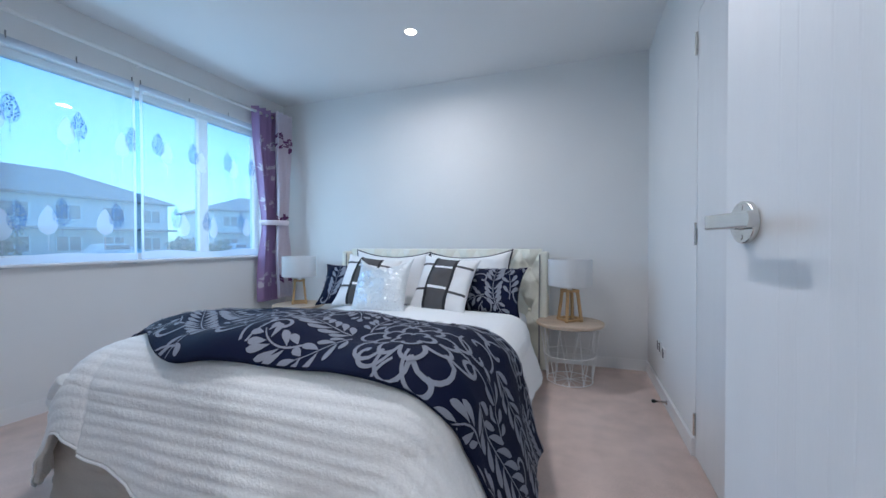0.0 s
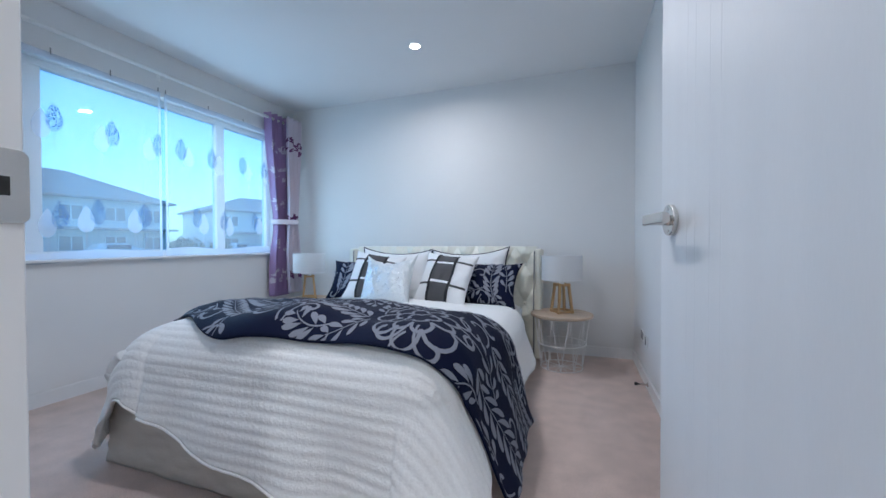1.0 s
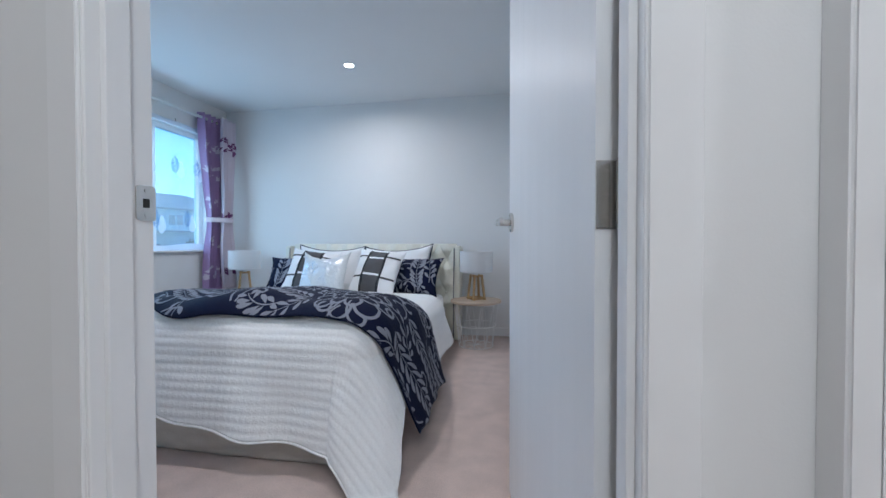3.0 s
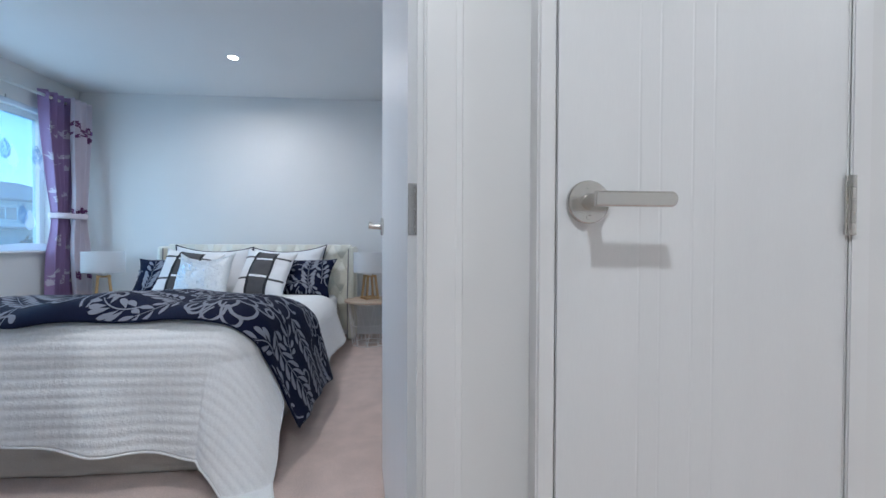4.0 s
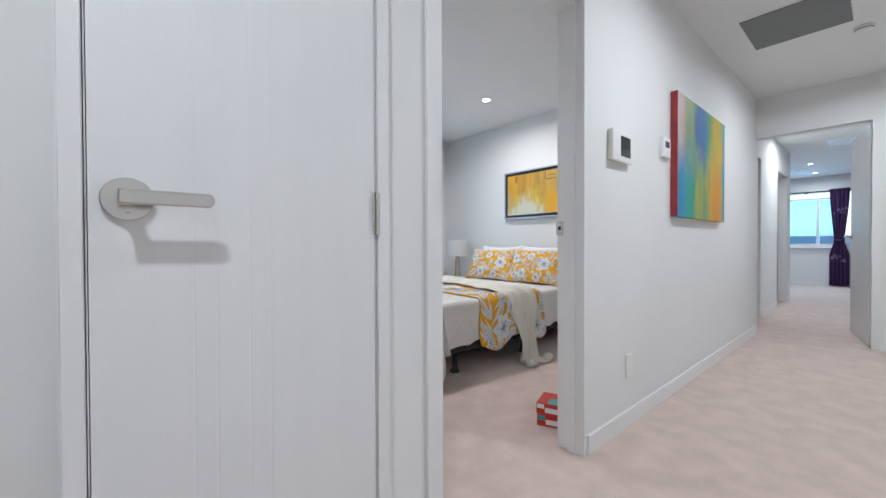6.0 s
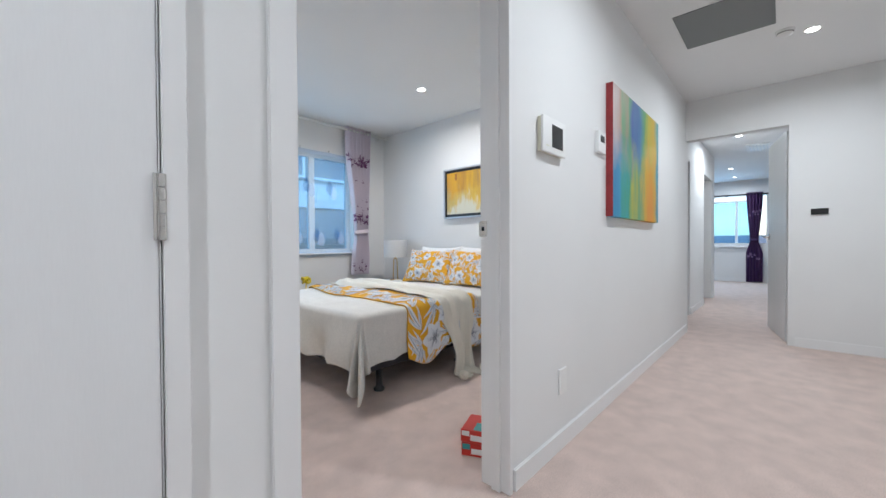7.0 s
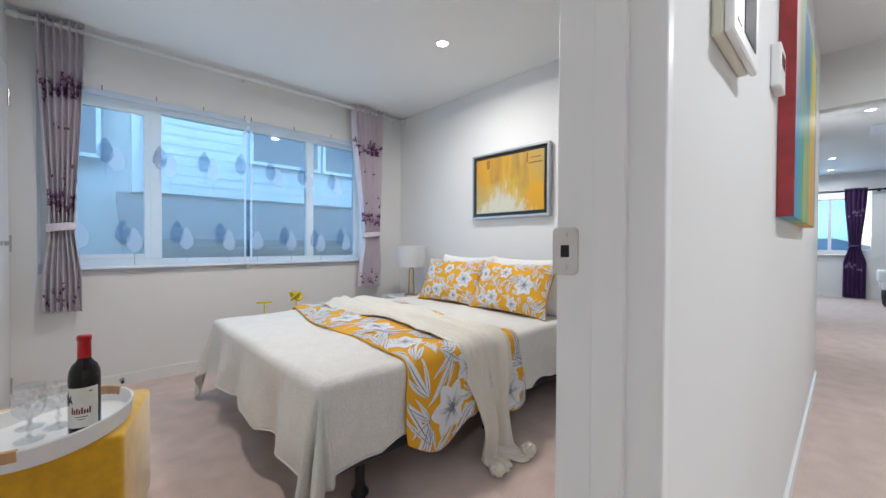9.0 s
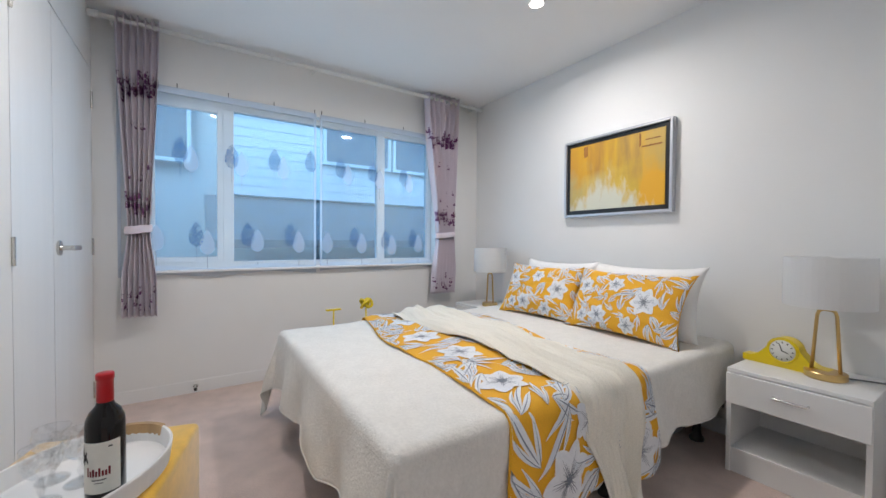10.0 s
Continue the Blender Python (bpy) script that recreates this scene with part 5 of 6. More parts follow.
SB = [(2.05, 1.60, 0.10), (2.35, 1.60, 0.10), (2.63, 1.60, 0.10), (2.89, 1.63, 0.10), (3.13, 1.60, 0.10), (3.41, 1.60, 0.10), (3.70, 1.58, 0.10),
      (1.86, 1.06, 0.10), (2.14, 1.05, 0.10), (2.45, 1.05, 0.10), (2.74, 1.05, 0.10), (2.96, 1.04, 0.10), (3.25, 1.04, 0.10), (3.53, 1.03, 0.10), (3.80, 1.03, 0.10)]
sheer("sheer_curtain", "white voile panel printed with leaf-shaped trees", "y", N2, 1.70, 2.905, 0.80, 2.04, -1, [m for m in SB if m[0] < 2.9], True)
sheer("sheer_curtain", "white voile panel printed with leaf-shaped trees", "y", N2, 2.935, 4.05, 0.80, 2.04, -1, [m for m in SB if m[0] > 2.93], True)


# ---- second bedroom: the bed ----
SPREAD = material("ivory textured bedspread", (0.74, 0.72, 0.68), 0.9, grain=0.06, scale=90, blotch=0.04, blotch_scale=18, bump=0.7, bump_scale=120)
YELLOW = material("marigold printed cotton", (0.80, 0.40, 0.02), 0.8, grain=0.08, scale=300, bump=0.15, bump_scale=300)
PETAL = material("white printed petals", (0.76, 0.77, 0.79), 0.8, grain=0.05, scale=60)
INK = material("grey printed petal veins", (0.24, 0.26, 0.30), 0.8)
KNIT = material("cream knitted throw", (0.78, 0.735, 0.64), 0.95, grain=0.1, scale=260, bump=0.8, bump_scale=220, sheen=0.2)
BASEGREY = material("dark grey bed base cloth", (0.045, 0.045, 0.05), 0.9, grain=0.1, scale=200)
BX2, BY2 = 2.53, 1.955
bed2 = base("bed", "low divan bed on black legs under an ivory bedspread", "bed", (BX2, BY2, 0))
part("mattress", box(0.02, 1.95, -0.74, 0.74, 0.30, 0.50, 0.04, 3), COTTON, bed2)
part("divan_base", box(0.03, 1.95, -0.73, 0.73, 0.155, 0.299, 0.01), BASEGREY, bed2, "dark grey divan base")
for x in (0.20, 1.0, 1.8):
    for y in (-0.66, 0.66):
        own = lathe([(0.0, 0.0), (0.034, 0.0), (0.036, 0.012), (0.022, 0.03), (0.019, 0.06), (0.021, 0.154), (0.0, 0.154)], 18)
        bmesh.ops.translate(own, verts=own.verts, vec=(x, y, 0))
        part("leg", own, BLACK, bed2, "black plastic leg", True)
spread_shape = Drape(0, 0.77, 0.523, 0.038, 0.10, 0.0, (BX2 - 0.03, BY2, 0), (1, 0, 0), (0, -1, 0), wave=0.026, wave_k=13, mess=0.008)
SS, SQ0, SQ1 = 0.77 + 0.29, -0.31, 1.95
spread_shape.corner, spread_shape.wing, spread_shape.fold = 0.20, 0.20, 0.24


def spread_fn(u, v):
    s = (u * 2 - 1) * SS
    q = SQ0 + (SQ1 - SQ0) * v
    sc = 0.016 * abs(math.sin(q * 13)) * smooth_step((abs(s) - 0.85) / 0.12)
    sq = 0.016 * abs(math.sin(s * 13)) * smooth_step((-q - 0.08) / 0.12)
    s2 = s - math.copysign(sc, s)
    return spread_shape.at(s2, q + sq)


spread = base("bedspread", "ivory textured bedspread with a scalloped hem", "bedspread")
part("cover", sheet(spread_fn, 190, 200, 0.006), SPREAD, spread, "", True)
edge = [spread_fn(0.0, 1 - k / 160) for k in range(160)] + [spread_fn(k / 160, 0.0) for k in range(160)] + [spread_fn(1.0, k / 160) for k in range(161)]
part("scalloped_edge", tube([tuple(p) for p in edge], 0.003, 6), SPREAD, spread, "bound scalloped edge", True)

YU0, YU1 = -0.86, 1.09


def yellow_fn(u, v):
    s = YU0 + (YU1 - YU0) * u
    q0 = 0.40 + 0.10 * smooth_step((0.2 - s) / 1.0) + 0.02 * math.sin(s * 6) - 0.03 * smooth_step((s - 0.7) / 0.4)
    q1 = 1.13 + 0.12 * smooth_step((0.6 - s) / 1.2) + 0.02 * math.sin(s * 5 + 2)
    q = q0 + (q1 - q0) * v
    edge = min(v, 1 - v) * 10
    hang = smooth_step((s - 0.78) / 0.3)
    return spread_shape.at(s + 0.05 * math.sin(v * 9) * hang, q, 0.008, 0.003 + 0.015 * min(edge, 1) + 0.018 * ripple(s, q * 1.5, 3.4) + 0.02 * hang * math.sin(v * 12))


def florals(fn, lu, lv, flowers, blades, seed, lift=0.0022, scale=1.0):
    """White lilies with grey veins among long leaves."""
    random.seed(seed)
    white, veins = Print(fn, lu, lv, lift), Print(fn, lu, lv, lift + 0.0022)
    for a, b, r in flowers:
        rot = random.uniform(0, 6.28)
        n = 6
        for i in range(n):
            th = rot + i * 2 * math.pi / n
            white.leaf(a, b, th, r, r * 0.35, random.uniform(-0.25, 0.25), 10, 1.0, 0.75)
            white.leaf(a, b, th + math.pi / n, r * 0.72, r * 0.2, 0, 6, 0.8)
            veins.leaf(a + 0.2 * r * math.cos(th), b + 0.2 * r * math.sin(th), th, r * 0.5, r * 0.012, 0, 4, 0.6)
            for off in (0.16, -0.17):
                veins.leaf(a + 0.12 * r * math.cos(th + off), b + 0.12 * r * math.sin(th + off), th + off, r * random.uniform(0.35, 0.6), r * 0.012, -off, 4, 0.6)
            veins.leaf(a, b, th + 0.28, r * 0.4, r * 0.012, 0.1, 4, 0.6)
            veins.leaf(a, b, th - 0.28, r * 0.4, r * 0.012, -0.1, 4, 0.6)
        veins.ring_flower(a, b, r * 0.17, 6, r * 0.02, rot)
    white.gap = True
    for i in range(blades * 4):
        a, b = random.uniform(0, lu), random.uniform(0, lv)
        if any(math.hypot(a - f[0], b - f[1]) < f[2] * 0.9 for f in flowers):
            continue
        th, ln, bd = random.uniform(0, 6.28), random.uniform(0.09, 0.19) * scale, random.uniform(-0.7, 0.7)
        before = white.k
        white.leaf(a, b, th, ln, ln * 0.062, bd, 8, 0.8)
        if white.k == before:
            continue
        veins.leaf(a + 0.01 * math.cos(th), b + 0.01 * math.sin(th), th + 0.03, ln * 0.85, ln * 0.011, bd * 0.9, 6, 0.6)
        white.gap = False
        for side in (0.5, -0.55):
            white.leaf(a, b, th + side, ln * 0.62, ln * 0.045, bd - side, 6, 0.8)
            veins.leaf(a, b, th + side, ln * 0.5, ln * 0.007, bd - side, 5, 0.6)
        white.gap = True
    return white, veins


runner2 = base("bed_runner", "marigold bed runner printed with white lilies", "bed runner")
part("cloth", sheet(yellow_fn, 190, 70, 0.006), YELLOW, runner2, "", True)
fl = [(1.82, 0.20, 0.105), (1.45, 0.12, 0.10), (1.10, 0.16, 0.105), (1.70, 0.33, 0.085), (0.78, 0.14, 0.10), (0.42, 0.2, 0.11), (0.13, 0.14, 0.10), (0.3, 0.5, 0.11), (0.75, 0.62, 0.09), (1.3, 0.62, 0.09), (1.85, 0.60, 0.10), (1.0, 0.42, 0.09)]
w, k = florals(yellow_fn, YU1 - YU0, 0.72, fl, 130, 3, 0.0026, 1.25)
w.done("petal_print", PETAL, runner2, "white printed lilies and leaves")["kind"] = "stuff"
k.done("vein_print", INK, runner2, "grey petal veins")["kind"] = "stuff"

TU0, TU1 = -0.70, 1.40


def throw_fn(u, v):
    s = TU0 + (TU1 - TU0) * u
    q0 = 0.70 - 0.02 * smooth_step((0.5 - s) / 1.2) + 0.02 * math.sin(s * 7) + 0.012 * ripple(s, 2.0, 5)
    q1 = 1.03 + 0.10 * smooth_step((0.5 - s) / 1.2) + 0.025 * math.sin(s * 6 + 1) + 0.02 * ripple(s, 7.0, 4)
    hang = smooth_step((s - 0.78) / 0.4)
    q0, q1 = q0 + 0.03 * hang, q1 - 0.06 * hang
    q = q0 + (q1 - q0) * v
    fold = (0.012 + 0.010 * hang) * math.sin(v * 13 + s * 3.5 + 3 * ripple(s, v, 2)) + 0.008 * math.sin(v * 27 + s * 6 + 2 * ripple(s, v, 3)) + 0.0025 * abs(math.sin(v * 75 + s * 20))
    edge = min(min(v, 1 - v) * 6, 1)
    return spread_shape.at(s, q, 0.018, 0.020 + 0.016 * edge + fold + 0.012 * ripple(s, q, 5))


throw = base("throw_blanket", "cream knitted throw with pompoms trailing to the floor", "throw")
part("knit", sheet(throw_fn, 200, 120, 0.007), KNIT, throw, "", True)
random.seed(8)
for v in (0.02, 0.98):
    c = Vector(throw_fn(1.0, v))
    own = bmesh.new()
    bmesh.ops.create_icosphere(own, subdivisions=4, radius=0.034)
    for vv in own.verts:
        vv.co *= 1 + 0.18 * noise.noise(vv.co * 90) + random.uniform(-0.03, 0.03)
    bmesh.ops.translate(own, verts=own.verts, vec=(c.x, c.y - 0.01, 0.036))
    part("pompom", own, KNIT, throw, "cream wool pompom")

for y, sd, tl in ((1.58, 11.0, 1), (2.20, 12.0, -2)):
    pillow("pillow", "plump white pillow against the wall", (4.22, y, 0.515), 0.64, 0.40, 0.17, 14, COTTON, -90 + tl * 2, 0, sd)
for y, wd, sd, rz in ((1.60, 0.67, 13.0, -92), (2.22, 0.62, 14.0, -85)):
    ob, fr = pillow("pillow", "marigold pillow printed with white lilies", (4.07 - 0.02 * (y < 2), y, 0.53), wd, 0.375, 0.15, 26, YELLOW, rz, 0, sd)
    fl = [(0.10, 0.25, 0.062), (0.24, 0.08, 0.062), (0.31, 0.27, 0.052), (0.49, 0.19, 0.078), (0.42, 0.05, 0.05), (0.13, 0.07, 0.045)]
    w, k = florals(fr, wd, 0.375, fl, 60, int(sd), 0.0026, 0.8)
    w.done("petal_print", PETAL, ob, "white printed lilies")["kind"] = "stuff"
    k.done("vein_print", INK, ob, "grey petal veins")["kind"] = "stuff"

# ---- nightstands ----
WHITE_BOARD = material("white melamine board", (0.77, 0.77, 0.76), 0.35, blotch=0.02, blotch_scale=4)


def nightstand(x, y):
    ob = base("nightstand", "white nightstand with one drawer and an open shelf", "nightstand", (x, y, 0), 0, "nightstands")
    W, D, Z = 0.225, 0.37, 0.475
    part("top", box(0.0, D, -W, W, Z - 0.018, Z, 0.002), WHITE_BOARD, ob)
    for s in (-1, 1):
        y0, y1 = sorted((s * W, s * (W - 0.018)))
        part("side_panel", box(0.004, D, y0, y1, 0, Z - 0.018, 0.001), WHITE_BOARD, ob)
    part("back_panel", box(D - 0.008, D, -W + 0.018, W - 0.018, 0.02, Z - 0.018), WHITE_BOARD, ob)
    part("shelf", box(0.008, D - 0.008, -W + 0.018, W - 0.018, 0.095, 0.113, 0.001), WHITE_BOARD, ob)
    part("plinth", box(0.012, 0.028, -W + 0.018, W - 0.018, 0.0, 0.095, 0.001), WHITE_BOARD, ob)
    part("drawer_floor", box(0.03, D - 0.01, -W + 0.018, W - 0.018, 0.318, 0.326), WHITE_BOARD, ob)
    dr = part("drawer_front", box(-0.012, 0.004, -W + 0.002, W - 0.002, 0.318, Z - 0.021, 0.002), WHITE_BOARD, ob)
    part("handle", tube([(-0.012, -0.055, 0.395), (-0.030, -0.053, 0.395), (-0.032, -0.045, 0.395), (-0.032, 0.045, 0.395), (-0.030, 0.053, 0.395), (-0.012, 0.055, 0.395)], 0.0045, 10), CHROME, dr, "slim chrome bar handle", True)
    return ob


nightstand(4.145, 0.875)
nightstand(4.145, 3.03)

BRASS = material("satin brass", (0.62, 0.43, 0.18), 0.32, 1.0)
LEMON = material("glossy yellow plastic", (0.75, 0.56, 0.01), 0.3)


def brass_lamp(x, y, z):
    ob = base("table_lamp", "table lamp with a brass loop base and white drum shade", "lamp", (x, y, z), 0, "brass table lamps")
    part("foot", lathe([(0.0, 0.0), (0.064, 0.0), (0.068, 0.004), (0.068, 0.026), (0.064, 0.030), (0.0, 0.030)], 40), BRASS, ob, "round brass foot")
    pts = [(0, -0.044, 0.028), (0, -0.030, 0.265), (0, -0.024, 0.282), (0, -0.012, 0.288), (0, 0.012, 0.288), (0, 0.024, 0.282), (0, 0.030, 0.265), (0, 0.044, 0.028)]
    part("stem_loop", tube(pts, 0.0065, 12), BRASS, ob, "", True)
    part("socket", lathe([(0.0, 0.285), (0.014, 0.285), (0.014, 0.35), (0.0, 0.35)], 16), BRASS, ob)
    part("bulb", lathe([(0.0, 0.35), (0.012, 0.35), (0.028, 0.39), (0.024, 0.415), (0.0, 0.425)], 20), PLASTIC, ob, "unlit white bulb", True)
    for a in range(3):
        th = a * 2.094
        part("spider", tube([(0, 0, 0.348), (0.138 * math.cos(th), 0.138 * math.sin(th), 0.452)], 0.002, 6), BRASS, ob)
    lamp_shade(ob, 0.142, 0.303, 0.510)
    return ob


brass_lamp(4.335, 0.815, 0.475)
brass_lamp(4.28, 2.93, 0.475)

# mantel clock
clock = base("mantel_clock", "yellow plastic mantel clock with a white dial", "clock", (4.375, 0.955, 0.475), -96)
outline = []
for i in range(41):
    x = -0.155 + 0.31 * i / 40
    ax = abs(x)
    hump = 0.075 + math.sqrt(max(0.0625 ** 2 - ax ** 2, 0)) if ax < 0.058 else 0.0
    tail = 0.030 + 0.068 * math.exp(-((ax - 0.04) / 0.045) ** 2)
    outline.append((x, max(hump, tail if ax >= 0.04 else 0.0)))
bm = bmesh.new()
for y0 in (-0.03, 0.03):
    bm.faces.new([bm.verts.new((x, y0, z)) for x, z in outline] + [bm.verts.new((0.155, y0, 0.0)), bm.verts.new((-0.155, y0, 0.0))])
bm.verts.ensure_lookup_table()
n = len(bm.verts) // 2
for i in range(n):
    bm.faces.new((bm.verts[i], bm.verts[(i + 1) % n], bm.verts[n + (i + 1) % n], bm.verts[n + i]))
part("case", bm, LEMON, clock)
own = lathe([(0.0, 0.0), (0.048, 0.0), (0.048, 0.003), (0.0, 0.004)], 40)
bmesh.ops.transform(own, matrix=Matrix.Translation((0, -0.0305, 0.078)) @ Matrix.Rotation(radians(90), 4, "X"), verts=own.verts)
dial = part("dial", own, PLASTIC, clock, "white dial", True)
own = tube([(0.052 * math.cos(k * math.pi / 18), -0.033, 0.078 + 0.052 * math.sin(k * math.pi / 18)) for k in range(36)], 0.0042, 8, closed=True)
part("bezel", own, LEMON, clock, "yellow bezel", True)
for k in range(12):
    th = k * math.pi / 6
    own = box(-0.0016, 0.0016, -0.036, -0.0342, 0.034, 0.042)
    bmesh.ops.transform(own, matrix=Matrix.Translation((0, 0, 0.078)) @ Matrix.Rotation(th, 4, "Y"), verts=own.verts)
    part("hour_mark", own, BLACK, dial)
for th, ln in ((1.9, 0.024), (-0.35, 0.034)):
    own = box(-0.0018, 0.0018, -0.0375, -0.0362, -0.004, ln)
    bmesh.ops.transform(own, matrix=Matrix.Translation((0, 0, 0.078)) @ Matrix.Rotation(th, 4, "Y"), verts=own.verts)
    part("pointer", own, BLACK, dial)

# lamp flex and the wall sockets
flex = base("lamp_cord", "grey lamp cord running down to a wall plug", "cord")
part("flex", tube([(4.36, 0.80, 0.480), (4.40, 0.72, 0.480), (4.43, 0.655, 0.480), (4.455, 0.61, 0.455), (4.475, 0.575, 0.40), (4.485, 0.56, 0.33)], 0.0035, 8), GREY, flex, "", True)
part("plug", box(4.470, 4.511, 0.545, 0.580, 0.285, 0.33, 0.006, 2), BLACK, flex, "black plug")
part("flex", tube([(4.487, 0.565, 0.285), (4.485, 0.57, 0.20), (4.475, 0.585, 0.11), (4.45, 0.62, 0.03), (4.42, 0.66, 0.008)], 0.005, 8), GREY, flex, "", True)


def socket_plate(name, at, rz, w, dark):
    ob = base(name, "white wall socket plate with dark outlets", "wall socket", at, rz, "wall sockets")
    part("plate", box(-w / 2, w / 2, -0.008, 0.0, -0.036, 0.036, 0.002), PLASTIC, ob)
    for x in dark:
        part("outlet", box(x - 0.017, x + 0.017, -0.0095, -0.0075, -0.025, 0.017, 0.001), BLACK, ob, "dark outlet")
        for dx in (-0.006, 0.006):
            part("slot", box(x + dx - 0.0025, x + dx + 0.0025, -0.0105, -0.0078, 0.020, 0.031), BLACK, ob)
    return ob


socket_plate("wall_socket", (E2, 0.52, 0.31), -90, 0.115, (-0.028, 0.03))
socket_plate("wall_socket", (EA, 2.965, 0.298), -90, 0.115, (-0.028, 0.03))
socket_plate("wall_socket", (EA, 2.83, 0.288), -90, 0.075, (0.0,))


def door_stop(at, rz):
    ob = base("door_stop", "steel door stop with a black rubber tip on the skirting", "door stop", at, rz, "door stops")
    own = lathe([(0.0, 0.0), (0.014, 0.0), (0.014, 0.004), (0.006, 0.006), (0.006, 0.062), (0.0, 0.062)], 18)
    bmesh.ops.transform(own, matrix=Matrix.Rotation(radians(90), 4, "X"), verts=own.verts)
    part("shaft", own, STEEL, ob, "", True)
    own = lathe([(0.0, 0.060), (0.010, 0.060), (0.011, 0.072), (0.009, 0.078), (0.0, 0.079)], 18)
    bmesh.ops.transform(own, matrix=Matrix.Rotation(radians(90), 4, "X"), verts=own.verts)
    part("rubber_tip", own, BLACK, ob, "black rubber tip", True)
    return ob


door_stop((EA - T, 2.69, 0.045), -90)
door_stop((2.10, N2 - T, 0.045), 0)

# ---- ottoman, tray, bottle and glasses ----
VELVET = material("mustard velvet", (0.74, 0.41, 0.012), 0.85, grain=0.12, scale=30, blotch=0.12, blotch_scale=7, sheen=0.6)
ott = base("ottoman", "square mustard velvet ottoman", "ottoman", (1.860, 1.746, 0), -14)
part("body", box(-0.215, 0.215, -0.215, 0.215, 0.012, 0.418, 0.018, 4), VELVET, ott, "", True)
for sx in (-1, 1):
    for sy in (-1, 1):
        part("foot", box(sx * 0.17 - 0.015, sx * 0.17 + 0.015, sy * 0.17 - 0.015, sy * 0.17 + 0.015, 0, 0.0135), BLACK, ott)
TRAY_WHITE = material("white lacquered tray", (0.80, 0.80, 0.80), 0.3)
tray = base("serving_tray", "oval white tray with oak grips", "tray", (1.862, 1.625, 0.419), 60)


def oval_ring(rows, n=56, ax=1.0, ay=0.72):
    own = bmesh.new()
    rings = [[own.verts.new((r * ax * math.cos(2 * math.pi * i / n), r * ay * math.sin(2 * math.pi * i / n), z)) for i in range(n)] for r, z in rows]
    for a, b in zip(rings, rings[1:]):
        for i in range(n):
            own.faces.new((a[i], a[(i + 1) % n], b[(i + 1) % n], b[i]))
    own.faces.new(rings[0])
    own.faces.new(rings[-1])
    return own


part("dish", oval_ring([(0.225, 0.0), (0.232, 0.004), (0.240, 0.054), (0.237, 0.058), (0.231, 0.056), (0.222, 0.010), (0.214, 0.008)]), TRAY_WHITE, tray, "", False)
for s in (-1, 1):
    own = bmesh.new()
    pts = []
    for i in range(9):
        th = (i / 8 - 0.5) * 0.75 + (0 if s > 0 else math.pi)
        pts.append((th))
    for r, nm in ((0.241, 1),):
        q = [[own.verts.new((rr * math.cos(th), rr * 0.72 * math.sin(th), z)) for th in pts] for rr, z in ((0.226, 0.030), (0.2395, 0.030), (0.2430, 0.0595), (0.229, 0.0595))]
        for a, b in zip(q, q[1:] + q[:1]):
            for i in range(8):
                own.faces.new((a[i], a[i + 1], b[i + 1], b[i]))
        own.faces.new([row[0] for row in q])
        own.faces.new([row[-1] for row in q])
    part("grip", own, WOOD, tray, "oak grip")

WINE_GLASS = material("near-black wine glass", (0.006, 0.004, 0.004), 0.07, spec=0.35)
FOIL = material("red foil capsule", (0.45, 0.008, 0.015), 0.35, 0.3)
LABEL = material("cream paper label", (0.72, 0.70, 0.64), 0.8, grain=0.03, scale=60)
INKLINE = material("printed dark ink", (0.03, 0.025, 0.025), 0.8)
MAROON = material("printed maroon ink", (0.16, 0.01, 0.015), 0.8)
bot = base("wine_bottle", "dark wine bottle with a red capsule and cream label", "bottle", (1.930, 1.556, 0.4275), 0)
bot.scale = (1.0, 1.0, 0.965)
part("body", lathe([(0.0, 0.0), (0.034, 0.0), (0.0375, 0.005), (0.0375, 0.180), (0.036, 0.196), (0.029, 0.214), (0.018, 0.228), (0.0148, 0.24), (0.0145, 0.285), (0.0, 0.285)], 44), WINE_GLASS, bot, "dark glass", True)
part("capsule", lathe([(0.0158, 0.236), (0.0162, 0.24), (0.0158, 0.290), (0.0175, 0.291), (0.0175, 0.303), (0.016, 0.306), (0.0, 0.306)], 36), FOIL, bot, "red foil capsule", True)


def wrap(r, th0, th1, z0, z1, n=18):
    return sheet(lambda u, v: (r * math.cos(th0 + (th1 - th0) * u), r * math.sin(th0 + (th1 - th0) * u), z0 + (z1 - z0) * v), n, 1)


FACE = radians(-104)
lab = part("label", wrap(0.0379, FACE - 1.15, FACE + 1.15, 0.028, 0.150), LABEL, bot, "cream label with bars of print", True)
# the wordmark as a row of plain bars, a line under it, and a dark emblem of slanted strokes
for k, hgt in enumerate((0.022, 0.014, 0.018, 0.013, 0.020, 0.013, 0.013, 0.020)):
    th = -0.52 + 0.155 * k
    part("print_bar", wrap(0.0382, FACE + th - 0.055, FACE + th + 0.055, 0.070, 0.070 + hgt, 3), MAROON, lab)
for th, w, z0, z1, mt in ((0.06, 0.36, 0.060, 0.0625, INKLINE), (0.06, 0.22, 0.053, 0.0548, INKLINE), (0.62, 0.10, 0.136, 0.1395, INKLINE)):
    part("print_bar", wrap(0.0382, FACE + th - w, FACE + th + w, z0, z1, 10), mt, lab)
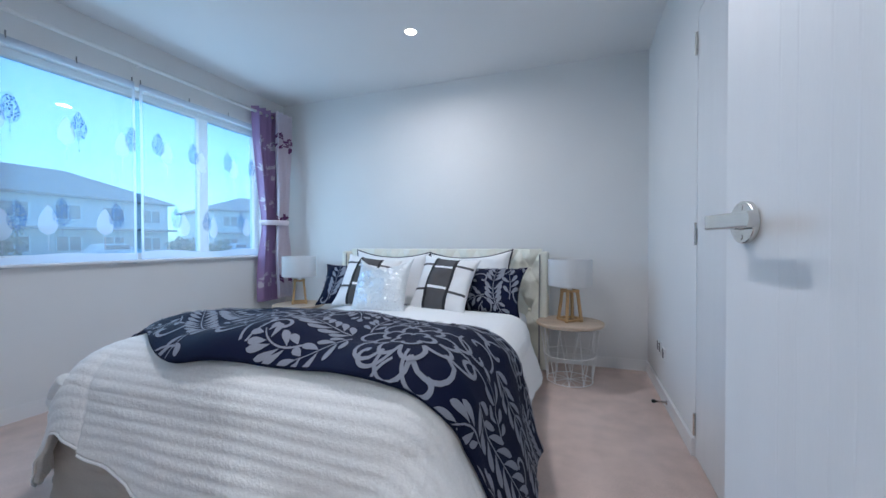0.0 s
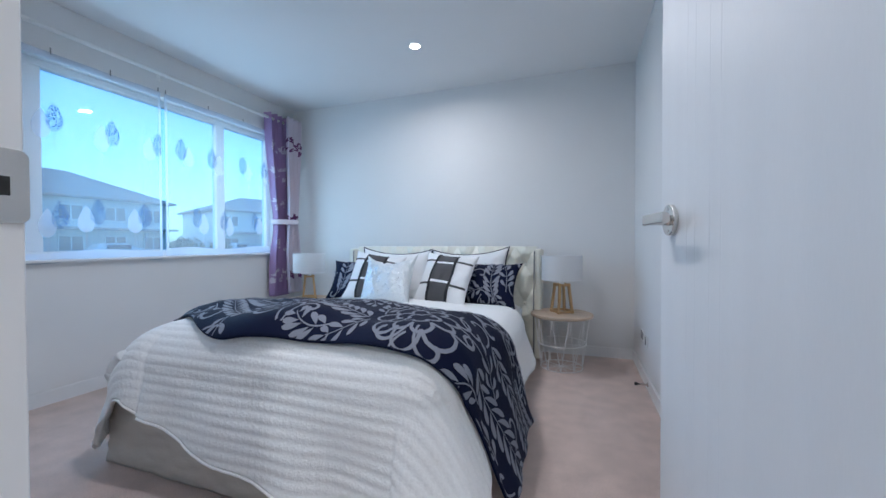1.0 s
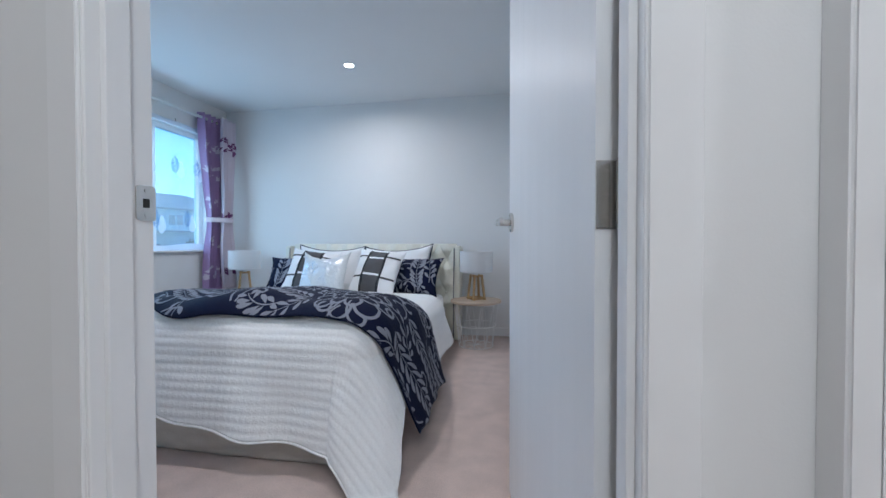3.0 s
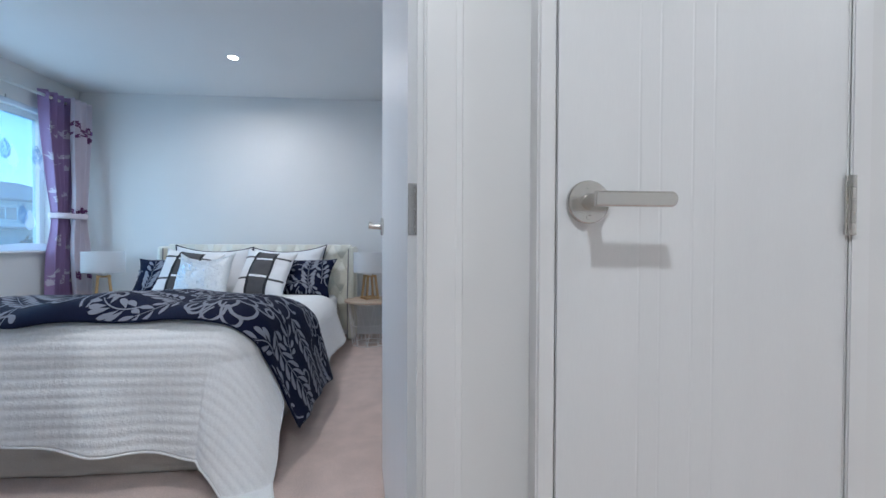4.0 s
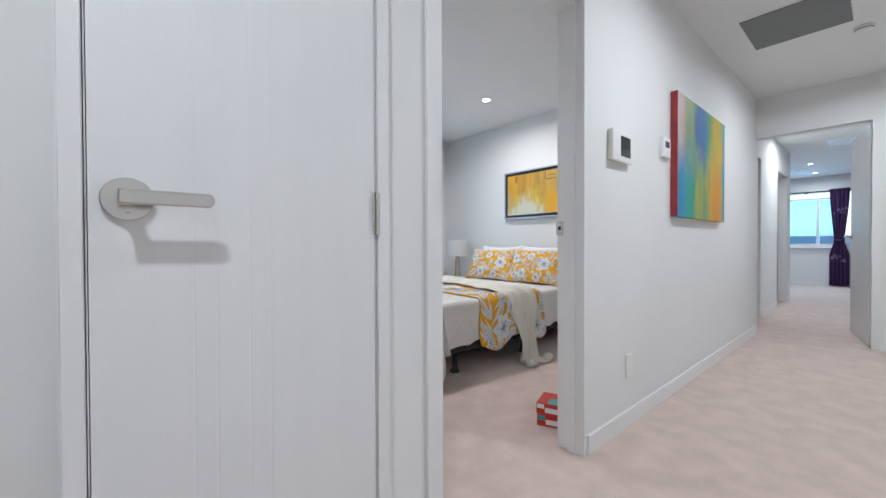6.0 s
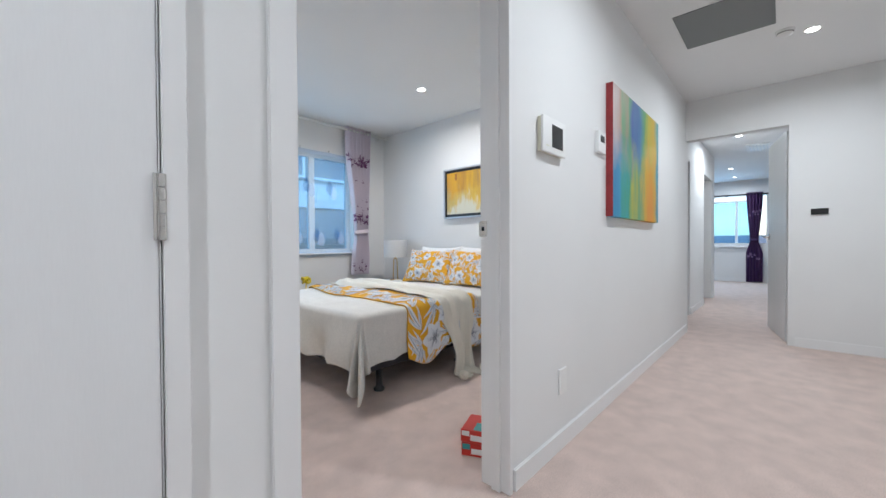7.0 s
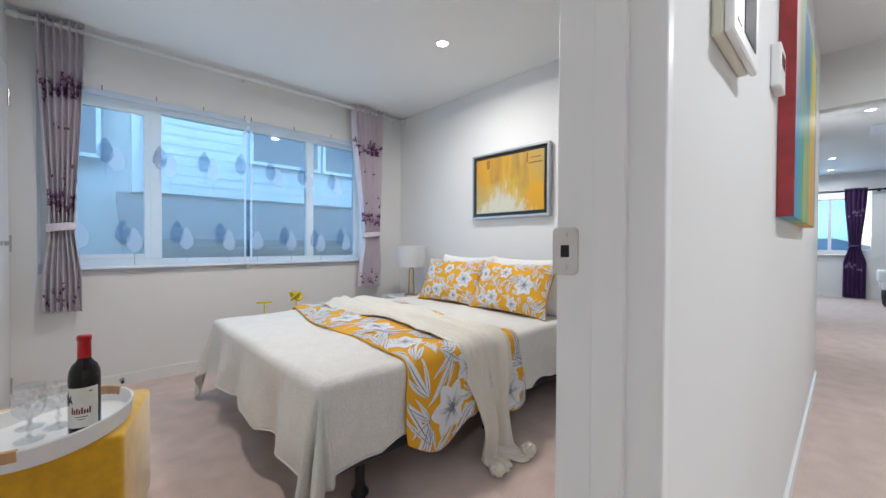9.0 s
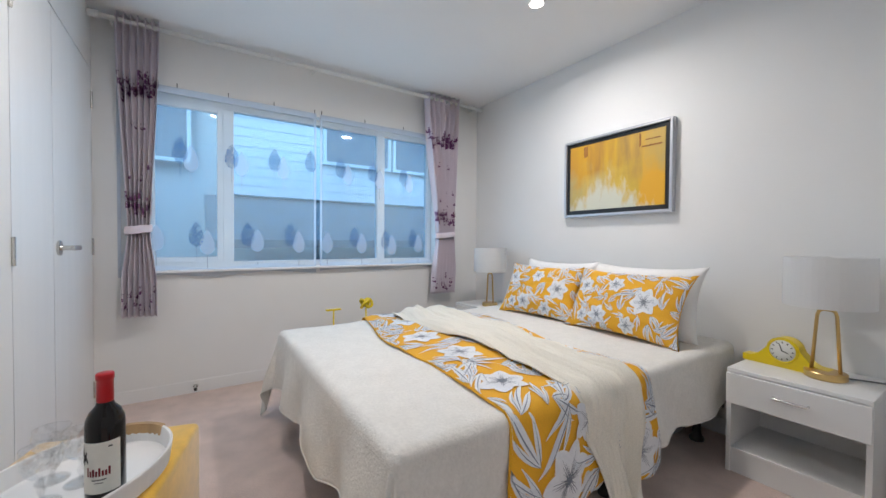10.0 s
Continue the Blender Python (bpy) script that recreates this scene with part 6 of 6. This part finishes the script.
for k, (th, z, ln, lean) in enumerate(((-0.98, 0.124, 0.034, 0.5), (-0.86, 0.116, 0.040, -0.3), (-0.74, 0.112, 0.034, 0.8), (-0.62, 0.112, 0.022, -0.6), (-0.92, 0.106, 0.020, 1.0))):
    part("print_patch", sheet(lambda u, v: ((0.0382 + 0.0001 * k) * math.cos(FACE + th + lean * (v - 0.5) * 0.35 + 0.16 * (u - 0.5) * math.sin(math.pi * (0.1 + 0.8 * v))), (0.0382 + 0.0001 * k) * math.sin(FACE + th + lean * (v - 0.5) * 0.35 + 0.16 * (u - 0.5) * math.sin(math.pi * (0.1 + 0.8 * v))), z - ln / 2 + ln * v), 4, 6), INKLINE, lab)


def goblet(x, y, s=1.0):
    ob = base("wine_goblet", "cut crystal goblet on the tray", "glass", (x, y, 0.4275), 0, "crystal goblets")
    part("foot", lathe([(0.0, 0.0), (0.033, 0.0), (0.034, 0.002), (0.012, 0.006), (0.006, 0.012), (0.0, 0.012)], 28), CRYSTAL, ob, "", True)
    part("stem", lathe([(0.006, 0.010), (0.0045, 0.022), (0.009, 0.033), (0.0045, 0.045), (0.006, 0.062), (0.0, 0.062)], 16), CRYSTAL, ob, "", True)
    bowl, n, rings = bmesh.new(), 20, []
    for m, (r, z) in enumerate(((0.006, 0.061), (0.019, 0.066), (0.029, 0.078), (0.034, 0.090), (0.0365, 0.102), (0.037, 0.114), (0.0365, 0.124), (0.036, 0.134))):
        cut = 0.0016 if 2 <= m <= 5 else 0.0
        rings.append([bowl.verts.new(((r + cut * (-1) ** (i + m)) * math.cos(2 * math.pi * i / n), (r + cut * (-1) ** (i + m)) * math.sin(2 * math.pi * i / n), z)) for i in range(n)])
    for a, b in zip(rings, rings[1:]):
        for i in range(n):
            bowl.faces.new((a[i], a[(i + 1) % n], b[(i + 1) % n]))
            bowl.faces.new((a[i], b[(i + 1) % n], b[i]))
    part("bowl", bowl, CRYSTAL, ob, "diamond-cut bowl")
    part("rim", tube([(0.036 * math.cos(k * math.pi / 14), 0.036 * math.sin(k * math.pi / 14), 0.134) for k in range(28)], 0.0008, 5, closed=True), CRYSTAL, ob)
    return ob


goblet(1.812, 1.595)
goblet(1.868, 1.655)
goblet(1.805, 1.705)

# ---- red boxes inside the second doorway ----
RED = material("red printed carton", (0.55, 0.03, 0.02), 0.4, blotch=0.1, blotch_scale=12)
TEAL = material("teal printed card", (0.05, 0.30, 0.30), 0.45)
for i, (z0, z1, rz, lid) in enumerate(((0.0, 0.058, 24, 0), (0.059, 0.114, 21, 1))):
    ob = base("gift_box", "red and white printed cardboard box on the carpet" if not i else "red printed cardboard box stacked on another", "box", (2.604, 0.384, z0), rz, "red boxes")
    part("carton", box(-0.08, 0.08, -0.075, 0.075, 0.0, z1 - z0, 0.002), RED, ob)
    part("print_bar", box(-0.065, 0.03, -0.0765, -0.0745, 0.012, 0.034), PLASTIC, ob, "white printed bar")
    part("print_bar", box(-0.0815, -0.0795, -0.05, 0.03, 0.012, 0.036), PLASTIC, ob, "white printed bar")
    part("print_bar", box(-0.0815, -0.0795, 0.035, 0.07, 0.03, z1 - z0 - 0.004), PLASTIC if i else TEAL, ob, "printed corner patch")
    part("print_bar", box(-0.0815, -0.0795, -0.068, -0.055, 0.006, 0.05), TEAL, ob, "teal printed bar")
    part("print_patch", box(-0.07, 0.0, -0.06, 0.02, z1 - z0 - 0.001, z1 - z0 + 0.001), TEAL if lid else PLASTIC, ob, "printed patch")

# ---- yellow ornaments behind the bed ----
stand = base("ornament_stand", "slim yellow metal stand with a flat top bar", "ornament", (2.95, 3.12, 0))
part("stem", tube([(0, 0, 0.0), (0, 0, 0.528)], 0.006, 10), LEMON, stand, "", True)
part("top_bar", box(-0.055, 0.055, -0.012, 0.012, 0.528, 0.540, 0.002), LEMON, stand)
part("foot", lathe([(0.0, 0.0), (0.07, 0.0), (0.07, 0.008), (0.0, 0.01)], 24), LEMON, stand)
knot = base("knot_ornament", "yellow woven knot ornament on a slim stand", "ornament", (3.20, 3.12, 0))
part("stem", tube([(0, 0, 0.0), (0, 0, 0.525)], 0.006, 10), LEMON, knot, "", True)
part("foot", lathe([(0.0, 0.0), (0.07, 0.0), (0.07, 0.008), (0.0, 0.01)], 24), LEMON, knot)
part("knot", tube([((0.035 + 0.014 * math.cos(3 * a)) * math.cos(2 * a), (0.035 + 0.014 * math.cos(3 * a)) * math.sin(2 * a) * 0.6, 0.562 + 0.03 * math.sin(3 * a)) for a in [k * 2 * math.pi / 60 for k in range(60)]], 0.011, 8, closed=True), LEMON, knot, "woven yellow knot", True)

# ---- far bedroom ----
DEEP = material("deep purple curtain", (0.065, 0.025, 0.10), 0.6, grain=0.2, scale=60)
rod("curtain_rod", "black curtain rod in the far bedroom", (12.50, 1.7, 2.07), (12.50, -0.50, 2.05), 0.016, BLACK, (0.02, 0.6, 0.97), (0.10, 0, 0))
cf = curtain_fn((12.50, -0.14, 0), (0, 1, 0), (-1, 0, 0), 0.02, 2.10, 1.0, 0.30, 0.16, 0.30, 5, 0.03, 0.0, 6.0)
curtain("curtain", "deep purple curtain tied beside the far window", cf, DEEP, VIOLET, [(1.6, 8, 0.07), (0.6, 8, 0.07)], 0.6, 0.02, 2.10, "window curtains", 1.0, DEEP, oval((12.50, -0.14, 1.0), (0, 1, 0), (1, 0, 0), 0.085, 0.045))
bench = base("bench", "white upholstered bench with a purple cushion and dark legs", "bench", (11.7, -0.78, 0))
part("seat", box(-0.25, 0.25, -0.35, 0.35, 0.28, 0.44, 0.03, 3), COTTON, bench, "white padded seat", True)
part("back_roll", box(-0.25, 0.25, 0.28, 0.38, 0.40, 0.60, 0.03, 3), COTTON, bench, "white padded arm", True)
part("cushion", box(-0.20, 0.20, 0.02, 0.27, 0.43, 0.62, 0.05, 4), DEEP, bench, "purple cushion", True)
for sx in (-0.2, 0.2):
    for sy in (-0.3, 0.3):
        own = lathe([(0.0, 0.0), (0.012, 0.0), (0.022, 0.14), (0.026, 0.28), (0.0, 0.28)], 14)
        bmesh.ops.translate(own, verts=own.verts, vec=(sx, sy, 0))
        part("leg", own, BLACK, bench, "dark turned leg", True)
vent = base("ceiling_vent", "white ceiling air vent in the corridor", "vent", (8.8, -0.35, H))
part("vent_frame", box(-0.28, 0.28, -0.14, 0.14, -0.008, 0.0, 0.003), PLASTIC, vent)
for k in range(6):
    part("slat", box(-0.24, 0.24, -0.11 + k * 0.04, -0.10 + k * 0.04, -0.014, -0.0075), ALU, vent)

# ---- outdoors ----
GRASS = material("winter lawn and paving", (0.10, 0.12, 0.09), 0.95, grain=0.3, scale=3, blotch=0.3, blotch_scale=0.15)
CLAD = material("pale painted cladding", (0.52, 0.53, 0.54), 0.7, blotch=0.05)
BOARD = material("white weatherboard", (0.72, 0.73, 0.75), 0.6, blotch=0.04)
TILE = material("charcoal roof tiles", (0.18, 0.195, 0.215), 0.8, grain=0.25, scale=4)
DARKGLASS = material("dark window glass", (0.10, 0.13, 0.17), 0.1)
BRICK = material("grey-brown brick", (0.26, 0.22, 0.20), 0.8, grain=0.2, scale=12)
GARAGE = material("pale garage door", (0.55, 0.56, 0.57), 0.6)
tagged(part("ground", box(-400, 400, -400, 400, -0.75, -0.45), GRASS), "dim lawn and paving round the house", "ground", "", "structure")


def hip_roof(x0, x1, y0, y1, z, h, over=0.5):
    bm = bmesh.new()
    x0, x1, y0, y1 = x0 - over, x1 + over, y0 - over, y1 + over
    lo = [bm.verts.new(p) for p in ((x0, y0, z), (x1, y0, z), (x1, y1, z), (x0, y1, z))]
    lw = [bm.verts.new(p) for p in ((x0, y0, z - 0.2), (x1, y0, z - 0.2), (x1, y1, z - 0.2), (x0, y1, z - 0.2))]
    dx, dy = x1 - x0, y1 - y0
    if dx > dy:
        a, b = bm.verts.new((x0 + dy / 2, (y0 + y1) / 2, z + h)), bm.verts.new((x1 - dy / 2, (y0 + y1) / 2, z + h))
        fs = ((lo[0], lo[1], b, a), (lo[1], lo[2], b), (lo[2], lo[3], a, b), (lo[3], lo[0], a))
    else:
        a, b = bm.verts.new(((x0 + x1) / 2, y0 + dx / 2, z + h)), bm.verts.new(((x0 + x1) / 2, y1 - dx / 2, z + h))
        fs = ((lo[0], lo[1], a), (lo[1], lo[2], b, a), (lo[2], lo[3], b), (lo[3], lo[0], a, b))
    for f in fs:
        bm.faces.new(f)
    for i in range(4):
        bm.faces.new((lo[i], lw[i], lw[(i + 1) % 4], lo[(i + 1) % 4]))
    bm.faces.new(lw)
    return bm


def street_house(at, rz, w, d, storeys, mat, label, ridge, garage=True):
    """A hipped house with windows on the front, which faces +x before it is turned."""
    ob = base("house", label, "house", at, rz, "houses over the street")
    hh = 2.8 * storeys
    part("wall", box(-d, 0, -w / 2, w / 2, 0, hh), mat, ob)
    part("roof", hip_roof(-d, 0, -w / 2, w / 2, hh + 0.2, ridge), TILE, ob, "charcoal tiled hip roof")
    for f in range(storeys):
        n = int(w / 3.4)
        for i in range(n):
            y = -w / 2 + (i + 0.5) * w / n
            if f == 0 and garage and i in (1, 2):
                continue
            z = 0.9 + 2.8 * f
            part("window", box(0.02, 0.06, y - 0.85, y + 0.85, z, z + 1.2), DARKGLASS, ob, "dark window")
            for yy in (y - 0.89, y, y + 0.89):
                part("window_frame", box(0.02, 0.09, yy - 0.04, yy + 0.04, z - 0.04, z + 1.24), BOARD, ob)
    if garage:
        y = -w / 2 + 2.0 * w / int(w / 3.4)
        part("garage_door", box(0.02, 0.08, y - 2.5, y + 2.5, 0, 2.2), GARAGE, ob, "pale garage door")
    if storeys > 1:
        part("eave_roof", box(0.0, 1.4, -w / 2, w / 2, 2.75, 2.95), TILE, ob, "lower roof edge")
    return ob


street_house((-42, 17.0, -0.45), 0, 24, 12, 2, CLAD, "two-storey pale house with a hipped tile roof across the street", 3.0)
street_house((-40, 42.0, -0.45), -18, 15, 11, 2, CLAD, "two-storey grey house with a hipped tile roof", 2.3)
street_house((-36, 60.0, -0.45), -35, 13, 10, 2, BOARD, "two-storey white house at the street's bend", 1.8, False)
street_house((-40, -10.0, -0.45), 8, 17, 11, 2, BRICK, "two-storey brick house across the street", 2.4)
street_house((70, 6.0, -3.2), 180, 22, 12, 1, CLAD, "low house with a hipped roof seen far off", 2.2)
street_house((66, -22.0, -3.2), 180, 20, 12, 1, BRICK, "low brick house seen far off", 2.2)

# parked car over the road
PAINT = material("silver car paint", (0.60, 0.62, 0.64), 0.3, 0.4)


def car(at, rz, label):
    ob = base("car", label, "car", at, rz, "parked cars")
    prof = [(-2.2, 0.35), (-2.25, 0.75), (-2.05, 0.95), (-1.75, 1.0), (-1.45, 1.45), (0.1, 1.5), (0.85, 1.02), (2.0, 0.9), (2.2, 0.7), (2.2, 0.35)]
    bm = bmesh.new()
    a = [bm.verts.new((-0.88, x, z)) for x, z in prof]
    b = [bm.verts.new((0.88, x, z)) for x, z in prof]
    bm.faces.new(a)
    bm.faces.new(b)
    for i in range(len(prof)):
        bm.faces.new((a[i], a[(i + 1) % len(prof)], b[(i + 1) % len(prof)], b[i]))
    bmesh.ops.bevel(bm, geom=bm.edges[:], offset=0.05, segments=2, affect="EDGES")
    part("body", bm, PAINT, ob, "", True)
    for s in (-1, 1):
        x0, x1 = sorted((s * 0.86, s * 0.89))
        part("side_window", box(x0, x1, -1.4, 0.35, 1.02, 1.36), DARKGLASS, ob, "dark side window")
        for y in (-1.4, 1.4):
            own = lathe([(0.0, -0.1), (0.31, -0.1), (0.33, -0.06), (0.33, 0.06), (0.31, 0.1), (0.0, 0.1)], 24)
            bmesh.ops.transform(own, matrix=Matrix.Translation((s * 0.80, y, 0.33)) @ Matrix.Rotation(radians(90), 4, "Y"), verts=own.verts)
            part("wheel", own, BLACK, ob, "black wheel", True)
    return ob


car((-35.5, 20.5, -0.45), 0, "silver car parked in front of the house")
car((-36.5, 33.0, -0.45), 12, "silver car parked down the street")

# hedge and shrubs along the street
FOLIAGE = material("dark evergreen leaves", (0.045, 0.075, 0.04), 0.8, grain=0.3, scale=20)


def shrub(x, y, r, h, seed, stem=0.0):
    random.seed(seed)
    ob = base("shrub", "dark evergreen shrub by the street", "shrub", (x, y, -0.45), 0, "street shrubs")
    bm = bmesh.new()
    for i in range(420):
        th, ph, q = random.uniform(0, 6.283), math.acos(random.uniform(-1, 1)), random.random() ** 0.4
        c = Vector((r * q * math.sin(ph) * math.cos(th), r * q * math.sin(ph) * math.sin(th), stem + h / 2 + h / 2 * q * math.cos(ph)))
        c *= 1 + 0.15 * noise.noise(c * 2.0)
        rot = Euler((random.uniform(0, 6), random.uniform(0, 6), random.uniform(0, 6))).to_matrix()
        e = r * 0.13
        bm.faces.new([bm.verts.new(c + rot @ Vector(p)) for p in ((-e, 0, 0), (0, -e * 0.5, 0.03), (e, 0, 0), (0, e * 0.5, 0.03))])
    part("crown", bm, FOLIAGE, ob, "dark leaves")
    part("trunk", tube([(0, 0, 0), (0.03, 0, stem + h * 0.4)], 0.06, 8), BRICK, ob)
    return ob


for i, (x, y, r, h, st) in enumerate(((-36, 10.5, 1.6, 2.0, 0), (-36.5, 14.0, 1.4, 3.2, 0), (-36, 26.5, 1.5, 2.2, 0), (-35, 38, 1.5, 2.2, 0), (-34, 44, 1.6, 4.2, 0.6), (-33, 48, 1.6, 2.0, 0), (-35, 29.5, 1.2, 1.8, 0))):
    shrub(x, y, r, h, 50 + i, st)

# the neighbour's house beyond the second bedroom's window
nb = base("house", "neighbouring white weatherboard house close to the window", "house", (0, 0, 0), 0)
nw = part("wall", box(2.45, 9.5, 6.75, 7.0, 1.72, 5.2), BOARD, nb, "white weatherboard wall")
for k in range(24):
    z = 1.72 + k * 0.145
    own = bmesh.new()
    f = [own.verts.new(p) for p in ((2.46, 6.728, z), (9.5, 6.728, z), (9.5, 6.745, z + 0.15), (2.46, 6.745, z + 0.15), (2.46, 6.749, z), (9.5, 6.749, z))]
    own.faces.new((f[0], f[1], f[2], f[3]))
    own.faces.new((f[0], f[1], f[5], f[4]))
    part("weatherboard", own, BOARD, nw)
part("corner_board", box(2.36, 2.45, 6.68, 7.0, 1.70, 5.2), BOARD, nb)
part("wall_low", box(-4.0, 11.0, 6.86, 7.2, -0.45, 1.72), CLAD, nb, "grey painted lower wall")
part("wall_left", box(-4.0, 2.36, 6.86, 7.1, 1.72, 5.2), CLAD, nb, "grey painted wall in shade")
for x0, x1, z0, z1 in ((3.9, 5.0, 2.35, 3.6), (5.15, 6.3, 2.35, 3.6), (0.6, 2.0, 2.15, 3.6)):
    wd = part("window", box(x0, x1, 6.64, 6.70, z0, z1), DARKGLASS, nb, "dark window")
    for a, b, c, d in ((x0 - 0.05, x0, z0 - 0.05, z1 + 0.05), (x1, x1 + 0.05, z0 - 0.05, z1 + 0.05), (x0, x1, z0 - 0.05, z0), (x0, x1, z1, z1 + 0.05)):
        part("window_frame", box(a, b, 6.62, 6.71, c, d), BOARD, wd)
bm = bmesh.new()
q = [bm.verts.new(p) for p in ((2.2, 5.6, 1.05), (11, 5.6, 1.05), (11, 6.84, 1.70), (2.2, 6.84, 1.70), (2.2, 5.6, 0.95), (11, 5.6, 0.95), (11, 6.84, 1.6), (2.2, 6.84, 1.6))]
for f in ((0, 1, 2, 3), (4, 7, 6, 5), (0, 4, 5, 1), (3, 2, 6, 7), (0, 3, 7, 4), (1, 5, 6, 2)):
    bm.faces.new([q[i] for i in f])
part("lean_to_roof", bm, TILE, nb, "grey lean-to roof")
part("roof", hip_roof(-4, 11, 6.9, 16, 5.4, 2.5), TILE, nb, "charcoal tiled roof")
